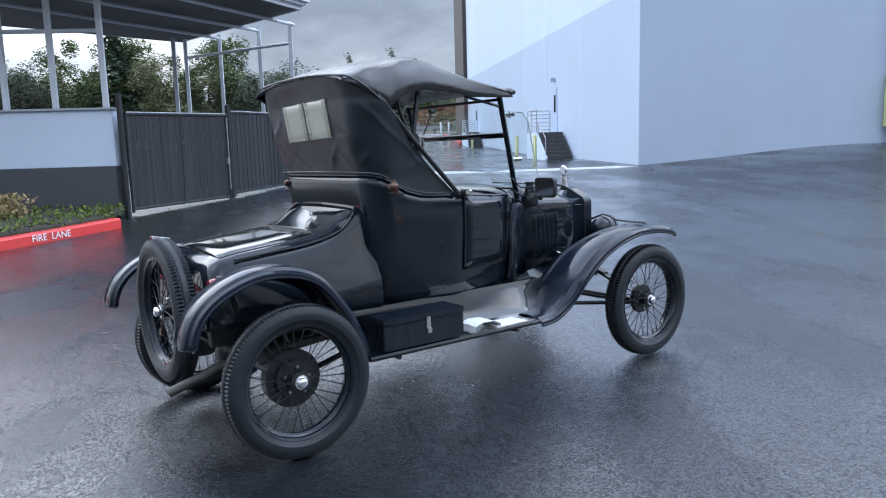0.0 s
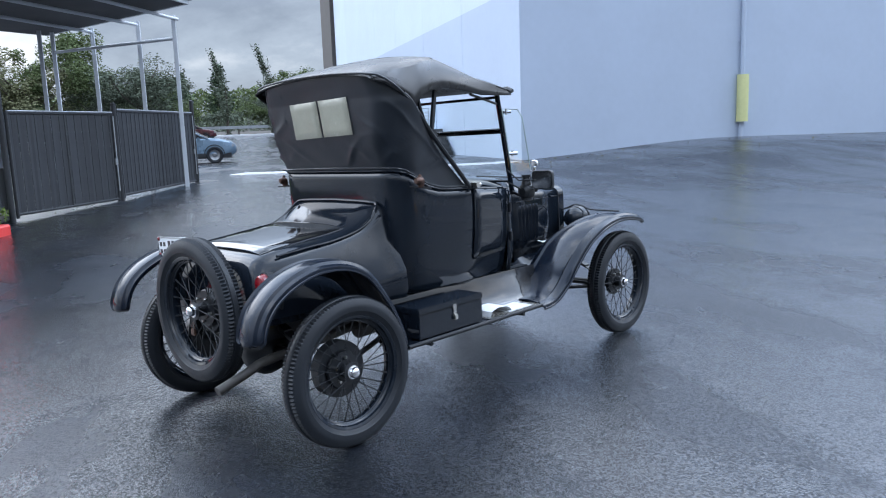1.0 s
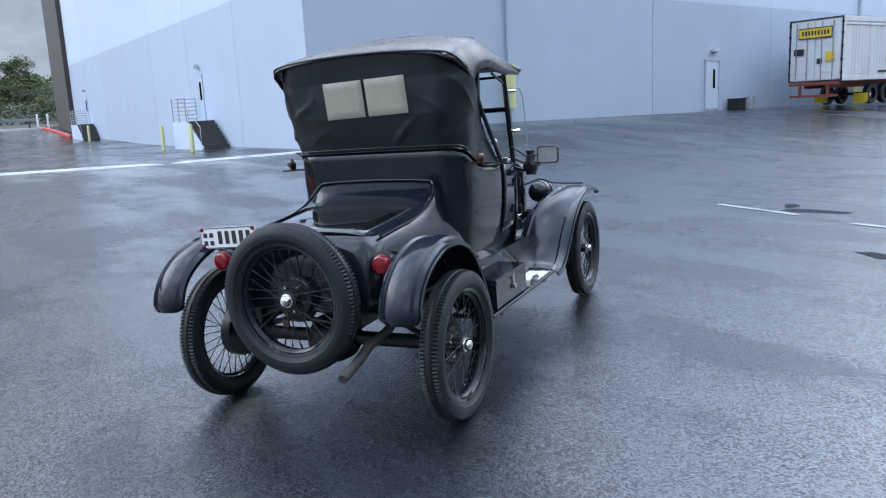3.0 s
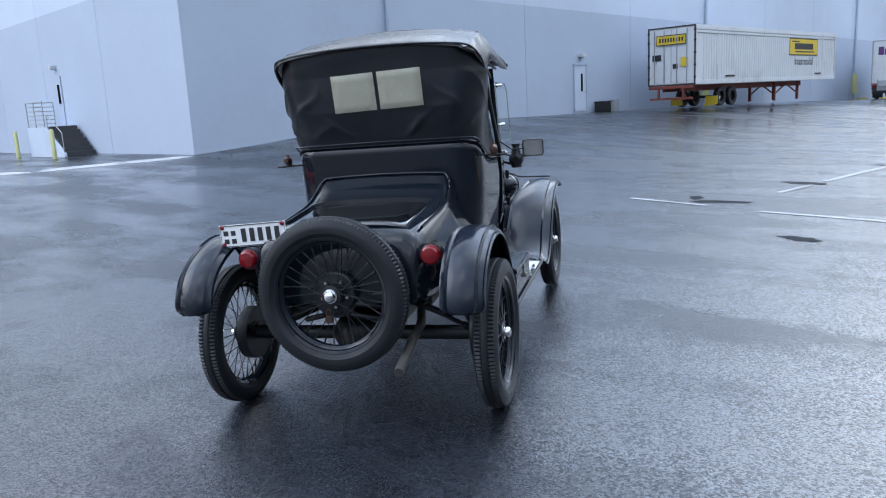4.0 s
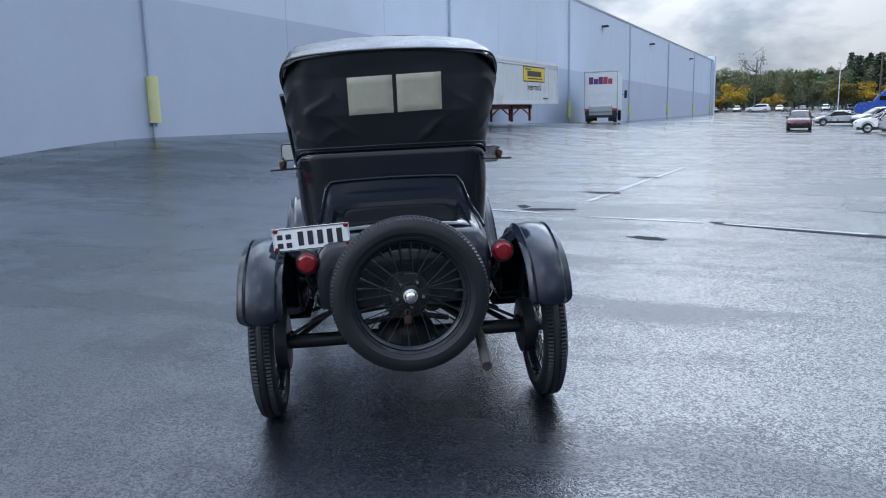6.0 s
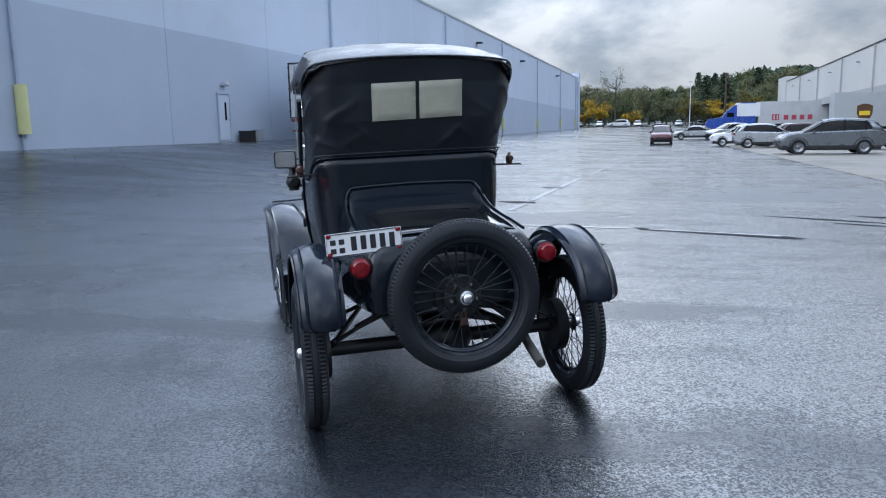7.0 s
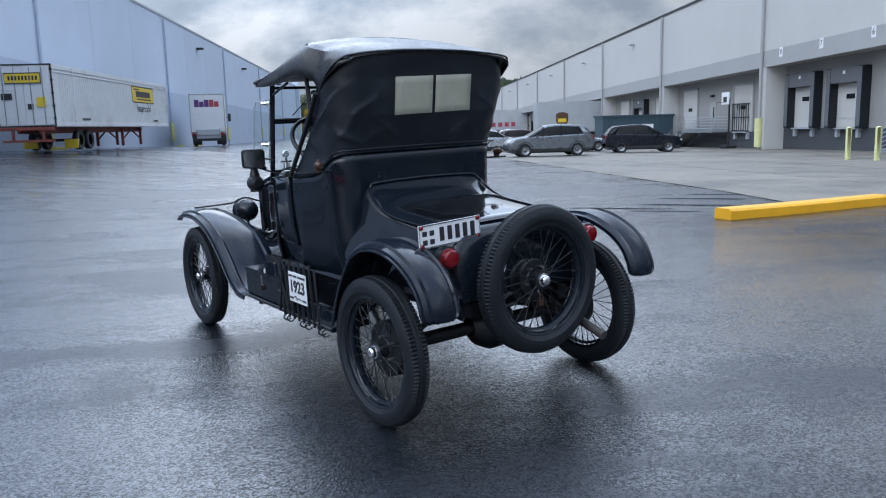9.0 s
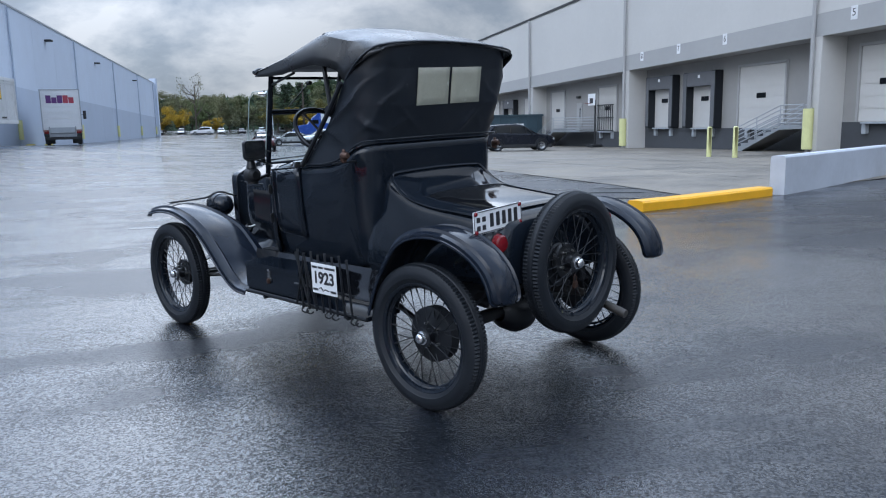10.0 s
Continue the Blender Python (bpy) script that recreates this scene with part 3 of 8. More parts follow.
def build_car():
    car = new("vintage_roadster")
    car.matrix_world = CAR
    tagged(car, "black 1920s roadster with raised canvas top on wet asphalt", "vintage car")

    # tub
    bm = B()
    plan = u_plan(0.5, 0.575, REAR, 1.5, 0.13)
    rows = []
    for t in (0.0, 0.06, 0.2, 0.4, 0.6, 0.8, 0.93, 1.0):
        row = []
        for x, f in plan:
            zt = lerp(BELT, f)
            k = wide(f) / 0.575
            s = lerp([(0, 0.86), (0.06, 0.89), (0.2, 0.93), (0.5, 0.985), (0.8, 1.0), (1, 0.995)], t)
            zb = lerp([(0.55, 0.60), (0.8, 0.575), (1.5, 0.57)], f)
            row.append((x * k * s, f + (0.02 * (1 - t) if f < 0.7 else 0), zb + t * (zt - zb)))
        rows.append(row)
    loft(bm, rows)
    body = solid(part("body", bm, PAINT, car), 0.018)
    # belt moulding
    bm = B()
    tube(bm, [(x * wide(f) / 0.575 * 1.0, f - (0.004 if f < 0.56 else 0), lerp(BELT, f) + 0.002) for x, f in plan], 0.006, 8)
    part("belt_moulding", bm, PAINT, body)
    # floor of the tub
    bm = B()
    box(bm, -0.47, 0.47, 0.58, 1.75, 0.565, 0.60)
    part("floor_pan", bm, BLACK_IRON, car)
    # doors: a raised panel each side with bead and handle
    for s in (1, -1):
        bm = B()
        rows = []
        for t in np.linspace(0.0, 1.0, 7):
            row = []
            for f in np.linspace(1.13, 1.475, 6):
                zb, zt = 0.735 + 0.02 * (f - 1.13), lerp(BELT, f) - 0.004
                z = zb + t * (zt - zb)
                tt = (z - 0.57) / (lerp(BELT, f) - 0.57)
                row.append((s * (wide(f) * lerp([(0, 0.86), (0.06, 0.89), (0.2, 0.93), (0.5, 0.985), (0.8, 1.0), (1, 0.995)], tt) + 0.006), f, z))
            rows.append(row)
        loft(bm, rows)
        door = solid(part("door", bm, PAINT, car), 0.01, 0)
        bm = B()
        rim = [rows[k][0] for k in range(6, 0, -1)]
        rim += [Vector(rows[0][0]) * 0.75 + Vector(rows[1][1]) * 0.25] + [rows[0][k] for k in range(1, 5)] + [Vector(rows[0][5]) * 0.75 + Vector(rows[1][4]) * 0.25] + [rows[k][5] for k in range(1, 7)]
        tube(bm, smooth_path([(p[0] + s * 0.002, p[1], p[2]) for p in rim], 3), 0.0045, 6)
        part("door_bead", bm, PAINT, door)
        for z in (0.80, 0.98):
            bm = B()
            box(bm, s * 0.55 - 0.012, s * 0.55 + 0.012, 1.473, 1.497, z, z + 0.06, 0.005)
            part("hinge", bm, BLACK_IRON, door)

    # cowl
    bm = B()
    rows = []
    for f, w, zs, zt, zb in ((1.50, 0.518, 1.08, 1.135, 0.57), (1.55, 0.505, 1.09, 1.165, 0.57), (1.62, 0.46, 1.08, 1.185, 0.58), (1.70, 0.395, 1.06, 1.185, 0.60), (1.78, 0.335, 1.045, 1.18, 0.62), (1.815, 0.315, 1.04, 1.178, 0.63)):
        half = [(w * 0.94, zb), (w, zb + 0.15), (w, 0.9), (w, zs - 0.03), (w * 0.97, zs + 0.02), (w * 0.85, zs + (zt - zs) * 0.66), (w * 0.6, zs + (zt - zs) * 0.9), (w * 0.3, zt - 0.004), (0, zt)]
        rows.append([(x, f, z) for x, z in half] + [(-x, f, z) for x, z in half[-2::-1]])
    loft(bm, rows)
    solid(part("cowl", bm, PAINT, car), 0.012)

    # turtle deck
    bm = B()
    rows = []
    for f, w, zt, wb in ((0.60, 0.392, 1.124, 0.53), (0.556, 0.391, 1.120, 0.53), (0.53, 0.391, 1.106, 0.525), (0.46, 0.395, 1.058, 0.52), (0.38, 0.40, 1.020, 0.512), (0.28, 0.402, 0.998, 0.50), (0.20, 0.402, 0.988, 0.492), (0.05, 0.402, 0.972, 0.478), (-0.12, 0.398, 0.954, 0.455),
                         (-0.21, 0.392, 0.938, 0.44), (-0.255, 0.385, 0.915, 0.425), (-0.28, 0.378, 0.87, 0.41), (-0.295, 0.37, 0.78, 0.40), (-0.30, 0.365, 0.62, 0.39)):
        zb = 0.60
        h = zt - zb
        half = [(wb * 0.96, zb), (wb, zb + 0.10 * h), (wb - 0.01, zb + 0.3 * h), (w + 0.035, zb + 0.62 * h), (w + 0.018, zb + 0.84 * h), (w, zt - 0.035 * min(1, h * 3)), (w - 0.02, zt - 0.012), (w - 0.045, zt - 0.002), (w * 0.6, zt + 0.006), (0, zt + 0.010)]
        rows.append([(x, f, z) for x, z in half] + [(-x, f, z) for x, z in half[-2::-1]])
    loft(bm, rows)
    bm.faces.new([v for v in bm.verts if abs(v.co.y + 0.30) < 1e-5])
    deck = part("turtle_deck", bm, PAINT, car, "low glossy black rear deck")
    # deck lid
    bm = B()
    rows = []
    for f, z in ((0.32, 1.018), (0.22, 1.004), (0.05, 0.986), (-0.12, 0.968), (-0.20, 0.953)):
        rows.append([(x, f, z + 0.004 - 0.02 * (x / 0.35) ** 4) for x in np.linspace(-0.34, 0.34, 9)])
    loft(bm, rows)
    lid = solid(part("deck_lid", bm, COATED_PAINT, deck), 0.008)
    bm = B()
    tube(bm, [rows[0][k] for k in range(9)] + [rows[k][8] for k in range(1, 5)] + [rows[4][k] for k in range(7, -1, -1)] + [rows[k][0] for k in range(3, 0, -1)], 0.005, 6, True)
    part("lid_bead", bm, PAINT, lid)
    for s in (1, -1):
        bm = B()
        tube(bm, smooth_path([(0, 0.548, 1.134), (s * 0.30, 0.548, 1.126), (s * 0.372, 0.54, 1.108), (s * 0.398, 0.46, 1.035), (s * 0.405, 0.36, 0.992), (s * 0.41, 0.2, 0.962), (s * 0.41, 0.05, 0.95), (s * 0.405, -0.15, 0.93)], 6), 0.008, 8)
        part("deck_moulding", bm, PAINT, deck)

    # soft top: curtain, roof, piping, windows
    def seam(f):
        return lerp([(REAR, 1.80), (0.585, 1.788), (0.625, 1.742), (0.67, 1.665), (0.72, 1.572), (0.772, 1.472), (0.898, 1.335), (1.047, 1.19), (1.075, 1.17)], f)

    bm = B()
    plan2 = u_plan(0.5, 0.575, REAR, 1.07, 0.13, 14, 26, 56)
    rows = []
    nt = 56
    for i in range(nt + 1):
        t = i / nt
        row = []
        for x, f in plan2:
            z0 = lerp(BELT, f) + 0.002
            z1 = seam(f) + (0.026 * (1 - (x / 0.5) ** 2) if abs(x) < 0.5 and f < 0.57 else 0)
            z = z0 + t * (z1 - z0)
            near = max(0.0, min(1.0, (0.80 - f) / (0.80 - REAR)))
            grow = lerp([(1.29, 1.0), (1.42, 1.03), (1.54, 1.08), (1.66, 1.132), (1.73, 1.115), (1.79, 1.06), (1.84, 1.02)], z) - 1
            grow *= 0.5 if x < -0.3 else 1.0
            out = 1 + grow * (1 if f < 0.8 else max(0, (1.07 - f) / 0.27))
            ff = f + (back(z) - REAR) * near
            # slack folds spread up and out from the belt, and pull at the corners
            u = x if f < REAR + 0.01 else math.copysign(abs(x) + (f - REAR), x)
            warp = 0.05 * noise.noise((u * 4, z * 5, 1.0))
            c1 = (1 - abs(math.sin(15 * (z - 0.62 * abs(u) + warp)))) ** 3
            c2 = (1 - abs(math.sin(13 * (z + 0.85 * abs(u) + 1.6 * warp) + 0.6))) ** 3
            a1 = max(0, 1 - abs(z - 1.39) / 0.12) * (0.5 + noise.noise((u * 3, 7.0, z * 2)))
            a2 = max(0, 1 - abs(z - 1.50) / 0.2) * min(1, max(0, abs(u) - 0.2) / 0.2) * (0.6 + noise.noise((u * 4, 2.0, z * 3)))
            fold = 0.026 * c1 * a1 + 0.022 * c2 * a2 + 0.006 * noise.noise((x * 6, f * 6, z * 7))
            fold *= min(1, 7 * t) * min(1, 7 * (1 - t))
            nrm = Vector((x if f > REAR + 0.01 else x * 0.2, (f - 0.75) * 1.2 if f < 0.75 else 0, 0)).normalized()
            row.append((x * wide(f) / 0.575 * out + nrm.x * fold, ff + nrm.y * fold, z))
        rows.append(row)
    loft(bm, rows)
    top = solid(part("rear_curtain", bm, CANVAS, car, "black canvas rear curtain with soft folds"), 0.006)

    bm = B()
    spec = []
    for f, zc, zs, val, ws in ((0.412, 1.832, 1.79, 1.768, 0.53), (0.46, 1.852, 1.81, 1.752, 0.55), (0.55, 1.88, 1.833, 1.70, 0.555), (0.655, 1.905, 1.855, 1.63, 0.548), (0.71, 1.917, 1.868, 1.688, 0.543), (0.774, 1.928, 1.88, 1.714, 0.537), (0.875, 1.944, 1.90, 1.728, 0.528),
                               (0.93, 1.935, 1.888, 1.727, 0.533), (1.05, 1.898, 1.852, 1.716, 0.55), (1.20, 1.848, 1.806, 1.695, 0.568), (1.35, 1.797, 1.768, 1.692, 0.58), (1.46, 1.760, 1.742, 1.697, 0.59), (1.50, 1.738, 1.725, 1.699, 0.592)):
        wv = lerp([(0.412, 0.545), (0.44, 0.575), (0.47, 0.592), (0.55, 0.612), (0.66, 0.606), (1.3, 0.60), (1.5, 0.588)], f)
        ws = min(ws, wv - 0.012)
        half = [(wv, val), (wv - 0.004, val + (zs - val) * 0.3), (ws + (wv - ws) * 0.55, val + (zs - val) * 0.65), (ws + 0.012, zs - 0.012), (ws - 0.02, zs + 0.004), (ws * 0.75, zs + (zc - zs) * 0.5), (ws * 0.45, zs + (zc - zs) * 0.82), (0, zc)]
        row = []
        for x, z in half + [(-x, z) for x, z in half[-2::-1]]:
            sag = -0.012 * math.sin((f - 0.9) / 0.6 * math.pi) if f > 0.9 else 0.004 * math.sin(f * 25)
            if x < 0 and f < 0.72:
                x *= 0.963
            row.append((x + 0.004 * noise.noise((x * 5, f * 8, z * 6)), f, z + (sag if z > zs - 0.02 else 0) + 0.003 * noise.noise((x * 6, f * 6, 3))))
        spec.append(row)
    loft(bm, spec)
    roof = solid(part("roof_canvas", bm, ROOF_CANVAS, car, "black canvas roof stretched over wooden bows"), 0.008)
    bm = B()
    tube(bm, smooth_path([(x, 0.878, z) for x, z in ((-0.533, 1.884), (-0.518, 1.898), (-0.4, 1.917), (-0.2, 1.936), (0, 1.943), (0.2, 1.936), (0.4, 1.917), (0.518, 1.898), (0.533, 1.884))], 4), 0.0035, 6)
    part("bow_seam", bm, CANVAS, roof)
    bm = B()
    tube(bm, [(x, 1.507, z + 0.008) for x, _, z in spec[-1][1:-1]], 0.014, 8)
    part("front_bow", bm, CANVAS, roof)
    for s in (1, -1):
        bm = B()
        q = 1.0 if s > 0 else 0.963
        tube(bm, smooth_path([(s * q * 0.604, 0.652, 1.625), (s * q * 0.613, 0.575, 1.69), (s * q * 0.602, 0.51, 1.745), (s * q * 0.565, 0.448, 1.79), (s * q * 0.50, 0.42, 1.806), (s * 0.38, 0.41, 1.818), (s * 0.2, 0.406, 1.828), (0, 0.405, 1.831)], 5), 0.006, 8)
        part("piping", bm, CANVAS, top)
        bm = B()
        tube(bm, smooth_path([(x * s, f, lerp(BELT, f) + 0.016) for x, f in ((0.575, 1.07), (0.575, 0.9), (0.562, 0.78), (0.553, 0.70), (0.546, 0.63), (0.535, 0.595))] + [(s * 0.48, REAR - 0.002, 1.312), (0, REAR - 0.006, 1.316)], 5), 0.004, 6)
        part("hem", bm, CANVAS, top)
        # folding irons
        bm = B()
        tube(bm, [(s * 0.585, 1.08, 1.172), (s * 0.59, 0.898, 1.36), (s * 0.594, 0.772, 1.492), (s * 0.602, 0.655, 1.622)], 0.013, 8)
        part("side_iron", bm, BLACK_IRON, roof)
        bm = B()
        tube(bm, [(s * 0.56, 0.81, 1.475), (s * 0.55, 0.86, 1.70), (s * 0.525, 0.88, 1.87)], 0.013, 8)
        tube(bm, [(s * 0.55, 0.80, 1.48), (s * 0.545, 0.75, 1.62), (s * 0.535, 0.70, 1.84)], 0.010, 8)
        tube(bm, [(s * 0.545, 0.83, 1.735), (s * 0.535, 1.0, 1.745), (s * 0.53, 1.25, 1.715), (s * 0.52, 1.44, 1.705)], 0.008, 8)
        tube(bm, [(s * 0.505, 1.21, 1.705), (s * 0.478, 1.485, 1.65)], 0.008, 8)
        part("folding_iron", bm, BLACK_IRON, roof)
        bm = B()
        rod(bm, (s * 0.545, 0.805, 1.478), (s * 0.585, 0.805, 1.478), 0.03, seg=16)
        part("knuckle", bm, BLACK_IRON, roof)
        bm = B()
        rod(bm, (s * 0.56, 1.13, 1.178), (s * 0.61, 1.13, 1.178), 0.017, seg=10)
        rod(bm, (s * 0.595, 1.13, 1.178), (s * 0.605, 1.155, 1.178), 0.012, seg=10)
        part("top_knob", bm, NICKEL, roof, "nickel top pivot")
    for x0, x1 in ((-0.226, 0.020), (0.042, 0.288)):
        bm = B()
        rows = []
        for z in np.linspace(1.495, 1.697, 6):
            rows.append([(x, back(z) - 0.006, z + 0.006 * (x / 0.25)) for x in np.linspace(x0, x1, 6)])
        loft(bm, rows)
        solid(part("rear_window", bm, MILKY, top, "clouded celluloid window pane"), 0.006)

    # hood, louvres, radiator: flat sides, tight shoulders, sloping top leaves
    HX = 0.018
    bm = B()
    rows = []
    for f, w, zs, zt in ((1.82, 0.300, 1.05, 1.178), (2.0, 0.283, 1.043, 1.164), (2.2, 0.263, 1.034, 1.146), (2.418, 0.240, 1.024, 1.126)):
        c = HX * (f - 1.82) / 0.6
        half = [(w, 0.62), (w + 0.004, 0.8), (w, zs - 0.02), (w - 0.004, zs), (w - 0.016, zs + 0.016), (w - 0.036, zs + 0.026), (w * 0.5, zs + (zt - zs) * 0.66), (w * 0.2, zt - 0.008), (0, zt)]
        rows.append([(c + x, f, z) for x, z in half] + [(c - x, f, z) for x, z in half[-2::-1]])
    loft(bm, rows)
    hood = solid(part("hood", bm, PAINT, car), 0.006)
    bm = B()
    tube(bm, [(0, 1.82, 1.18), (HX, 2.418, 1.128)], 0.006, 6)
    part("hood_hinge", bm, PAINT, hood)
    bm = B()
    tube(bm, [(x, f + 0.003, z + 0.002) for x, f, z in rows[-1]], 0.005, 6)
    part("hood_lacing", bm, BLACK_IRON, hood, "raised edge where hood meets radiator")

    def side_x(f):
        return 0.300 - 0.1 * (f - 1.82)

    for s in (1, -1):
        for k in range(6):
            f = 1.905 + 0.042 * k
            c = HX * (f - 1.82) / 0.6
            bm = B()
            w = side_x(f) + 0.003
            loft(bm, [[(c + s * w, f - 0.012, z), (c + s * (w + 0.016 * e), f + 0.002, z), (c + s * (w + 0.004), f + 0.012, z)] for z, e in ((0.72, 0.1), (0.74, 0.8), (0.76, 1), (0.93, 1), (0.95, 0.8), (0.97, 0.1))])
            part("louver", bm, PAINT, hood)
        for k in range(5):
            f = 1.86 + 0.115 * k
            c = HX * (f - 1.82) / 0.6
            bm = B()
            rod(bm, (c + s * (side_x(f) + 0.001), f, 0.999), (c + HX * 0.1 + s * side_x(f + 0.08), f + 0.08, 0.996), 0.0045, seg=6)
            part("side_hinge", bm, PAINT, hood)
        bm = B()
        box(bm, s * 0.285 - 0.035, s * 0.285 + 0.035, 1.80, 2.38, 0.597, 0.62, 0.006)
        part("hood_shelf", bm, PAINT, car)
        bm = B()
        tube(bm, [(s * 0.285, 2.12, 0.70), (s * 0.31, 2.14, 0.69), (s * 0.31, 2.20, 0.69), (s * 0.28, 2.22, 0.70)], 0.006, 6)
        part("hood_latch", bm, NICKEL, hood)
    bm = B()
    half = [(0.225, 0.50), (0.238, 0.6), (0.240, 1.0), (0.236, 1.028), (0.222, 1.046), (0.19, 1.062), (0.1, 1.100), (0.05, 1.116), (0, 1.12)]
    ring = [(HX + x, z) for x, z in half] + [(HX - x, z) for x, z in half[-2::-1]]
    loft(bm, [[(x, f, z) for x, z in ring] for f in (2.426, 2.432, 2.486, 2.492)], True, True)
    rad = part("radiator", bm, PAINT, car)
    bm = B()
    rod(bm, (HX, 2.47, 1.115), (HX, 2.47, 1.165), 0.030, 0.026, 14)
    rod(bm, (HX, 2.47, 1.165), (HX, 2.47, 1.205), 0.010, seg=10)
    box(bm, HX - 0.046, HX + 0.046, 2.459, 2.481, 1.168, 1.18, 0.004)
    m = pose(HX, 2.47, 1.232, 0, 0, 90)
    lathe(bm, [(0.0, -0.010), (0.024, -0.010), (0.029, -0.005), (0.029, 0.005), (0.024, 0.010), (0.0, 0.010)], 20, m)
    part("radiator_cap", bm, CHROME, rad, "chrome cap with round temperature gauge")

    # windscreen
    def screen(z):
        return 1.494 + 0.19 * (1.691 - z)

    for s in (1, -1):
        bm = B()
        tube(bm, [(s * 0.478, screen(z), z) for z in (1.08, 1.3, 1.5, 1.71)], 0.016, 8)
        part("windscreen_post", bm, PAINT, car)
    for zlo, zhi in ((1.165, 1.475), (1.492, 1.69)):
        bm = B()
        tube(bm, [(-0.465, screen(zlo), zlo), (0.465, screen(zlo), zlo), (0.465, screen(zhi), zhi), (-0.465, screen(zhi), zhi)], 0.009, 6, True)
        fr = part("windscreen_frame", bm, PAINT, car)
        bm = B()
        bm.faces.new([bm.verts.new(q) for q in ((-0.46, screen(zlo), zlo), (0.46, screen(zlo), zlo), (0.46, screen(zhi), zhi), (-0.46, screen(zhi), zhi))])
        g = part("glass", bm, CLEAR, fr, "clear flat windscreen glass")
        g.visible_shadow = False
    bm = B()
    tube(bm, [(-0.20, screen(1.66) - 0.012, 1.66), (-0.345, screen(1.515) - 0.012, 1.515)], 0.004, 6)
    rod(bm, (-0.20, screen(1.66) - 0.03, 1.66), (-0.20, screen(1.66), 1.66), 0.014, seg=10)
    part("wiper", bm, BLACK_IRON, car)
    # wind wings
    for s in (1, -1):
        bm = B()
        q = [(s * 0.50, screen(1.22), 1.22), (s * 0.55, screen(1.22) + 0.13, 1.235), (s * 0.55, screen(1.58) + 0.13, 1.56), (s * 0.545, screen(1.62) + 0.10, 1.61), (s * 0.50, screen(1.62), 1.62)]
        bm.faces.new([bm.verts.new(v) for v in q])
        wing = part("wind_wing", bm, CLEAR, car, "clear glass side wind deflector")
        wing.visible_shadow = False
        bm = B()
        tube(bm, q, 0.0035, 6, True)
        part("wing_edge", bm, GLASS_EDGE, wing, "pale ground glass edge")
        for z in (1.34, 1.60):
            bm = B()
            rod(bm, (s * 0.478, screen(z), z), (s * 0.53, screen(z) + 0.05, z), 0.011, seg=8)
            rod(bm, (s * 0.505, screen(z) + 0.03, z - 0.018), (s * 0.505, screen(z) + 0.03, z + 0.018), 0.008, seg=8)
            part("clamp", bm, CHROME, wing)
        # cowl lamp, mirror
        lx, lf, lz = s * 0.60, 1.60, 1.10
        bm = B()
        rod(bm, (s * 0.47, 1.60, 1.10), (s * 0.60, 1.60, 1.06), 0.010, seg=8)
        lathe(bm, [(0.0, -0.045), (0.025, -0.045), (0.046, -0.03), (0.052, -0.005), (0.05, 0.02), (0.04, 0.03), (0.0, 0.034)], 18, pose(lx, lf, lz, 0, 0, 90))
        rod(bm, (lx, lf, lz + 0.045), (lx, lf, lz + 0.09), 0.034, 0.022, 12)
        rod(bm, (lx, lf, lz + 0.09), (lx, lf, lz + 0.105), 0.03, 0.03, 12)
        rod(bm, (lx, lf, lz - 0.055), (lx, lf, lz - 0.035), 0.036, 0.036, 12)
        part("cowl_lamp", bm, BLACK_IRON, car, "black enamelled oil side lamp")
        mx, mf, mz = (0.714, 1.625, 1.172) if s > 0 else (-0.652, 1.475, 1.262)
        m = pose(mx, mf, mz, 0, 0, 6 if s > 0 else -5)

        def plate_ring(hw, hh, r, y):
            out = []
            for cx, cz, a0 in ((hw - r, hh - r, 0), (-hw + r, hh - r, 90), (-hw + r, -hh + r, 180), (hw - r, -hh + r, 270)):
                for a in (0, 30, 60, 90):
                    out.append(m @ Vector((cx + r * math.cos(radians(a0 + a)), y, cz + r * math.sin(radians(a0 + a)))))
            return out

        bm = B()
        loft(bm, [plate_ring(0.066, 0.052, 0.018, -0.016), plate_ring(0.070, 0.056, 0.022, -0.020), plate_ring(0.073, 0.059, 0.024, -0.012), plate_ring(0.073, 0.059, 0.024, 0.004), plate_ring(0.064, 0.05, 0.022, 0.018), plate_ring(0.04, 0.03, 0.015, 0.025)], True, True)
        tube(bm, [(s * 0.49, 1.55, 1.16), (s * 0.60, 1.56, mz - 0.06), (mx, mf + 0.02, mz - 0.05)], 0.006, 6)
        tube(bm, [(s * 0.485, 1.55, 1.24), (s * 0.58, 1.55, mz), (mx, mf + 0.02, mz)], 0.005, 6)
        rod(bm, (mx - s * 0.05, mf + 0.012, mz - 0.03), (mx - s * 0.085, mf + 0.03, mz - 0.07), 0.014, seg=10)
        mir = part("mirror", bm, BLACK_IRON, car, "rectangular side mirror in black housing")
        bm = B()
        loft(bm, [plate_ring(0.064, 0.050, 0.017, y) for y in (-0.0185, -0.0165)], True, True)
        part("mirror_glass", bm, CHROME, mir)
        # bronze marker lamps on rods at the belt
        bm = B()
        rod(bm, (s * 0.54, 0.645, 1.205), (s * 0.70, 0.645, 1.20), 0.006, seg=6)
        mk = part("marker_rod", bm, BLACK_IRON, car)
        bm = B()
        rod(bm, (s * 0.625, 0.645, 1.203), (s * 0.625, 0.645, 1.228), 0.016, 0.021, 10)
        lathe(bm, [(0.0, -0.030), (0.014, -0.028), (0.022, -0.012), (0.023, 0.010), (0.017, 0.022), (0.0, 0.024)], 14, pose(s * 0.625, 0.635, 1.238, 0, 0, 90))
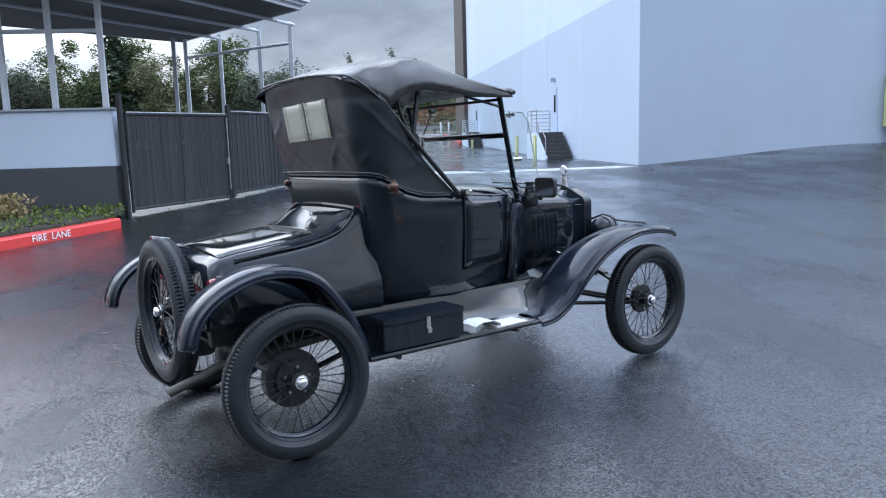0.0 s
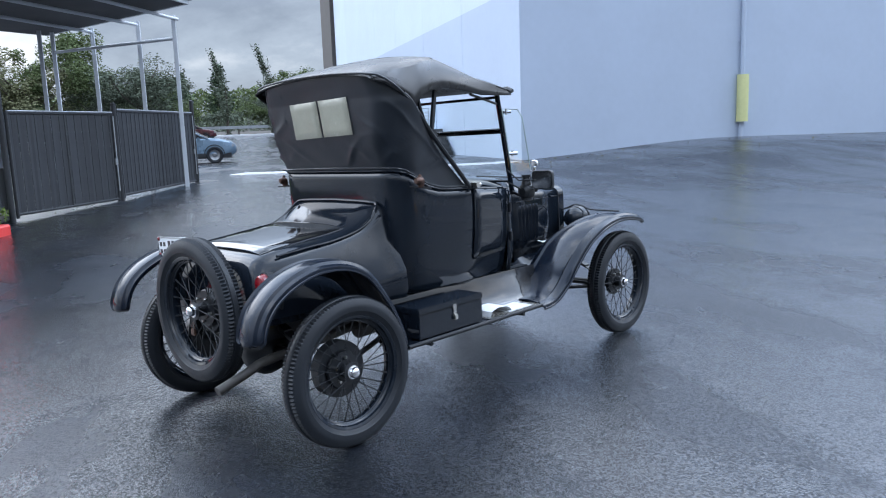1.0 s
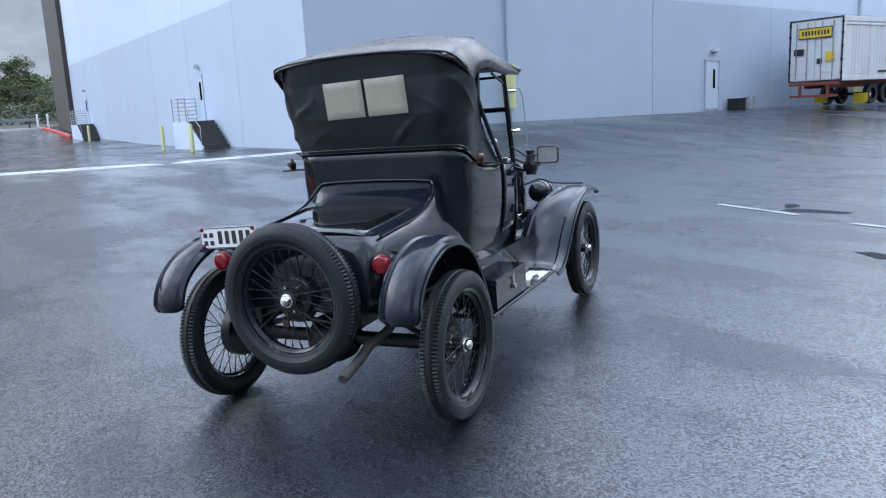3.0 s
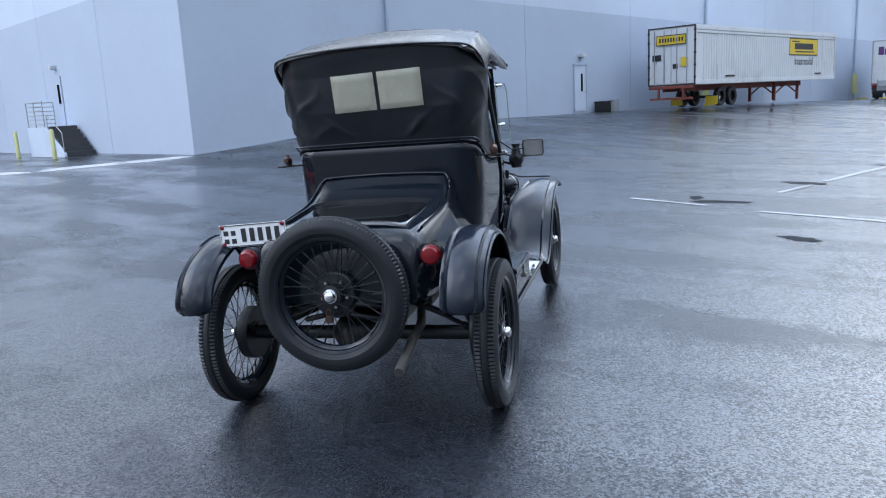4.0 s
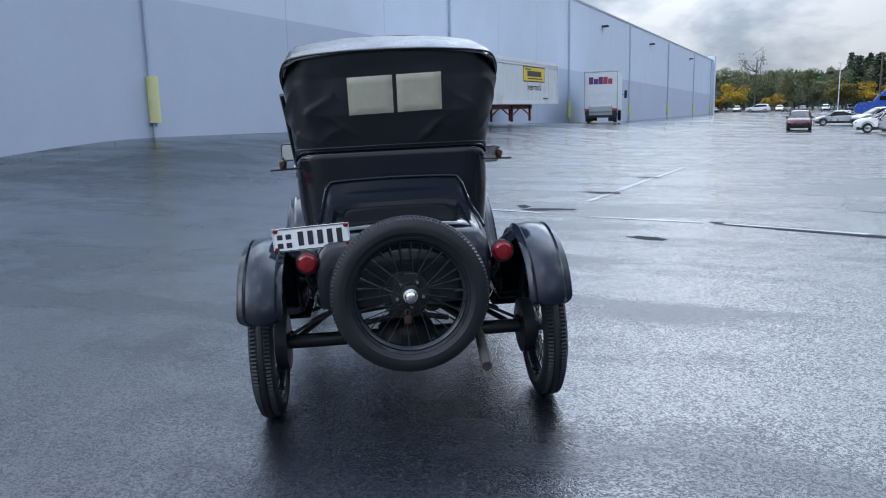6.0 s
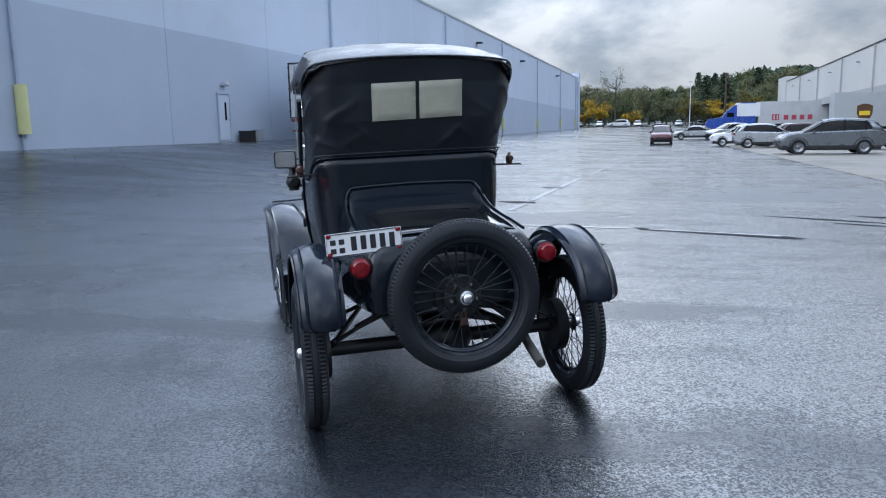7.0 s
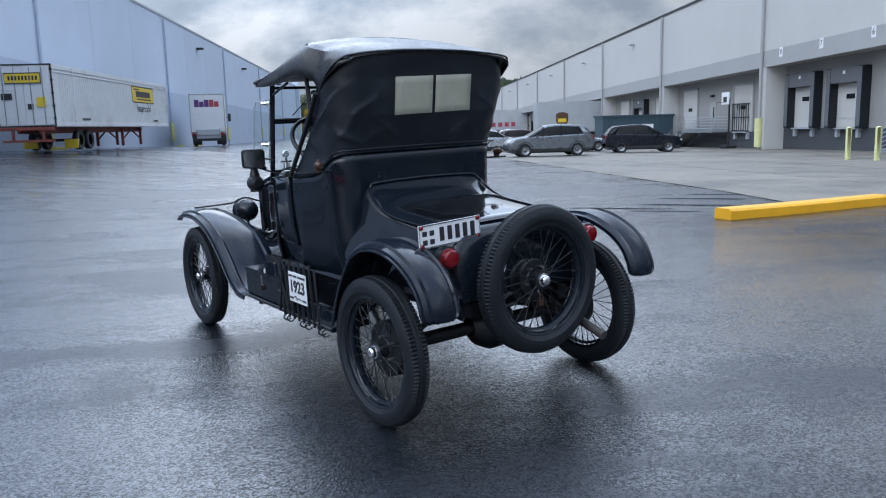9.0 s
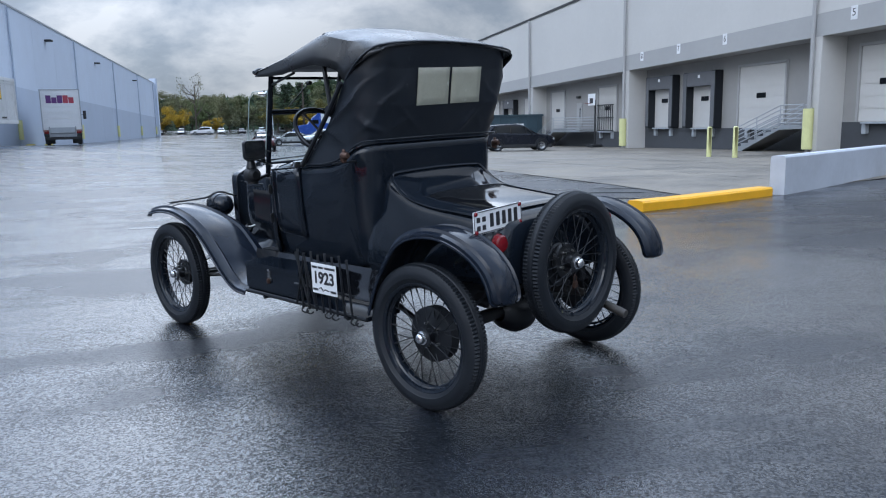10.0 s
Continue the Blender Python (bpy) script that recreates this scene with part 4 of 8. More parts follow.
        rod(bm, (s * 0.625, 0.64, 1.256), (s * 0.625, 0.64, 1.272), 0.012, 0.008, 8)
        rod(bm, (s * 0.604, 0.632, 1.238), (s * 0.646, 0.632, 1.238), 0.006, seg=6)
        part("marker_lamp", bm, COPPER, mk, "small brown bronze lamp")

    # headlights, with the brace arching over them
    for s in (1, -1):
        hx = s * 0.352 + 0.02
        hm = pose(hx, 2.495, 0.828, 0, 0, 90)
        bm = B()
        lathe(bm, [(0.0, -0.112), (0.03, -0.108), (0.058, -0.088), (0.078, -0.052), (0.087, -0.008), (0.088, 0.018), (0.094, 0.024), (0.095, 0.036), (0.088, 0.042)], 32, hm)
        rod(bm, (hx, 2.49, 0.75), (hx - s * 0.03, 2.46, 0.58), 0.014, seg=8)
        hl = part("headlight", bm, PAINT, car, "round black bullet headlight")
        bm = B()
        lathe(bm, [(0.088, 0.042), (0.05, 0.052), (0.0, 0.055)], 28, hm)
        part("lens", bm, CLEAR, hl)
        bm = B()
        tube(bm, smooth_path([(HX + s * 0.235, 2.47, 0.885), (hx - s * 0.06, 2.475, 0.905), (hx, 2.48, 0.926), (hx + s * 0.06, 2.485, 0.915), (hx + s * 0.12, 2.49, 0.893), (s * 0.72, 2.50, 0.885)], 4), 0.0065, 6)
        part("fender_brace", bm, BLACK_IRON, car)

    # fenders
    def fender(prof, inner, name, s, rear):
        bm = B()
        line = smooth_path([(0, f, z) for f, z in prof], 5)
        rows = []
        n = len(line)
        for k, p in enumerate(line):
            a, b = line[max(k - 1, 0)], line[min(k + 1, n - 1)]
            d = (b - a).normalized()
            up = Vector((0, -d.z, d.y)) if d.y > 0 else Vector((0, d.z, -d.y))
            if up.z < 0 and abs(d.z) < 0.9:
                up = -up
            ri = lerp(inner, p.y)
            wo = 0.752 if rear else 0.785
            endk = min(k, 3) / 3 if rear else min(n - 1 - k, 3) / 3
            wo -= 0.045 * (1 - endk) ** 2
            ri += 0.045 * (1 - endk) ** 2
            row = []
            for u, h in ((0.0, -0.02), (0.0, 0.0), (0.09, 0.008), (0.13, 0.020), (0.17, 0.010), (0.3, 0.020), (0.52, 0.025), (0.72, 0.018), (0.80, 0.012), (0.84, 0.020), (0.88, 0.006), (0.97, -0.002), (1.0, -0.022)):
                q = p + up * h
                row.append((s * (ri + (wo - ri) * u), q.y, q.z))
            rows.append(row)
        loft(bm, rows)
        ob = solid(part(name, bm, FENDER, car), 0.006)
        bm = B()
        tube(bm, [r[-1] for r in rows], 0.007, 6)
        part("fender_bead", bm, FENDER, ob)
        return ob, rows

    rear_prof = [(-0.498, 0.60), (-0.487, 0.668), (-0.445, 0.75), (-0.37, 0.818), (-0.26, 0.872), (-0.13, 0.899), (0.02, 0.884), (0.14, 0.826), (0.235, 0.715), (0.315, 0.585), (0.375, 0.44)]
    front_prof = [(1.50, 0.405), (1.62, 0.42), (1.74, 0.49), (1.86, 0.60), (1.98, 0.700), (2.09, 0.765), (2.22, 0.815), (2.38, 0.847), (2.54, 0.848), (2.67, 0.828), (2.772, 0.80)]
    for s in (1, -1):
        ob, rows = fender(rear_prof, [(-0.6, 0.56), (-0.3, 0.55), (0.4, 0.545)], "rear_fender", s, True)
        bm = B()
        loft(bm, [[r[0], (s * 0.49, r[0][1] * 0.98 + 0.01, max(0.62, r[0][2] - 0.05))] for r in rows[22:]])
        part("fender_apron", bm, PAINT, ob)
        ob, rows = fender(front_prof, [(1.5, 0.50), (1.62, 0.47), (1.8, 0.42), (2.0, 0.43), (2.2, 0.49), (2.4, 0.53), (2.76, 0.55)], "front_fender", s, False)
        bm = B()
        loft(bm, [[r[0], (s * lerp([(1.5, 0.47), (1.7, 0.40), (1.85, 0.335), (2.4, 0.30)], r[0][1]), r[0][1], lerp([(1.5, 0.60), (1.8, 0.625), (2.1, 0.63), (2.4, 0.64)], r[0][1]) if r[0][1] < 2.1 else r[0][2] - 0.12)] for r in rows[:36]])
        part("fender_apron", bm, PAINT, ob)
        # running board, splash apron
        bm = B()
        box(bm, min(s * 0.51, s * 0.752), max(s * 0.51, s * 0.752), 0.37, 1.56, 0.388, 0.412, 0.006)
        rb = part("running_board", bm, PAINT, car)
        bm = B()
        tube(bm, [(s * 0.752, 0.37, 0.405), (s * 0.752, 1.56, 0.405)], 0.009, 8)
        part("board_edge", bm, BLACK_IRON, rb)
        bm = B()
        loft(bm, [[(s * (0.495 - dz * 0.02), f, 0.60), (s * (0.505), f, 0.56), (s * (0.515 + dz), f, 0.50), (s * (0.53 + dz), f, 0.455), (s * (0.55 + dz), f, 0.425), (s * (0.58 + dz), f, 0.414)] for f, dz in ((0.36, 0), (0.7, 0), (1.1, 0.0), (1.4, 0.015), (1.55, 0.03), (1.68, 0.02), (1.78, -0.03))])
        part("splash_apron", bm, COATED_PAINT, car, "polished black splash apron reflecting the sky")
        for f in (0.55, 1.35):
            bm = B()
            tube(bm, [(s * 0.28, f, 0.47), (s * 0.55, f, 0.372), (s * 0.74, f, 0.378)], 0.012, 8)
            part("board_bracket", bm, BLACK_IRON, rb)
    # patterned step plates on the right board
    bm = B()
    box(bm, 0.60, 0.745, 1.02, 1.50, 0.413, 0.417)
    plate = part("step_plate", bm, NICKEL, car, "dull metal tread plate")
    bm = B()
    for i in range(8):
        for j in range(22):
            m = pose(0.612 + 0.017 * i, 1.035 + 0.021 * j, 0.418, 0, 0, 45 if (i + j) % 2 else -45)
            box(bm, -0.006, 0.006, -0.0018, 0.0018, -0.002, 0.001, 0, m)
    part("tread_pattern", bm, NICKEL, plate)

    # chassis, axles, springs, exhaust
    for s in (1, -1):
        bm = B()
        box(bm, s * 0.29 - 0.03, s * 0.29 + 0.03, -0.26, 2.48, 0.50, 0.58, 0.004)
        part("chassis_rail", bm, BLACK_IRON, car)
    bm = B()
    rod(bm, (-0.66, 0, HUB_Z), (0.66, 0, HUB_Z), 0.036, seg=16)
    lathe(bm, [(0.05, -0.14), (0.10, -0.10), (0.135, -0.03), (0.135, 0.03), (0.10, 0.10), (0.05, 0.14)], 24, pose(0, 0, HUB_Z))
    rod(bm, (0, 0.1, HUB_Z), (0, 1.5, 0.50), 0.045, 0.06, 14)
    rod(bm, (-0.60, 0.02, HUB_Z - 0.02), (-0.06, 1.35, 0.45), 0.015, seg=8)
    rod(bm, (0.60, 0.02, HUB_Z - 0.02), (0.06, 1.35, 0.45), 0.015, seg=8)
    axle = part("rear_axle", bm, BLACK_IRON, car)
    for s in (1, -1):
        bm = B()
        lathe(bm, [(0.0, -0.035), (0.12, -0.035), (0.14, -0.028), (0.14, 0.03), (0.0, 0.03)], 32, pose(s * 0.625, 0, HUB_Z))
        part("brake_drum", bm, BLACK_IRON, axle)
    bm = B()
    for k in range(5):
        w = 0.56 - 0.09 * k
        pts = [(x, -0.10, 0.44 + 0.16 * (1 - (x / 0.56) ** 2) + 0.010 * k) for x in np.linspace(-w, w, 11)]
        loft(bm, [[(x, y - 0.025, z - 0.004), (x, y + 0.025, z - 0.004), (x, y + 0.025, z + 0.004), (x, y - 0.025, z + 0.004)] for x, y, z in pts], True, True)
    for s in (1, -1):
        tube(bm, [(s * 0.56, -0.10, 0.44), (s * 0.60, -0.08, 0.41), (s * 0.62, -0.02, 0.38)], 0.018, 8)
    box(bm, -0.31, 0.31, -0.16, -0.06, 0.55, 0.61, 0.006)
    part("rear_spring", bm, BLACK_IRON, car)
    bm = B()
    rod(bm, (-0.64, BASE, 0.345), (0.64, BASE, 0.345), 0.024, seg=12)
    rod(bm, (-0.6, BASE - 0.1, 0.36), (0.6, BASE - 0.1, 0.36), 0.012, seg=8)
    rod(bm, (-0.55, BASE, 0.33), (0, 1.75, 0.36), 0.014, seg=8)
    rod(bm, (0.55, BASE, 0.33), (0, 1.75, 0.36), 0.014, seg=8)
    for k in range(5):
        w = 0.5 - 0.08 * k
        pts = [(x, BASE, 0.42 + 0.13 * (1 - (x / 0.5) ** 2) + 0.010 * k) for x in np.linspace(-w, w, 11)]
        loft(bm, [[(x, y - 0.025, z - 0.004), (x, y + 0.025, z - 0.004), (x, y + 0.025, z + 0.004), (x, y - 0.025, z + 0.004)] for x, y, z in pts], True, True)
    part("front_axle", bm, BLACK_IRON, car)
    bm = B()
    box(bm, -0.20, 0.20, 1.66, 2.34, 0.36, 0.64, 0.05)
    box(bm, -0.24, 0.24, 1.2, 1.7, 0.42, 0.58, 0.03)
    part("engine", bm, BLACK_IRON, car)
    bm = B()
    rod(bm, (0.18, 0.5, 0.40), (0.18, 1.0, 0.42), 0.06, seg=14)
    tube(bm, smooth_path([(0.18, 0.5, 0.42), (0.25, 0.25, 0.42), (0.33, -0.05, 0.42), (0.348, -0.24, 0.412), (0.348, -0.34, 0.378), (0.346, -0.497, 0.332)], 4), 0.024, 12)
    part("exhaust_pipe", bm, SOOTY, car, "sooty tailpipe bent towards the ground")

    # interior
    bm = B()
    box(bm, -0.48, 0.48, 0.66, 1.08, 0.72, 0.90, 0.04, None, 3)
    part("seat_cushion", bm, LEATHER, car)
    bm = B()
    box(bm, -0.48, 0.48, 0.61, 0.73, 0.80, 1.20, 0.05, None, 3)
    part("seat_back", bm, LEATHER, car)
    bm = B()
    box(bm, -0.49, 0.49, 1.42, 1.45, 0.98, 1.12, 0.006)
    dash = part("dashboard", bm, BLACK_IRON, car)
    for x in (-0.12, 0.0, 0.14):
        bm = B()
        lathe(bm, [(0.0, -0.012), (0.034, -0.012), (0.038, -0.006), (0.038, 0.004), (0.03, 0.006), (0.0, 0.006)], 20, pose(x, 1.41, 1.06, 0, 0, 90))
        part("gauge", bm, NICKEL, dash)
    bm = B()
    rod(bm, (-0.27, 1.70, 0.95), (-0.27, 1.27, 1.34), 0.014, seg=10)
    m = Matrix.Translation((-0.27, 1.27, 1.34)) @ Vector((0, -0.43, 0.39)).to_track_quat("Z", "Y").to_matrix().to_4x4()
    for k in range(4):
        a = math.pi / 2 * k + 0.4
        rod(bm, m @ Vector((0, 0, -0.01)), m @ Vector((0.19 * math.cos(a), 0.19 * math.sin(a), 0.01)), 0.008, seg=6)
    tube(bm, [m @ Vector((0.195 * math.cos(a), 0.195 * math.sin(a), 0.01)) for a in (2 * math.pi * k / 36 for k in range(36))], 0.014, 8, True)
    part("steering_wheel", bm, BLACK_IRON, car)

    # tail lights, number plate
    for s in (1, -1):
        bm = B()
        lathe(bm, [(0.0, 0.05), (0.035, 0.05), (0.05, 0.03), (0.053, 0.0), (0.055, -0.02), (0.048, -0.022)], 24, pose(s * 0.462 + 0.013, -0.252, 0.822, 0, 0, 90))
        tube(bm, [(s * 0.46, -0.21, 0.82), (s * 0.46, -0.18, 0.72), (s * 0.40, -0.15, 0.62)], 0.010, 8)
        tl = part("tail_light", bm, BLACK_IRON, car)
        bm = B()
        lathe(bm, [(0.049, -0.022), (0.045, -0.024), (0.044, -0.046), (0.036, -0.054), (0.018, -0.057), (0.0, -0.058)], 12, pose(s * 0.462 + 0.013, -0.252, 0.822, 0, 0, 90))
        part("lens", bm, RED_LENS, tl, "faceted red glass lens")
    m = pose(-0.422, -0.255, 0.940, 0, 0, 0) @ pose(0, 0, 0, 0, -2.4, 0)
    bm = B()
    box(bm, -0.178, 0.178, -0.002, 0.002, -0.055, 0.055, 0.0, m)
    plate = part("number_plate", bm, WHITE, car, "white embossed rear plate with dark bars")
    bm = B()
    tube(bm, [m @ Vector(p) for p in ((-0.174, -0.003, -0.051), (0.174, -0.003, -0.051), (0.174, -0.003, 0.051), (-0.174, -0.003, 0.051))], 0.0025, 6, True)
    part("plate_rim", bm, INK, plate)
    for k in range(5):
        bm = B()
        box(bm, -0.062 + 0.045 * k, -0.036 + 0.045 * k, -0.0045, -0.002, -0.032, 0.034, 0.001, m)
        part("plate_bar", bm, INK, plate)
    for x, z in ((-0.145, 0.014), (-0.105, 0.014), (-0.145, -0.026), (-0.105, -0.026)):
        bm = B()
        box(bm, x - 0.013, x + 0.013, -0.004, -0.002, z - 0.012, z + 0.012, 0.001, m)
        part("plate_bar", bm, INK, plate)
    for x in (-0.163, 0.163):
        for z in (-0.044, 0.044):
            bm = B()
            lathe(bm, [(0.0, -0.010), (0.008, -0.008), (0.012, 0.0), (0.0, 0.0)], 14, m @ pose(x, -0.002, z, 0, 0, 90))
            part("reflector_stud", bm, RED_LENS, plate)
    bm = B()
    tube(bm, [(-0.46, -0.255, 0.80), (-0.46, -0.255, 0.88)], 0.006, 6)
    part("plate_bracket", bm, BLACK_IRON, plate)

    # wheels
    first = make_wheel(car)
    first.matrix_local = pose(0.712, 0, HUB_Z, 14)
    spots = [pose(0.688, BASE + 0.006, HUB_Z, 50), pose(-0.690, -0.006, HUB_Z, 0, 0, 180) @ pose(0, 0, 0, 37), pose(-0.680, BASE + 0.004, HUB_Z, 0, 0, 180) @ pose(0, 0, 0, 75), pose(0.018, -0.378, 0.664, 0, 0, -90) @ pose(0, 0, 0, -88)]
    for k, m in enumerate(spots):
        w = copy_thing(first, m)
        if k == 3:
            w.name = "spare_wheel"
            w["label"] = "spare wire wheel mounted upright at the tail"
    # spare carrier and padlock
    bm = B()
    rod(bm, (0, -0.31, 0.645), (0, -0.14, 0.62), 0.03, seg=12)
    tube(bm, [(-0.29, -0.20, 0.55), (-0.1, -0.30, 0.60), (0.1, -0.30, 0.60), (0.29, -0.20, 0.55)], 0.016, 8)
    tube(bm, [(-0.2, -0.22, 0.50), (0, -0.31, 0.56), (0.2, -0.22, 0.50)], 0.014, 8)
    lathe(bm, [(0.0, 0.0), (0.11, 0.0), (0.115, 0.01), (0.115, 0.03), (0.0, 0.03)], 28, pose(0, -0.315, 0.645, 0, 0, 90))
    part("spare_carrier", bm, BLACK_IRON, car)
    bm = B()
    box(bm, -0.018, 0.018, -0.415, -0.40, 0.535, 0.57, 0.004)
    tube(bm, smooth_path([(-0.011, -0.407, 0.568), (-0.011, -0.407, 0.592), (0, -0.407, 0.602), (0.011, -0.407, 0.592), (0.011, -0.407, 0.568)], 3), 0.0025, 6)
    part("padlock", bm, COPPER, car)
    return car


build_car()


# ---- ground ----
def sst(a, b, x):
    t = max(0.0, min(1.0, (x - a) / (b - a)))
    return t * t * (3 - 2 * t)


def G(x, y):
    """Height of the yard."""
    dx, dy = x + 0.745, y - 3.914
    r = 0.5225 * dx - 0.8526 * dy
    z = 0.0227 * r * math.exp(-(dx * dx + dy * dy) / 40.0) - 0.012
    # bank against the big wall
    z += 0.58 * sst(9, 23, y) * sst(7.0, 17, x) * (1 - sst(36, 95, x)) + 0.24 * sst(8, 24, y) * (1 - 0.3 * sst(14, 30, x)) * (1 - sst(30, 90, x)) * (1 - 0.5 * sst(26, 45, y))
    # the lot climbs towards the guard rail in the north
    z += (0.2 * sst(45, 62, y) + 1.05 * sst(60, 84, y)) * (1 - sst(12, 40, x))
    # the east falls away, the docks more
    e = max(0.0, x - 10)
    south = 1 - sst(3, 18, y)
    z += -min(e * 0.0042, 0.75) * (1 - south) - min(e * 0.0165, 0.85) * south
    z -= 0.07 * (1 - sst(-16, -6, y)) * sst(6, 14, x)
    return z


def build_ground():
    def axis(lo, hi, fine_lo, fine_hi):
        a = list(np.arange(fine_lo, fine_hi, 1.0))
        s, v = 1.0, fine_hi
        while v < hi:
            a.append(v); s *= 1.25; v += s
        a.append(hi)
        s, v = 1.25, fine_lo - 1.25
        while v > lo:
            a.insert(0, v); s *= 1.25; v -= s
        a.insert(0, lo)
        return a

    xs, ys = axis(-900, 1600, -12, 60), axis(-900, 1200, -26, 92)
    verts = [(x, y, G(x, y)) for y in ys for x in xs]
    n = len(xs)
    faces = [(j * n + i, j * n + i + 1, (j + 1) * n + i + 1, (j + 1) * n + i) for j in range(len(ys) - 1) for i in range(n - 1)]
    me = bpy.data.meshes.new("ground")
    me.from_pydata(verts, [], faces)
    me.materials.append(ASPHALT)
    me.polygons.foreach_set("use_smooth", [True] * len(me.polygons))
    tagged(new("ground", me), "dark wet asphalt yard with damp streaks", "asphalt yard", kind="structure")


build_ground()


# ---- big pale blue warehouse ----
def build_warehouse():
    wh = tagged(new("warehouse"), "long pale blue tilt-up concrete warehouse with greyer lower band", "warehouse", kind="structure")
    X0, Y0 = 8.64, 24.6

    def band(x):
        return 6.2 - 0.0143 * x

    def top(x):
        return 12.6 - 0.0072 * (x - 8.6)

    xs = [X0, 17.3, 25.8, 34.9, 43.5]
    while xs[-1] < 180:
        xs.append(xs[-1] + 8.8)
    for a, b in zip(xs, xs[1:]):
        for z0a, z0b, z1a, z1b, m, nm in ((-1.5, -1.5, band(a), band(b), WALL_BAND, "lower_panel"), (band(a), band(b), top(a), top(b), WALL_PALE, "upper_panel")):
            pb = B()
            g = 0.012
            q = [(a + g, z0a), (b - g, z0b), (b - g, z1b), (a + g, z1a)]
            loft(pb, [[(x, y, z) for x, z in q] for y in (Y0, Y0 + 0.3)], True, True)
            part(nm, pb, m, wh)
    bm = B()
    box(bm, X0 + 0.3, xs[-1], Y0 + 0.22, Y0 + 0.4, -2, 11)
    part("joint_backing", bm, WALL_GREY, wh)
    bm = B()
    loft(bm, [[(x, y, top(x) + h) for y, h in ((Y0 - 0.06, -0.12), (Y0 - 0.06, 0.06), (Y0 + 0.4, 0.06), (Y0 + 0.4, -0.12))] for x in (X0, xs[-1])], True, True)
    part("coping", bm, GREY_STEEL, wh)
    # west face
    ys = [24.6 + 6.8 * k for k in range(8)]
    for a, b in zip(ys, ys[1:]):
        for f0, f1, m, nm in ((lambda y: -1.5, lambda y: 6.05 + 0.007 * (y - 26), WALL_BAND, "lower_panel"), (lambda y: 6.05 + 0.007 * (y - 26), lambda y: 12.6 + 0.026 * (y - 24.6), WALL_PALE, "upper_panel")):
            pb = B()
            q = [(a + 0.012, f0(a)), (b - 0.012, f0(b)), (b - 0.012, f1(b)), (a + 0.012, f1(a))]
            loft(pb, [[(x, y, z) for y, z in q] for x in (X0, X0 + 0.3)], True, True)
            part(nm, pb, m, wh)
    bm = B()
    loft(bm, [[(X0 + 0.3, Y0 + 0.3, z - 0.2), (xs[-1], Y0 + 0.3, z - 1.4), (xs[-1], ys[-1], z), (X0 + 0.3, ys[-1], z)] for z in (12.3, 12.5)], True, True)
    part("roof", bm, GREY_STEEL, wh)
    bm = B()
    box(bm, X0 - 0.35, X0 + 0.4, ys[-1] + 0.02, ys[-1] + 7.5, -1, 15.5, 0.02)
    part("end_pier", bm, BROWN, wh, "dark weathered end pier")
    bm = B()
    box(bm, xs[-1] - 1.2, xs[-1] + 1.2, Y0 - 0.5, Y0 + 1.0, -2, top(xs[-1]) + 1.0, 0.02)
    part("end_pier", bm, WALL_PALE, wh)
    # downpipes with yellow guards, wall lamps
    for x in (17.25, 43.4, 70.7, 97.6, 125.8, 154.0, 180.0):
        g = G(x, Y0)
        bm = B()
        rod(bm, (x, Y0 - 0.12, g - 0.05), (x, Y0 - 0.12, top(x) - 0.3), 0.085, seg=12)
        for z in np.arange(g + 3.4, top(x), 2.6):
            box(bm, x - 0.13, x + 0.13, Y0 - 0.03, Y0, z, z + 0.05)
        dp = part("downpipe", bm, WALL_BAND, wh)
        bm = B()
        lathe(bm, [(0.20, 0.0), (0.21, 0.0), (0.21, 1.7), (0.20, 1.7)], 16, pose(x, Y0 - 0.16, g + 0.55, 0, -90, 0))
        part("pipe_guard", bm, PALE_YELLOW, dp, "faded yellow pipe guard")
    for x in (83.8, 111.0, 148.3):
        bm = B()
        box(bm, x - 0.35, x + 0.35, Y0 - 0.7, Y0, top(x) - 1.75, top(x) - 1.55, 0.03)
        part("wall_lamp", bm, DARK_STEEL, wh)
    # door with lamp above
    bm = B()
    g = 0.76
    box(bm, 29.62, 30.60, Y0 - 0.035, Y0 + 0.02, g, g + 2.3, 0.01)
    d = part("door", bm, WALL_PALE, wh, "pale blue steel door with narrow window")
    bm = B()
    for x0, x1, z0, z1 in ((29.54, 29.62, g, g + 2.38), (30.60, 30.68, g, g + 2.38), (29.50, 30.72, g + 2.3, g + 2.4)):
        box(bm, x0, x1, Y0 - 0.07, Y0, z0, z1, 0.01)
    part("door_frame", bm, WALL_BAND, d)
    bm = B()
    box(bm, 30.16, 30.32, Y0 - 0.045, Y0 - 0.03, g + 1.0, g + 1.9)
    part("door_window", bm, CAR_GLASS, d)
    bm = B()
    rod(bm, (30.50, Y0 - 0.1, g + 1.0), (30.50, Y0 - 0.03, g + 1.0), 0.03, seg=10)
    part("door_handle", bm, NICKEL, d)
    bm = B()
    box(bm, 29.98, 30.36, Y0 - 0.3, Y0, g + 2.72, g + 2.9, 0.03)
    part("wall_lamp", bm, WHITE_STEEL, wh)
    return wh


build_warehouse()


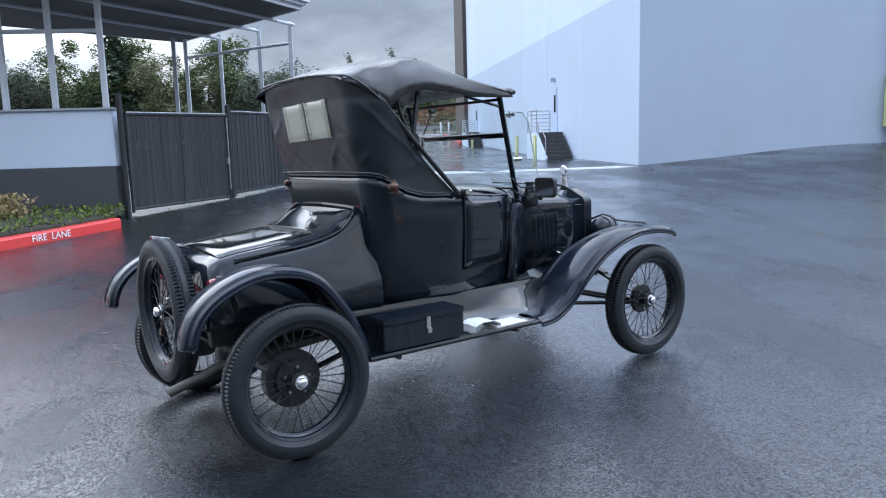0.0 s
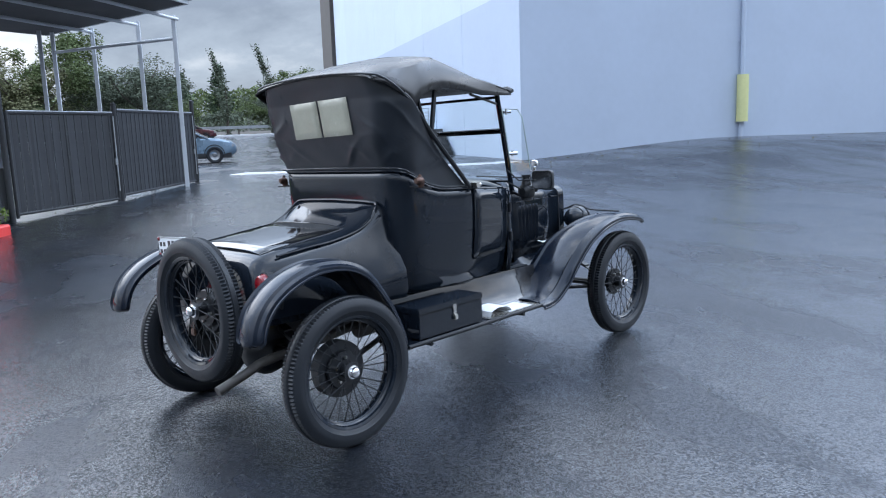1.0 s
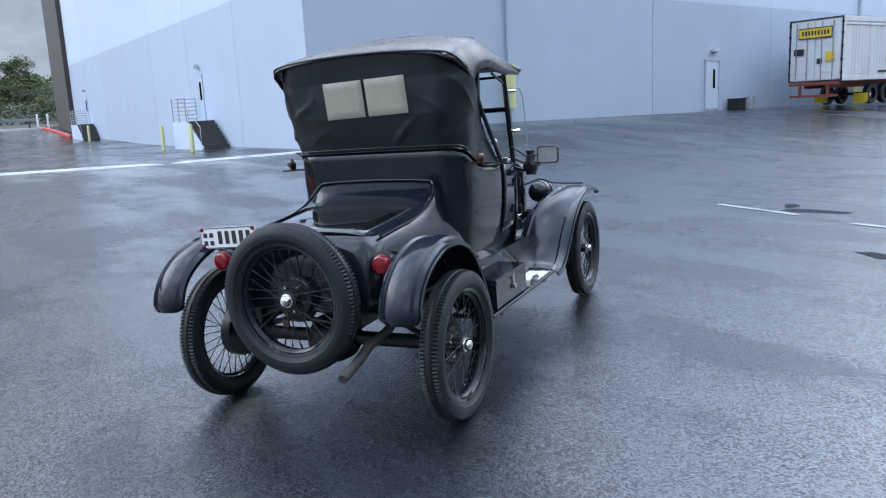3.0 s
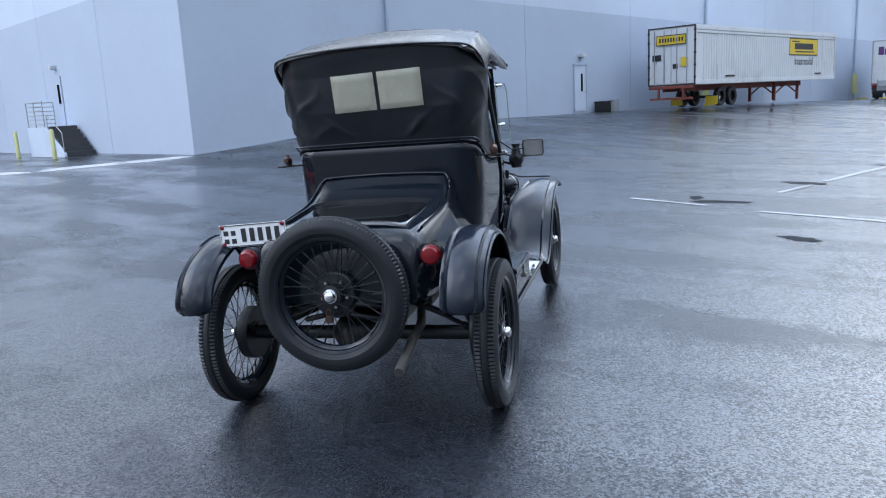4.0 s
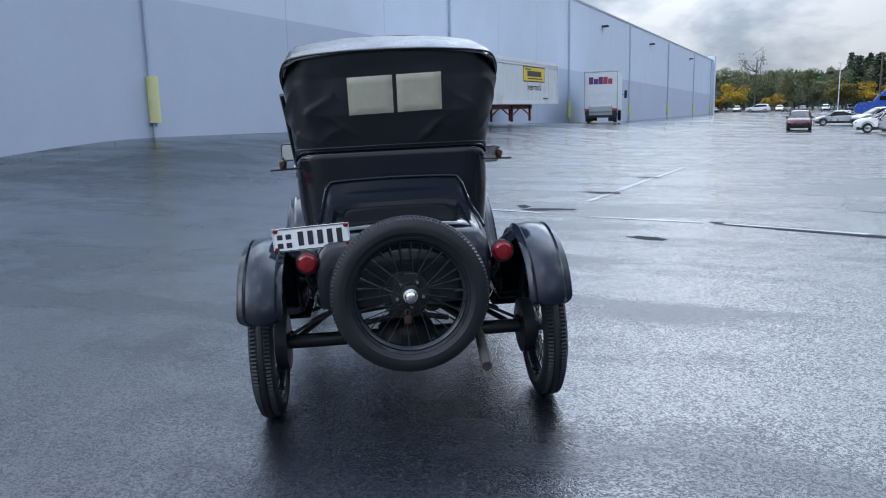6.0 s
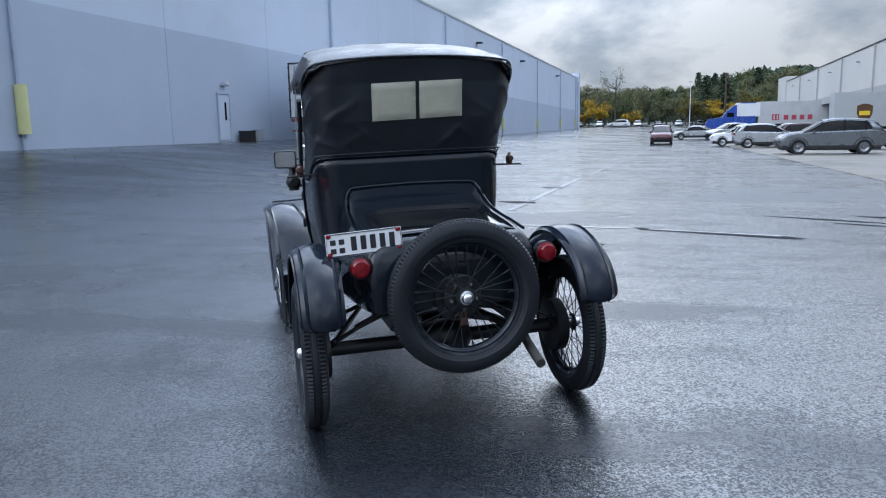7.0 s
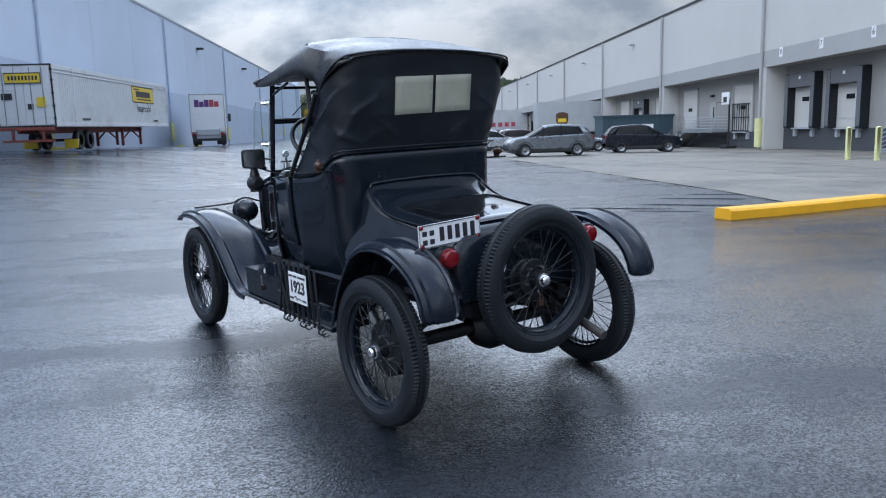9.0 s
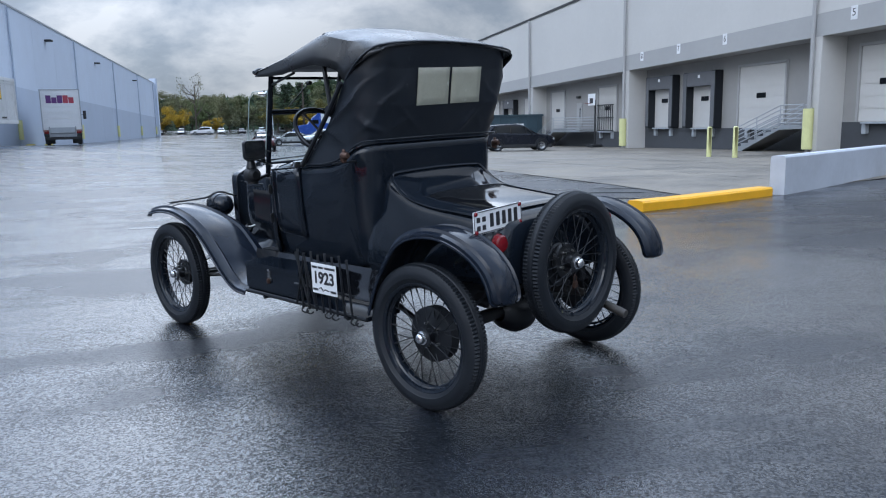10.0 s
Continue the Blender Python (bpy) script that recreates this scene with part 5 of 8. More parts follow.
# ---- dock building ----
def build_docks():
    db = tagged(new("dock_building"), "white and grey loading-dock building with recessed truck bays", "warehouse", kind="structure")
    Y0, YR = -18.6, -19.85

    def sag(x):
        return -0.0168 * (x - 23.8)

    # the western bays are unseen, added for the car's sides to reflect
    piers = [6.9 + 16.9 * k for k in range(-4, 10)]
    xe = piers[-1]
    for a, b in zip(piers, piers[1:]):
        pb = B()
        loft(pb, [[(a + 0.01, y, 5.55 + sag(a)), (b - 0.01, y, 5.55 + sag(b)), (b - 0.01, y, 10.25 + sag(b)), (a + 0.01, y, 10.25 + sag(a))] for y in (Y0, Y0 - 0.3)], True, True)
        part("upper_panel", pb, WALL_WHITE, db)
        pb = B()
        loft(pb, [[(a, y, 4.6 + sag(a)), (b, y, 4.6 + sag(b)), (b, y, 5.54 + sag(b)), (a, y, 5.54 + sag(a))] for y in (Y0 + 0.03, Y0 - 0.3)], True, True)
        part("fascia", pb, WALL_GREY, db)
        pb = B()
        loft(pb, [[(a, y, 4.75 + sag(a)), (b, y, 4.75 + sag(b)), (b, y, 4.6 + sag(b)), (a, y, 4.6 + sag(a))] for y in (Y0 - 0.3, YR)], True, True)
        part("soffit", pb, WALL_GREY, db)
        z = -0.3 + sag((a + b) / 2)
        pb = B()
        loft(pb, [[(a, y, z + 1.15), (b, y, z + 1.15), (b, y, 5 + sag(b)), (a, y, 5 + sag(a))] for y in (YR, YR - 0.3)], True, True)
        part("dock_wall", pb, WALL_RECESS_SHADE, db)
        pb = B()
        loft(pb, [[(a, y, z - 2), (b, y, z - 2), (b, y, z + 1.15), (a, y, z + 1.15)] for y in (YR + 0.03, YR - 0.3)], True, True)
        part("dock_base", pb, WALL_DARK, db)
    pb = B()
    loft(pb, [[(piers[0], y, 10.25 + sag(piers[0]) + h) for y, h in ((Y0 + 0.05, -0.1), (Y0 + 0.05, 0.08), (Y0 - 0.4, 0.08), (Y0 - 0.4, -0.1))], [(xe, y, 10.25 + sag(xe) + h) for y, h in ((Y0 + 0.05, -0.1), (Y0 + 0.05, 0.08), (Y0 - 0.4, 0.08), (Y0 - 0.4, -0.1))]], True, True)
    part("coping", pb, DARK_STEEL, db)
    pb = B()
    box(pb, piers[0], xe, -60, Y0 - 0.3, 7.2, 7.4)
    part("roof", pb, GREY_STEEL, db)
    pb = B()
    box(pb, xe, xe + 10.5, -40, Y0 + 0.25, -4, 11.2 + sag(xe), 0.03)
    part("end_block", pb, WALL_WHITE, db)
    for x in piers[:-1]:
        z = -0.3 + sag(x)
        pb = B()
        box(pb, x - 0.35, x + 0.35, YR, Y0 + 0.02, z - 1.5, 4.62 + sag(x), 0.01)
        part("pier", pb, WALL_WHITE, db)
        pb = B()
        rod(pb, (x + 0.05, Y0 + 0.16, z), (x + 0.05, Y0 + 0.16, 10.1 + sag(x)), 0.09, seg=12)
        dp = part("downpipe", pb, WALL_GREY, db)
        pb = B()
        lathe(pb, [(0.21, 0.0), (0.22, 0.0), (0.22, 1.75), (0.21, 1.75)], 16, pose(x + 0.05, Y0 + 0.18, z + 0.15, 0, -90, 0))
        part("pipe_guard", pb, PALE_YELLOW, dp, "faded yellow pipe guard")
        if x > 50:
            pb = B()
            box(pb, x + 7.2, x + 7.6, Y0, Y0 + 0.45, 8.65 + sag(x), 8.78 + sag(x), 0.03)
            part("wall_lamp", pb, GREY_STEEL, db)

    def dock_door(x, z, w=2.7, h=3.1, shelter=True, zdoor=1.15):
        pb = B()
        box(pb, x - w / 2, x + w / 2, YR - 0.05, YR + 0.03, z + zdoor, z + zdoor + h)
        d = part("dock_door", pb, WALL_WHITE, db, "white sectional dock door")
        for k in range(6):
            pb = B()
            box(pb, x - w / 2, x + w / 2, YR + 0.03, YR + 0.05, z + zdoor + h * k / 6 + 0.012, z + zdoor + h * (k + 1) / 6 - 0.012, 0.006)
            part("door_panel", pb, WALL_WHITE, d)
        pb = B()
        box(pb, x - 0.35, x + 0.35, YR + 0.05, YR + 0.07, z + zdoor + 1.5, z + zdoor + 1.75)
        part("door_window", pb, CAR_GLASS, d)
        pb = B()
        for q0, q1 in ((x - w / 2 - 0.12, x - w / 2), (x + w / 2, x + w / 2 + 0.12)):
            box(pb, q0, q1, YR + 0.0, YR + 0.12, z + zdoor, z + zdoor + h + 0.1, 0.01)
        box(pb, x - w / 2 - 0.12, x + w / 2 + 0.12, YR, YR + 0.12, z + zdoor + h, z + zdoor + h + 0.12, 0.01)
        part("door_frame", pb, WALL_GREY, d)
        if shelter:
            # padded posts and head, with grey face curtains
            for q0, q1 in ((x - w / 2 - 0.3, x - w / 2 + 0.12), (x + w / 2 - 0.12, x + w / 2 + 0.3)):
                pb = B()
                box(pb, q0, q1, YR, YR + 0.5, z + zdoor - 0.02, z + zdoor + 3.1, 0.03)
                pad = part("dock_seal", pb, RUBBER, d, "black padded dock seal")
                pb = B()
                box(pb, q0 + 0.03, q1 - 0.03, YR + 0.5, YR + 0.512, z + zdoor + 0.1, z + zdoor + 3.05, 0.004)
                part("face_curtain", pb, GREY_CLOTH, pad)
            pb = B()
            box(pb, x - w / 2 - 0.29, x + w / 2 + 0.29, YR, YR + 0.49, z + zdoor + 2.3, z + zdoor + 3.09, 0.03)
            pad = part("dock_seal", pb, GREY_CLOTH, d, "grey padded dock head")
            pb = B()
            box(pb, x - 0.1, x + 0.1, YR + 0.49, YR + 0.5, z + zdoor + 2.75, z + zdoor + 2.92)
            part("small_plate", pb, WHITE, pad)
        pb = B()
        for q in (-0.9, 0.9):
            box(pb, x + q - 0.12, x + q + 0.12, YR, YR + 0.2, z + 0.65, z + 1.1, 0.02)
        box(pb, x - 0.95, x + 0.95, YR + 0.0, YR + 0.35, z + 1.08, z + 1.145)
        part("dock_bumper", pb, GREY_STEEL, d)

    for k, a in enumerate(piers[:-1], -4):
        z = -0.3 + sag(a + 8)
        # the bay with the near stairs has two sealed docks and a plain roll door
        rows = {0: ((2.4, True), (8.0, False), (14.25, False)), 1: ((5.1, False), (9.95, True), (14.2, True)), 2: ((5.0, False), (13.9, False))}
        for q, seal in rows.get(k, ((3.4, False), (8.2, True), (13.4, False))):
            dock_door(a + q, z, w=2.55 if seal else 3.5 if q == 5.1 else 2.75, shelter=seal, h=2.75 if seal else 3.1)
    # man door with a lamp in the far bay, and a mesh guard across the roll door
    z = -0.3 + sag(48)
    pb = B(); box(pb, 50.0, 50.95, YR, YR + 0.05, z + 1.15, z + 3.25, 0.01)
    md = part("man_door", pb, WALL_GREY, db, "grey steel door at the top of the dock stairs")
    pb = B(); box(pb, 50.25, 50.4, YR + 0.05, YR + 0.06, z + 2.1, z + 2.9); part("door_window", pb, CAR_GLASS, md)
    pb = B(); box(pb, 50.3, 50.7, YR, YR + 0.25, z + 3.6, z + 3.78, 0.03); part("door_lamp", pb, DARK_STEEL, md)
    pb = B()
    for k in range(8):
        rod(pb, (44.7 + 0.33 * k, YR + 0.16, z + 1.15), (44.7 + 0.33 * k, YR + 0.16, z + 3.0), 0.03, seg=6)
    for h in (1.2, 2.1, 3.0):
        rod(pb, (44.6, YR + 0.16, z + h), (47.1, YR + 0.16, z + h), 0.035, seg=6)
    part("folding_gate", pb, DARK_STEEL, db, "dark folding lattice gate")
    pb = B(); box(pb, 24.3, 24.4, YR + 0.4, YR + 0.75, 1.3, 1.85, 0.02); part("switch_box", pb, GREY_STEEL, db)
    return db


build_docks()


# ---- painted lines, kerbs, low walls, slabs ----
def strip(name, a, b, w, material, label, lift=0.006, kind="structure"):
    a, b = Vector(a), Vector(b)
    d = b - a
    n = max(2, int(d.length / 1.0))
    side = Vector((-d.y, d.x)).normalized() * w / 2
    bm = B()
    loft(bm, [[(*(p + side), G(*(p + side)) + lift), (*(p - side), G(*(p - side)) + lift)] for p in (a + d * k / n for k in range(n + 1))])
    return tagged(link(name, bm, material), label, "line marking", kind=kind)


HUMP_WHITE = mat("scuffed_hump_paint", (0.40, 0.41, 0.43), 0.6, var=0.2, scale=4, bump=0.3, bscale=80, dirt=(0.14, 0.14, 0.15), dirt_amt=0.6, spec=0.3)


def hump(a, b, w, h, label):
    """A low white-painted speed hump with run-out ends."""
    a, b = Vector(a), Vector(b)
    d = b - a
    side = Vector((-d.y, d.x)).normalized()
    rows = []
    for k in range(25):
        f = k / 24
        p = a + d * f
        e = min(1.0, min(f, 1 - f) * 9 + 0.06)
        rows.append([(*(p + side * (w / 2 * o * (0.55 + 0.45 * e))), G(*(p + side * (w / 2 * o))) + 0.004 + h * e * (1 - o * o)) for o in (-1, -0.75, -0.4, 0, 0.4, 0.75, 1)])
    bm = B()
    loft(bm, rows)
    tagged(link("speed_hump", bm, HUMP_WHITE), label, "speed hump", kind="structure")


hump((-1.1, 25.06), (3.42, 23.78), 0.52, 0.055, "low white painted hump across the wet yard")
hump((3.62, 23.8), (8.3, 24.2), 0.52, 0.055, "low white painted hump running to the building corner")
for a, b in (((7.9, 5.32), (9.0, 5.24)), ((9.5, 5.24), (12.6, 5.2)), ((12.9, 5.18), (16.9, 5.12)), ((17.6, 5.0), (25.0, 4.85)), ((26.0, 4.8), (62.0, 3.9))):
    strip("road_marking", a, b, 0.11, LINE_OLD, "worn white lane line on wet asphalt")
for a, b in (((6.63, 6.95), (6.33, 5.6)), ((6.08, 4.8), (5.88, 3.3)), ((5.84, 3.05), (5.4, 1.5))):
    strip("road_marking", a, b, 0.10, LINE_OLD, "worn white stall line on wet asphalt")
for q in (28.0, 34.0, 52.0):
    strip("road_marking", (q, 5.0), (q + 0.4, 14.0), 0.11, LINE_OLD, "worn white stall line on wet asphalt")
# matt dark blobs drawn for the darker wet spots and streaks
PATCH = mat("tar_patch", (0.016, 0.018, 0.022), 0.75, var=0.3, scale=3, bump=0.4, bscale=110, spec=0.08)
for x, y, a, b, turn in ((6.72, 5.62, 0.42, 0.14, 100), (9.2, 5.42, 0.40, 0.16, 80), (4.5, 3.72, 0.24, 0.10, 70), (5.55, 2.2, 1.15, 0.14, 72), (7.0, 6.1, 0.22, 0.10, 30), (12.75, 5.3, 0.3, 0.1, 75), (7.4, -0.5, 0.9, 0.09, 66), (8.3, -1.2, 0.8, 0.10, 66), (9.0, -1.75, 0.55, 0.08, 66), (6.6, 0.2, 0.6, 0.05, 66), (7.2, 0.7, 0.8, 0.06, 66)):
    rng = random.Random(int(x * 31 + y * 7))
    ct, st = math.cos(radians(turn)), math.sin(radians(turn))
    bm = B()
    rim = []
    for k in range(22):
        u = 2 * math.pi * k / 22
        r = rng.uniform(0.72, 1.15)
        px, py = a * r * math.cos(u), b * r * math.sin(u)
        qx, qy = x + px * ct - py * st, y + px * st + py * ct
        rim.append(bm.verts.new((qx, qy, G(qx, qy) + 0.004)))
    bm.faces.new(rim)
    tagged(link("tar_patch", bm, PATCH), "dark ragged patch in the wet asphalt", "asphalt patch", kind="structure")


def build_slabs():
    """Concrete apron in front of the docks, cast in slabs."""
    pav = tagged(new("pavement"), "stained damp concrete apron in front of the docks", "concrete apron", kind="structure")
    xs = [7.2 + 5.2 * k for k in range(19)]
    ys = [-19.8, -17.4, -13.6, -9.6, -5.6]
    for i in range(18):
        a, b = xs[i], xs[i + 1]
        for j in range(5):
            y0 = ys[j]
            y1a, y1b = (ys[j + 1], ys[j + 1]) if j < 4 else (-2.1 + 0.012 * (a - 7.2), -2.1 + 0.012 * (b - 7.2))
            bm = B()
            rows = []
            g = 0.012
            for s in (0, 0.5, 1):
                x = a + g + (b - a - 2 * g) * s
                yy1 = y1a + (y1b - y1a) * s - g
                rows.append([(max(x, lerp([(-22.3, 14.0), (-7, 8.1), (-2.6, 6.2)], y) + 0.3), y, G(x, y) + 0.011) for y in np.linspace(y0 + g, yy1, 4)])
            loft(bm, rows)
            if any(f.calc_area() > 0.2 for f in bm.faces):
                part("slab", bm, CONCRETE, pav)
            else:
                bm.free()


build_slabs()


def kerb_piece(name, line, w, h, material, label, cat):
    """A kerb with rounded shoulders along a ground line."""
    rows = []
    pts = [Vector(p) for p in line]
    for k, p in enumerate(pts):
        d = (pts[min(k + 1, len(pts) - 1)] - pts[max(k - 1, 0)]).normalized()
        s = Vector((-d.y, d.x))
        z = G(p.x, p.y)
        rows.append([(p.x + s.x * o, p.y + s.y * o, z + q) for o, q in ((-w / 2, -0.1), (-w / 2, h - 0.03), (-w / 2 + 0.03, h), (w / 2 - 0.03, h), (w / 2, h - 0.03), (w / 2, -0.1))])
    bm = B()
    loft(bm, rows, True, True)
    return tagged(link(name, bm, material), label, cat)


kerb_piece("kerb", [(5.43, -0.18), (5.72, -1.0), (6.14, -2.0), (6.72, -3.35)], 0.30, 0.15, KERB_YELLOW, "bright yellow painted concrete kerb on wet asphalt", "kerb")
kerb_piece("parapet_wall", [(6.70, -3.58), (8.02, -5.86), (9.5, -8.46), (11.5, -11.95), (14.06, -16.4)], 0.26, 0.67, PARAPET, "low white painted concrete parapet wall", "low wall")
kerb = kerb_piece("fire_lane_kerb", [(-7.9, 6.6), (-6.7, 9.0), (-5.57, 11.3), (-5.05, 12.33), (-4.62, 13.2), (-4.56, 13.42)], 0.22, 0.17, KERB_RED, "red painted kerb with white lettering beside grass", "kerb")


def words(text, size, m, material, parent, depth=0.002, bold=0.0):
    cu = bpy.data.curves.new("lettering", "FONT")
    cu.body, cu.size, cu.align_x, cu.align_y, cu.extrude = text, size, "CENTER", "CENTER", depth
    cu.offset = bold
    tmp = new("lettering", cu)
    me = bpy.data.meshes.new_from_object(tmp.evaluated_get(bpy.context.evaluated_depsgraph_get()))
    bpy.data.objects.remove(tmp)
    me.materials.clear()
    me.materials.append(material)
    ob = new("lettering", me)
    ob.parent = parent
    ob.matrix_local = m
    return ob


d = Vector((0.447, 0.894, 0)).normalized()
n = Vector((d.y, -d.x, 0))
at = Vector((-5.17, 12.09, 0)) + n * 0.118
mm = Matrix(((d.x, 0, n.x, at.x), (d.y, 0, n.y, at.y), (0, 1, 0, G(at.x, at.y) + 0.085), (0, 0, 0, 1)))
words("FIRE  LANE", 0.15, mm, WHITE, kerb)


# ---- grass verge ----
LEAF = {}


def leaf_mat(name, col, var=0.35):
    m = mat(name, col, 0.8, var=0.2, scale=0.6, spec=0.12)
    n, l = m.node_tree.nodes, m.node_tree.links
    b = n["Principled BSDF"]
    src = b.inputs["Base Color"].links[0].from_socket
    ge = n.new("ShaderNodeNewGeometry")
    mr = n.new("ShaderNodeMapRange")
    mr.inputs["To Min"].default_value, mr.inputs["To Max"].default_value = 1 - var, 1 + var
    l.new(ge.outputs["Random Per Island"], mr.inputs["Value"])
    sc = n.new("ShaderNodeVectorMath"); sc.operation = "SCALE"
    l.new(src, sc.inputs[0]); l.new(mr.outputs[0], sc.inputs["Scale"]); l.new(sc.outputs[0], b.inputs["Base Color"])
    LEAF[name] = m
    return m


leaf_mat("conifer_needles", (0.055, 0.08, 0.05))
leaf_mat("broad_leaves", (0.105, 0.135, 0.06))
leaf_mat("olive_leaves", (0.15, 0.155, 0.085))
leaf_mat("grey_green_leaves", (0.105, 0.125, 0.09))
leaf_mat("yellow_leaves", (0.40, 0.27, 0.035))
leaf_mat("ochre_leaves", (0.15, 0.13, 0.04))
leaf_mat("red_leaves", (0.30, 0.03, 0.03))
leaf_mat("grass_blades", (0.10, 0.14, 0.035))
leaf_mat("dry_grass", (0.26, 0.20, 0.10))
BARK = mat("grey_brown_bark", (0.07, 0.055, 0.045), 0.9, var=0.3, scale=3, bump=0.3, bscale=20)
SOIL = mat("dark_soil", (0.04, 0.035, 0.028), 0.9, var=0.4, scale=2, bump=0.3, bscale=30)


def quads(name, pts, size, material, rng, flat=0.6):
    """Loose leaves: small bent quads at the given places."""
    verts, faces = [], []
    for p, s in pts:
        a = Vector((rng.gauss(0, 1), rng.gauss(0, 1), rng.gauss(0, flat))).normalized()
        b = a.orthogonal().normalized()
        b.rotate(Matrix.Rotation(rng.uniform(0, 6.28), 3, a))
        w = size * s
        k = len(verts)
        verts += [p - a * w, p + b * w * 0.45 + a * w * 0.1, p + a * w, p - b * w * 0.45 - a * w * 0.1]
        faces.append((k, k + 1, k + 2, k + 3))
    me = bpy.data.meshes.new(name)
    me.from_pydata([tuple(v) for v in verts], [], faces)
    me.materials.append(material)
    return new(name, me)


def build_verge():
    rng = random.Random(4)
    bm = B()
    rim = [(-8.0, 6.7), (-6.8, 9.1), (-5.68, 11.4), (-5.16, 12.4), (-4.7, 13.3), (-4.72, 14.0), (-4.88, 14.95)]
    loft(bm, [[(x, y, G(x, y) + 0.12), (-9.5, 14.95 if k > 2 else y + 3, G(x, y) + 0.16)] for k, (x, y) in enumerate(rim)])
    tagged(solid(link("verge", bm, SOIL), 0.1), "strip of dark soil behind the red kerb", "ground strip", kind="structure")
    pts = []
    for _ in range(5200):
        k = rng.uniform(0, 5.99)
        i = int(k)
        a, b = Vector(rim[i]), Vector(rim[i + 1])
        p = a + (b - a) * (k - i)
        q = Vector((-9.5, 14.9 if i > 1 else p.y + 3))
        p = p + (q - p) * rng.random() ** 1.6
        pts.append((Vector((p.x, p.y, G(p.x, p.y) + 0.14 + rng.random() ** 2 * 0.14)), rng.uniform(0.6, 1.3)))
    tagged(quads("grass", pts, 0.05, LEAF["grass_blades"], rng, 1.6), "low green grass and weeds behind the kerb", "grass", kind="stuff")
    pts = [(Vector((rng.gauss(-6.6, 0.22), rng.gauss(13.7, 0.25), 0.15 + rng.random() ** 1.3 * 0.5)), rng.uniform(0.6, 1.4)) for _ in range(900)]
    tagged(quads("dry_shrub", pts, 0.05, LEAF["dry_grass"], rng, 1.4), "tuft of dry brown grass by the wall", "shrub")


build_verge()


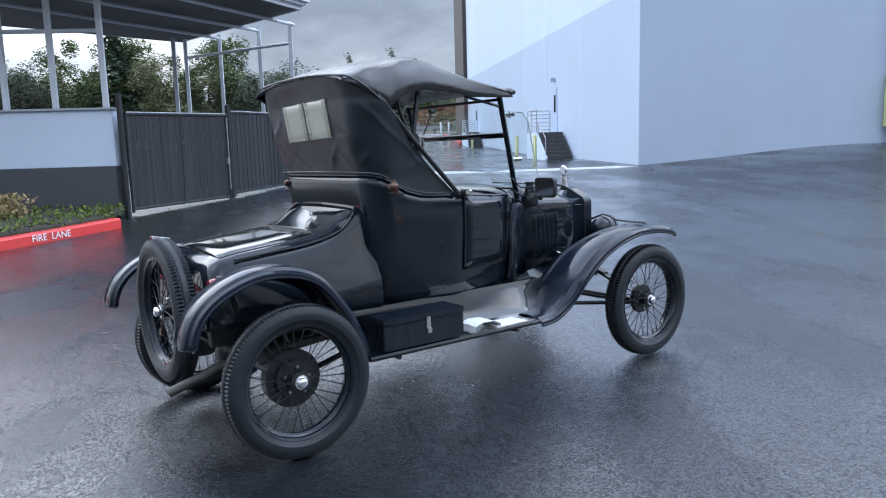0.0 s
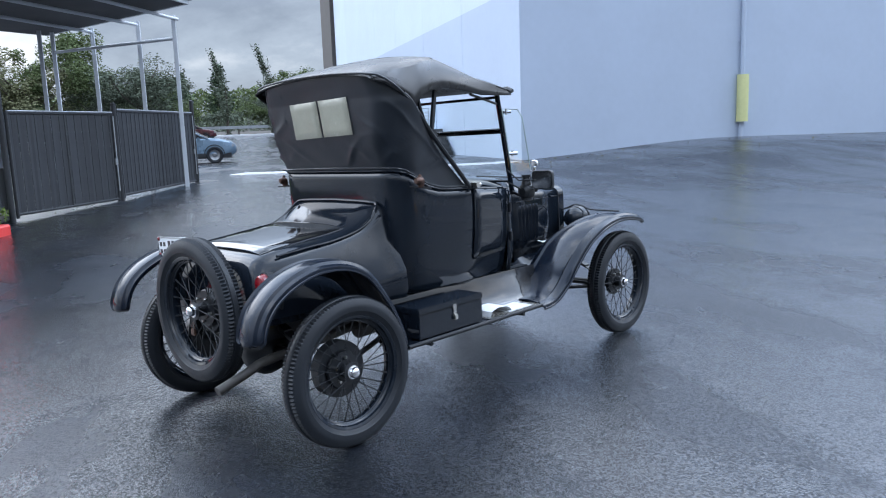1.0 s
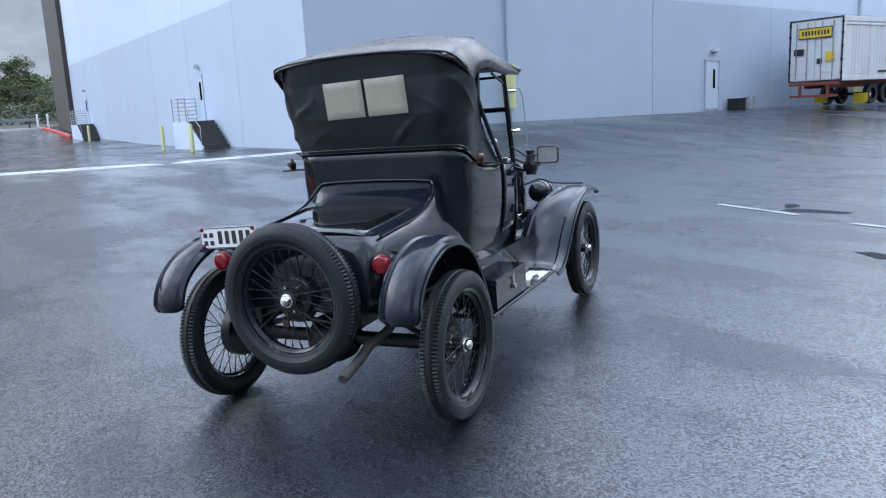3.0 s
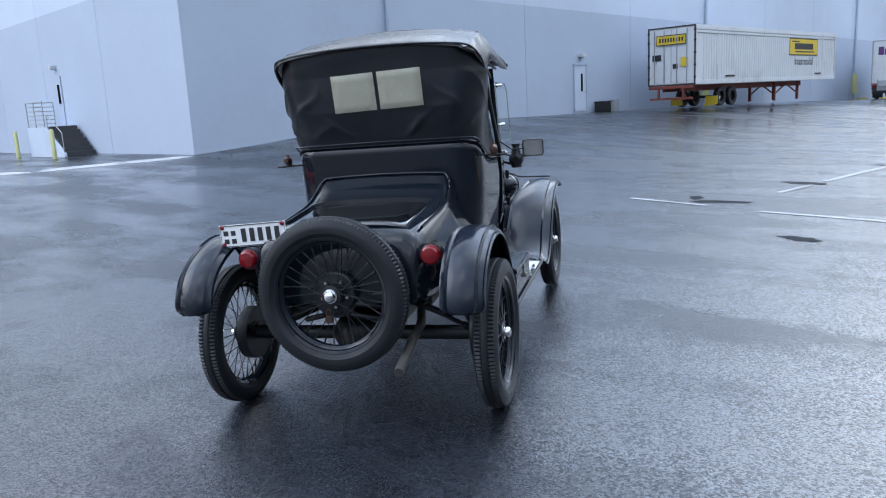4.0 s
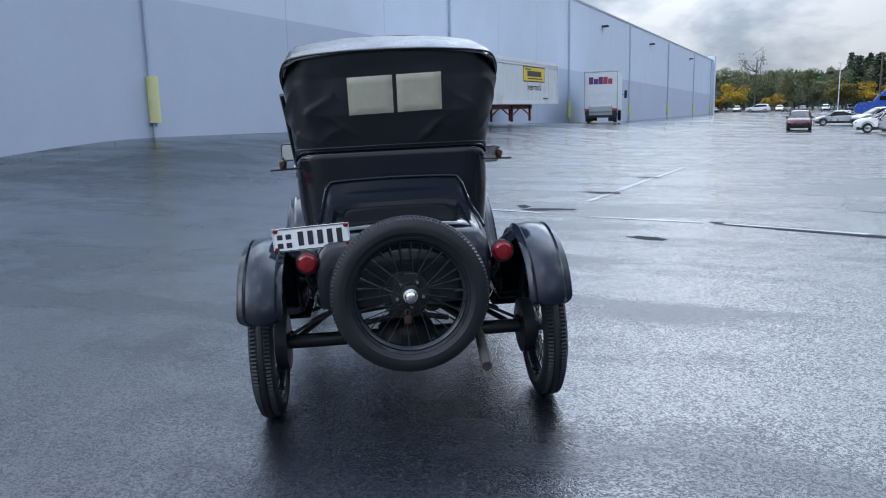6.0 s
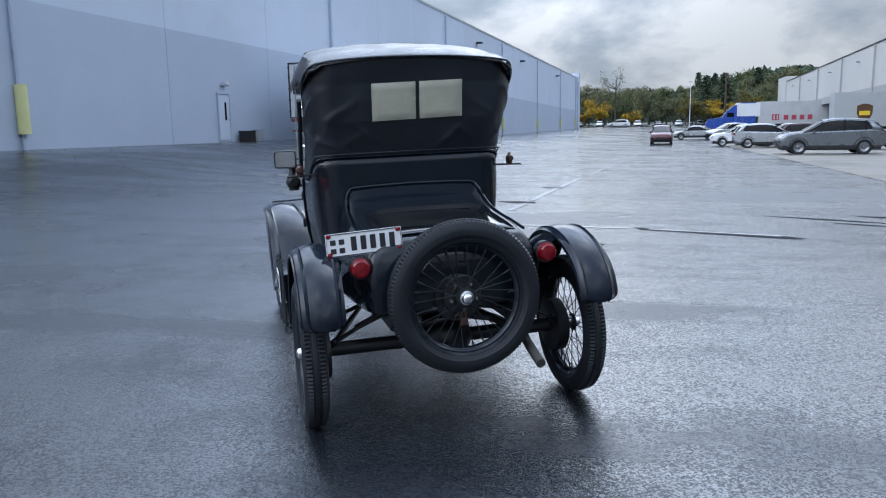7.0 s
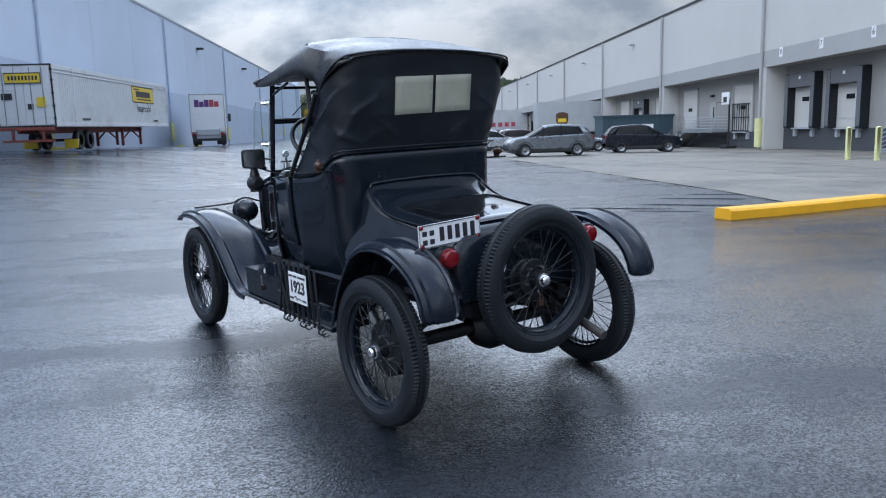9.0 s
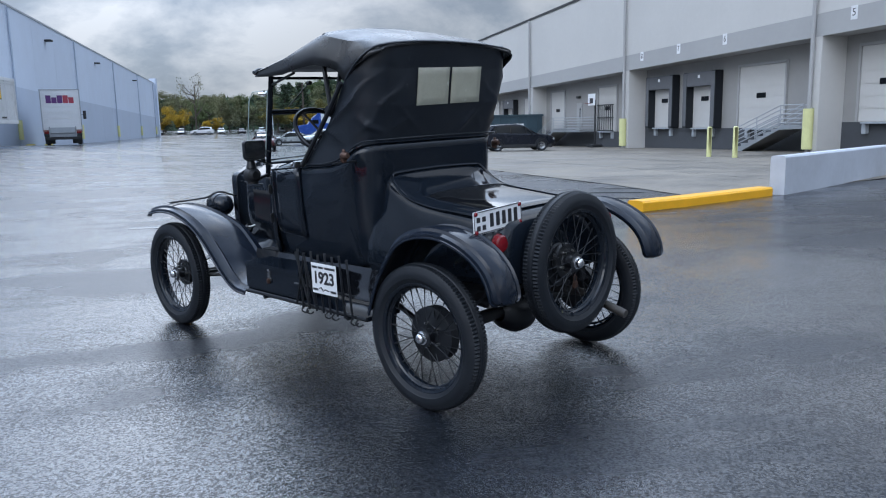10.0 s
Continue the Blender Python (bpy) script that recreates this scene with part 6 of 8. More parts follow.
# ---- canopy, low wall and slatted gates ----
def build_enclosure():
    w = tagged(new("screen_wall"), "low wall painted pale blue over charcoal", "low wall")
    bm = B(); box(bm, -13.0, -4.97, 15.0, 15.35, 1.05, 2.12, 0.01); part("upper_wall", bm, WALL_PALE, w)
    bm = B(); box(bm, -13.0, -4.97, 14.97, 15.37, -0.1, 1.045, 0.01); part("lower_wall", bm, WALL_DARK, w)
    bm = B(); box(bm, -13.0, -4.93, 14.94, 15.40, 2.12, 2.16, 0.005); part("cap", bm, GREY_STEEL, w)
    can = tagged(new("canopy"), "flat white steel canopy on slender posts", "canopy")
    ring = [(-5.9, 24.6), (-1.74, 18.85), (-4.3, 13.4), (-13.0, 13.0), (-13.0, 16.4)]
    # underside drawn much darker than the white fascia, in the low wall's material
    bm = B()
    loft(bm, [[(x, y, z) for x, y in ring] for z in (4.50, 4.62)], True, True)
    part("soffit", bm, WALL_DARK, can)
    cx, cy = -7.0, 17.5
    for k, (z0, z1, o) in enumerate(((4.50, 4.60, 1.015), (4.60, 4.68, 1.035), (4.68, 4.80, 1.055))):
        bm = B()
        big = [(cx + (x - cx) * o, cy + (y - cy) * o) for x, y in ring]
        inn = [(cx + (x - cx) * 0.97, cy + (y - cy) * 0.97) for x, y in ring]
        loft(bm, [[(x, y, z0 + 0.001) for x, y in inn], [(x, y, z0) for x, y in big], [(x, y, z1) for x, y in big], [(x, y, z1) for x, y in inn]], True)
        part("fascia", bm, WHITE_STEEL, can)
    bm = B(); loft(bm, [[(x, y, z) for x, y in ring] for z in (4.64, 4.79)], True, True); part("roof_deck", bm, GREY_STEEL, can)
    for x, y, z in ((-6.95, 15.17, 2.1), (-6.05, 15.17, 2.1), (-5.12, 15.17, 2.1), (-9.0, 15.17, 2.1), (-2.14, 20.7, 0), (-3.1, 21.75, 0), (-4.45, 23.2, 0), (-5.6, 23.9, 0), (-5.85, 23.5, 0)):
        bm = B(); box(bm, x - 0.05, x + 0.05, y - 0.05, y + 0.05, z, 4.52, 0.008); part("post", bm, WHITE_STEEL, can)
    for (x0, y0), (x1, y1), z in (((-2.14, 20.7), (-5.6, 23.9), 3.95), ((-6.95, 15.17), (-5.12, 15.17), 3.6), ((-2.04, 20.7), (-4.5, 15.5), 4.42), ((-3.1, 21.75), (-6.5, 15.5), 4.42), ((-4.45, 23.2), (-8.5, 15.5), 4.42)):
        bm = B(); rod(bm, (x0, y0, z), (x1, y1, z), 0.042, seg=8); part("beam", bm, WHITE_STEEL, can)

    def leaf(a, b, label):
        a, b = Vector(a), Vector(b)
        d = (b - a)
        L = d.length
        g = new("gate")
        g.matrix_world = Matrix.Translation((a.x, a.y, G(a.x, a.y))) @ Matrix.Rotation(math.atan2(d.y, d.x), 4, "Z")
        tagged(g, label, "gate", "slatted gates")
        bm = B()
        for z in (0.12, 1.95):
            rod(bm, (0, 0, z), (L, 0, z), 0.028, seg=10)
        for x in (0.0, L):
            rod(bm, (x, 0, 0.05), (x, 0, 1.97), 0.032, seg=10)
        rod(bm, (L / 2, 0, 0.12), (L / 2, 0, 1.95), 0.024, seg=8)
        part("gate_frame", bm, DARK_STEEL, g)
        bm = B(); rod(bm, (0, -0.02, 1.985), (L, -0.02, 1.985), 0.014, seg=8); part("top_rail", bm, GALV, g)
        bm = B(); box(bm, 0, 0.0695, -0.006, 0.006, 0.14, 1.95, 0.002, None, 1)
        first = part("slat", bm, SLAT, g)
        first.matrix_local = pose(0.03, 0, 0)
        k = 1
        while 0.03 + 0.072 * k < L - 0.07:
            again(first, g, pose(0.03 + 0.072 * k, 0.004 * ((k % 3) - 1), 0))
            k += 1
        bm = B(); box(bm, L - 0.06, L + 0.02, -0.05, -0.02, 0.86, 1.0, 0.008); rod(bm, (L - 0.02, -0.05, 0.3), (L - 0.02, -0.05, 1.9), 0.012, seg=8)
        part("latch", bm, GALV, g)

    leaf((-4.76, 15.1), (-3.39, 17.72), "black slatted chain-link gate leaf standing closed")
    leaf((-3.31, 17.88), (-1.99, 22.12), "long black slatted gate leaf on wet asphalt")
    for x, y, h in ((-4.82, 14.98, 2.4), (-3.35, 17.8, 2.25), (-1.96, 22.22, 2.45)):
        bm = B()
        rod(bm, (x, y, -0.05), (x, y, h), 0.055, seg=12)
        rod(bm, (x, y, h), (x, y, h + 0.03), 0.055, 0.02, 12)
        tagged(link("gate_post", bm, DARK_STEEL), "black round steel gate post", "post", "gate posts")


build_enclosure()


# ---- bollards, stairs ----
def bollard(x, y, h=1.1, r=0.085, material=None):
    bm = B()
    z = G(x, y)
    rod(bm, (x, y, z - 0.05), (x, y, z + h - 0.05), r, seg=16)
    lathe(bm, [(r, 0), (r * 0.85, 0.045), (r * 0.4, 0.07), (0, 0.075)], 16, pose(x, y, z + h - 0.05, 0, -90, 0))
    return tagged(link("bollard", bm, material or PALE_YELLOW), "pale yellow painted steel bollard", "bollard", "yellow bollards")


for x, y in ((6.9, 37.4), (6.7, 32.1), (7.35, 59.0)):
    bollard(x, y)
for x, y in ((22.8, -12.9), (21.3, -13.05)):
    bollard(x, y, 1.2, 0.1)


def stair(m, label, n=6, run=0.28, rise=0.19, w=1.2, landing=1.3):
    """Steps climbing towards -x from the origin, with a landing and rails on both sides."""
    st = new("stairs")
    st.matrix_world = m
    tagged(st, label, "stairs")
    bm = B()
    loft(bm, [[(0, y, 0), (0, y, rise)] + [q for k in range(1, n) for q in ((-run * k, y, rise * k), (-run * k, y, rise * (k + 1)))] + [(-run * (n - 1) - landing, y, rise * n), (-run * (n - 1) - landing, y, rise * n - 0.15), (-run * (n - 1), y, rise * n - 0.2), (-run, y, 0)] for y in (0, w)], True, True)
    part("flight", bm, GALV, st)
    for k in range(n):
        bm = B(); box(bm, -run * k - run, -run * k + 0.02, 0.0, w, rise * (k + 1), rise * (k + 1) + 0.025, 0.004); part("tread", bm, GALV, st)
    for y in (0.03, w - 0.03):
        for dz in (0.28, 0.48, 0.68, 0.88, 1.08):
            bm = B()
            tube(bm, [(0.05, y, dz), (-run * (n - 1), y, rise * (n - 1) + dz), (-run * (n - 1) - landing, y, rise * (n - 1) + dz)], 0.026, 6)
            part("rail", bm, GALV, st)
        for x, z in ((0.05, 0), (-run * (n - 1) / 2, rise * (n - 1) / 2), (-run * (n - 1), rise * (n - 1)), (-run * (n - 1) - landing, rise * (n - 1))):
            bm = B(); rod(bm, (x, y, z), (x, y, z + 1.08), 0.022, seg=8); part("rail_post", bm, GALV, st)
    return st


def wall_steps(m, label, n=7, run=0.28, rise=0.17, w=1.2, landing=2.2):
    """Dark steps climbing towards -x to a painted landing with a pipe rail round it."""
    st = new("stairs")
    st.matrix_world = m
    tagged(st, label, "stairs")
    e = -run * (n - 1)
    bm = B()
    loft(bm, [[(0, y, -0.2), (0, y, rise)] + [q for k in range(1, n) for q in ((-run * k, y, rise * k), (-run * k, y, rise * (k + 1)))] + [(e - 0.3, y, rise * n), (e - 0.3, y, -0.2)] for y in (0.1, w)], True, True)
    part("flight", bm, STEP_STONE, st, "dark damp concrete steps")
    bm = B(); box(bm, e - 0.3 - landing, e - 0.302, 0.0, w, -0.2, rise * n, 0.01); part("landing", bm, WALL_PALE, st, "landing block painted like the wall")
    bm = B(); loft(bm, [[(0.02, y, -0.2), (0.02, y, 0.1), (e - 0.3, y, rise * n), (e - 0.3, y, -0.2)] for y in (0.0, 0.097)], True, True); part("cheek", bm, WALL_PALE, st)
    for k in range(n):
        bm = B(); box(bm, -run * k - run, -run * k + 0.02, 0.1, w, rise * (k + 1), rise * (k + 1) + 0.022, 0.004); part("tread", bm, STEP_STONE, st)
    z, back = rise * n, e - 0.25 - landing
    for k in range(6):
        h = 0.14 + 0.18 * k
        bm = B(); tube(bm, [(e - 0.35, 0.05, z + h), (back, 0.05, z + h), (back, w - 0.05, z + h)], 0.019, 6); part("rail", bm, GALV, st)
    for x, y in ((e - 0.35, 0.05), (e - 0.35 - landing / 2, 0.05), (back, 0.05), (back, w - 0.05)):
        bm = B(); rod(bm, (x, y, z - 0.02), (x, y, z + 1.06), 0.022, seg=8); part("rail_post", bm, GALV, st)
    bm = B(); tube(bm, [(e, 0.05, z - 0.05), (e, 0.05, z + 0.5), (-0.12, 0.05, 0.95), (-0.12, 0.05, 0.05)], 0.02, 6); part("handrail", bm, GALV, st)
    return st


STEP_STONE = mat("dark_damp_step_concrete", (0.075, 0.075, 0.076), 0.6, var=0.3, scale=2, bump=0.1, bscale=60, dirt=(0.03, 0.03, 0.03), dirt_amt=0.6)
for y, z in ((33.0, 0.2), (62.0, 0.3)):
    wall_steps(pose(7.35, y, z, 0, 0, -90), "short dark concrete steps with pipe-railed landing against the wall")
stair(pose(28.9, -19.6, G(28.9, -19) + 0.02), "galvanised steel dock stairs with pipe rails", n=7, rise=0.18, run=0.55, w=1.25, landing=1.5)
stair(pose(55.5, -19.6, G(55.5, -19) + 0.02), "galvanised steel dock stairs with pipe rails", n=8, rise=0.17, run=0.47, w=1.25, landing=4.9)
for y, z in ((36.6, 1.35), (66.0, 1.5)):
    bm = B(); box(bm, 8.6, 8.66, y - 0.5, y + 0.5, z, z + 2.15, 0.01)
    dr = tagged(link("side_door", bm, WALL_BAND), "grey-blue steel side door at the top of steps", "door")
    bm = B(); box(bm, 8.55, 8.61, y - 0.28, y - 0.16, z + 1.0, z + 1.8); part("door_window", bm, CAR_GLASS, dr)
    bm = B(); box(bm, 8.40, 8.66, y - 0.14, y + 0.14, z + 2.45, z + 2.62, 0.02); part("lamp", bm, WHITE_STEEL, dr)


# ---- parked cars ----
def paint(name, col, metal=0.3):
    return mat(name, col, 0.28, metal, var=0.04, scale=2, coat=0.25, rvar=0.04)


def modern_car(m, material, label, kind="suv"):
    car = new("parked_car")
    car.matrix_world = m
    tagged(car, label, "car", "parked cars")
    if kind == "suv":
        L, W, H = 4.6, 1.86, 1.68
        st = [(-2.3, 0.55, 0.78, 0.80), (-2.26, 0.38, 1.06, 0.88), (-2.1, 0.32, 1.14, 0.91), (-1.5, 0.27, 1.13, 0.93), (0, 0.26, 1.08, 0.93), (0.9, 0.26, 1.05, 0.93), (1.2, 0.26, 1.04, 0.92), (1.75, 0.28, 0.97, 0.89), (2.1, 0.32, 0.88, 0.84), (2.27, 0.4, 0.74, 0.76), (2.32, 0.48, 0.6, 0.68)]
        roof = [(-2.22, 1.12, 0.70), (-1.92, 1.50, 0.62), (-1.70, 1.585, 0.62), (-0.8, 1.65, 0.63), (-0.2, 1.65, 0.63), (0.15, 1.605, 0.63), (0.35, 1.55, 0.63), (1.22, 1.04, 0.72)]
    else:
        L, W, H = 4.7, 1.8, 1.45
        st = [(-2.35, 0.55, 0.75, 0.78), (-2.3, 0.35, 0.98, 0.85), (-1.6, 0.25, 1.0, 0.89), (-0.9, 0.22, 0.96, 0.9), (0, 0.22, 0.94, 0.9), (0.9, 0.22, 0.92, 0.9), (1.2, 0.24, 0.90, 0.88), (1.9, 0.27, 0.80, 0.85), (2.25, 0.3, 0.70, 0.78), (2.35, 0.42, 0.55, 0.66)]
        roof = [(-1.75, 0.99, 0.70), (-1.0, 1.36, 0.62), (-0.5, 1.43, 0.62), (0.2, 1.42, 0.62), (0.45, 1.36, 0.62), (1.25, 0.90, 0.70)]
    bm = B()
    rows = []
    for y, zb, zt, w in st:
        half = [(w * 0.9, zb), (w, zb + 0.12), (w, zb + (zt - zb) * 0.6), (w * 0.985, zt - 0.06), (w * 0.93, zt), (w * 0.5, zt + 0.03), (0, zt + 0.04)]
        rows.append([(x, y, z) for x, z in half] + [(-x, y, z) for x, z in half[-2::-1]])
    loft(bm, rows, False)
    for r in (0, -1):
        bm.faces.new([v for v in bm.verts if abs(v.co.y - st[r][0]) < 1e-5])
    body = part("body", bm, material, car)
    bm = B()
    rows = []
    for y, zr, w in roof:
        half = [(0.86, lerp([(q[0], q[2]) for q in st], y) - 0.02), (w + 0.06, zr - 0.10 if zr > 1.2 else zr - 0.01), (w, zr - 0.02), (w * 0.6, zr + 0.01), (0, zr + 0.02)]
        rows.append([(x, y, z) for x, z in half] + [(-x, y, z) for x, z in half[-2::-1]])
    loft(bm, rows)
    cabin = part("cabin", bm, CAR_GLASS, car)
    bm = B()
    mid = rows[1:-1]
    loft(bm, [[(x, y, z + 0.012) for x, y, z in r[1:-1]] for r in mid])
    part("roof", bm, material, cabin)
    # body-coloured rear quarters and screen pillars
    for s in (1, -1):
        for ya, yb, k in ((roof[0][0], roof[2][0], 0.9), (roof[-1][0], roof[-2][0], 0.1)):
            bm = B()
            za, zb2 = lerp([(q[0], q[2]) for q in st], ya) - 0.03, lerp([(q[0], q[1]) for q in roof], yb) - 0.07
            w = 0.5 if k > 0.5 else 0.12
            sg = 1 if k > 0.5 else -1
            loft(bm, [[(s * 0.89, ya, za), (s * 0.89, ya + sg * w, za)], [(s * 0.80, (ya + yb) / 2, (za + zb2) / 2), (s * 0.80, (ya + yb) / 2 + sg * w * 0.6, (za + zb2) / 2)], [(s * 0.705, yb, zb2), (s * 0.705, yb + sg * w * 0.35, zb2)]])
            solid(part("pillar", bm, material, cabin), 0.03, 0)
        bm = B(); box(bm, s * 0.92 - 0.025, s * 0.92 + 0.025, -1.05, 1.05, 0.26, 0.42, 0.01); part("sill_cladding", bm, DARK_STEEL, car)
    for s in (1, -1):
        for y in ((-1.45, -0.55, 0.42) if kind == "suv" else (-0.75, 0.35)):
            zb = lerp([(q[0], q[2]) for q in st], y)
            bm = B()
            rod(bm, (s * 0.875, y + 0.03, zb - 0.02), (s * 0.72, y, lerp([(q[0], q[1]) for q in roof], y) - 0.06), 0.035, seg=6)
            part("pillar", bm, CAR_GLASS, cabin)
        bm = B(); box(bm, s * 0.98 - 0.08, s * 0.98 + 0.08, 0.72, 0.84, 0.98, 1.12, 0.03); part("side_mirror", bm, material, car)
        bm = B(); box(bm, s * 0.72 - 0.13, s * 0.72 + 0.13, 2.08, 2.24, 0.66, 0.80, 0.04); part("headlight", bm, CLEARISH, car)
        bm = B(); box(bm, s * 0.78 - 0.1, s * 0.78 + 0.1, -2.32, -2.2, 0.86, 1.06, 0.03); part("tail_light", bm, RED_LENS, car)
        for y in (-1.38, 1.4):
            bm = B()
            lathe(bm, [(0.21, -0.1), (0.32, -0.12), (0.36, -0.08), (0.36, 0.08), (0.32, 0.12), (0.21, 0.1)], 24, pose(s * 0.83, y, 0.345))
            wh = part("wheel", bm, RUBBER, car)
            bm = B()
            lathe(bm, [(0.0, s * 0.10), (0.06, s * 0.10), (0.10, s * 0.07), (0.2, s * 0.09), (0.225, s * 0.11)], 20, pose(s * 0.83, y, 0.345))
            part("rim", bm, ALLOY, wh)
            bm = B()
            tube(bm, [(s * 0.935, y + 0.42 * math.cos(a), 0.355 + 0.42 * math.sin(a)) for a in np.linspace(-0.15, math.pi + 0.15, 15)], 0.018, 6)
            part("arch_trim", bm, DARK_STEEL, car)
    bm = B(); box(bm, -0.6, 0.6, 2.24, 2.33, 0.42, 0.6, 0.02); part("grille", bm, DARK_STEEL, car)
    bm = B(); box(bm, -0.85, 0.85, -2.1, 2.1, 0.2, 0.42); part("underbody", bm, DARK_STEEL, car)
    return car


ALLOY = mat("dull_alloy", (0.22, 0.225, 0.23), 0.35, 0.8, var=0.3, scale=12)
CLEARISH = mat("clear_lamp_plastic", (0.6, 0.62, 0.64), 0.1, 0.6, var=0.05, scale=4)
SILVER = paint("silver_car_paint", (0.42, 0.44, 0.46), 0.6)
GREYC = paint("grey_car_paint", (0.16, 0.175, 0.19), 0.6)
NAVY = mat("dark_navy_car_paint", (0.005, 0.007, 0.013), 0.25, 0.0, var=0.04, scale=2, rvar=0.04, spec=0.3)
REDC = paint("dark_red_car_paint", (0.075, 0.010, 0.012), 0.2)
WHITEC = paint("white_car_paint", (0.72, 0.73, 0.74), 0.0)
MAROON = paint("maroon_car_paint", (0.055, 0.03, 0.035), 0.3)
PALEBLUE = paint("pale_blue_car_paint", (0.15, 0.22, 0.29), 0.3)


def parked(x, y, yaw, material, label, kind="suv", s=1.0):
    modern_car(pose(x, y, G(x, y) + (0.02 if y < -2.2 and x > 6 else 0.0), 0, 0, yaw) @ Matrix.Diagonal((s, s, s, 1)), material, label, kind)


parked(37.6, -4.7, 0, GREYC, "grey metallic crossover parked across the yard", s=1.04)
parked(41.2, -11.3, 172, NAVY, "dark navy crossover parked on the concrete apron")
parked(46.7, -8.5, 180, SILVER, "silver sedan parked behind the crossovers", "sedan")
parked(53.0, -3.7, 180, SILVER, "silver crossover parked with its tail out")
parked(56.0, -6.8, 180, MAROON, "maroon crossover parked in the row")
parked(60.0, -2.5, 0, WHITEC, "white crossover parked in the row")
parked(82.0, 0.3, 0, SILVER, "silver sedan parked in the row", "sedan")
parked(68.0, 3.55, 90, REDC, "dark red crossover parked facing away")
parked(196.0, 15.4, 0, WHITEC, "white van parked far off under the trees", s=1.2)
parked(57.5, -5.4, 0, WHITEC, "white van-like car in the second row")
parked(64.0, -7.2, 0, NAVY, "dark sedan in the second row", "sedan")
parked(70.0, -5.0, 30, WHITEC, "white car in the second row", "sedan")
parked(80.0, -3.0, 30, SILVER, "silver car in the second row")
parked(-3.5, 40.0, -90, PALEBLUE, "pale blue pickup-like crossover parked past the gate", s=1.14)
parked(-4.9, 74.0, -90, REDC, "red car parked far off by the guard rail", s=1.0)
for k in range(12):
    x, y = 205 + (k % 3) * 4, 32 - 5.2 * k
    parked(x, y, 90 + 5 * (k % 2), (WHITEC, NAVY, SILVER, GREYC)[k % 4], "car parked far off under the trees", ("suv", "sedan")[k % 2])


# ---- trailers, trucks, containers ----
def box_panel(parent, name, x0, x1, y0, y1, z0, z1, material, bev=0.02, label=""):
    bm = B(); box(bm, x0, x1, y0, y1, z0, z1, bev)
    return part(name, bm, material, parent, label)


def truck_wheel(parent, x, y, r=0.5, s=1, rim=None):
    bm = B()
    lathe(bm, [(r * 0.55, -0.12), (r * 0.93, -0.14), (r, -0.09), (r, 0.09), (r * 0.93, 0.14), (r * 0.55, 0.12)], 24, pose(x, y, r, 0, 0, 90))
    w = part("wheel", bm, RUBBER, parent)
    bm = B()
    lathe(bm, [(0.0, -s * 0.05), (r * 0.25, -s * 0.06), (r * 0.3, -s * 0.02), (r * 0.5, -s * 0.08), (r * 0.57, -s * 0.13)], 20, pose(x, y, r, 0, 0, -90))
    part("rim", bm, rim or NICKEL, w)
    return w


WHITE_BOX = mat("dirty_white_container_paint", (0.66, 0.68, 0.70), 0.45, var=0.06, scale=1.2, dirt=(0.30, 0.27, 0.24), dirt_amt=0.45)
GREY_BOX = mat("grey_container_paint", (0.36, 0.38, 0.39), 0.5, var=0.06, scale=1.0, dirt=(0.2, 0.2, 0.2), dirt_amt=0.3)
PALE_BOX = mat("pale_grey_container_paint", (0.44, 0.45, 0.46), 0.5, var=0.06, scale=1.0, dirt=(0.22, 0.21, 0.2), dirt_amt=0.4)
TEAL = mat("dark_teal_container_paint", (0.035, 0.065, 0.085), 0.5, var=0.1, scale=1.0)
PURPLE = mat("purple_sign_paint", (0.10, 0.03, 0.15), 0.45, var=0.05, scale=2)
BLUE_CAB = mat("royal_blue_truck_paint", (0.02, 0.07, 0.33), 0.25, 0.1, var=0.05, scale=2, coat=0.6)
SIGN_YELLOW = mat("sign_yellow", (0.70, 0.50, 0.03), 0.5, var=0.05, scale=3)
RED_SIGN = mat("sign_red", (0.36, 0.045, 0.075), 0.5, var=0.05, scale=3)
SHIELD = mat("brown_shield_paint", (0.09, 0.045, 0.02), 0.4, var=0.05, scale=3)


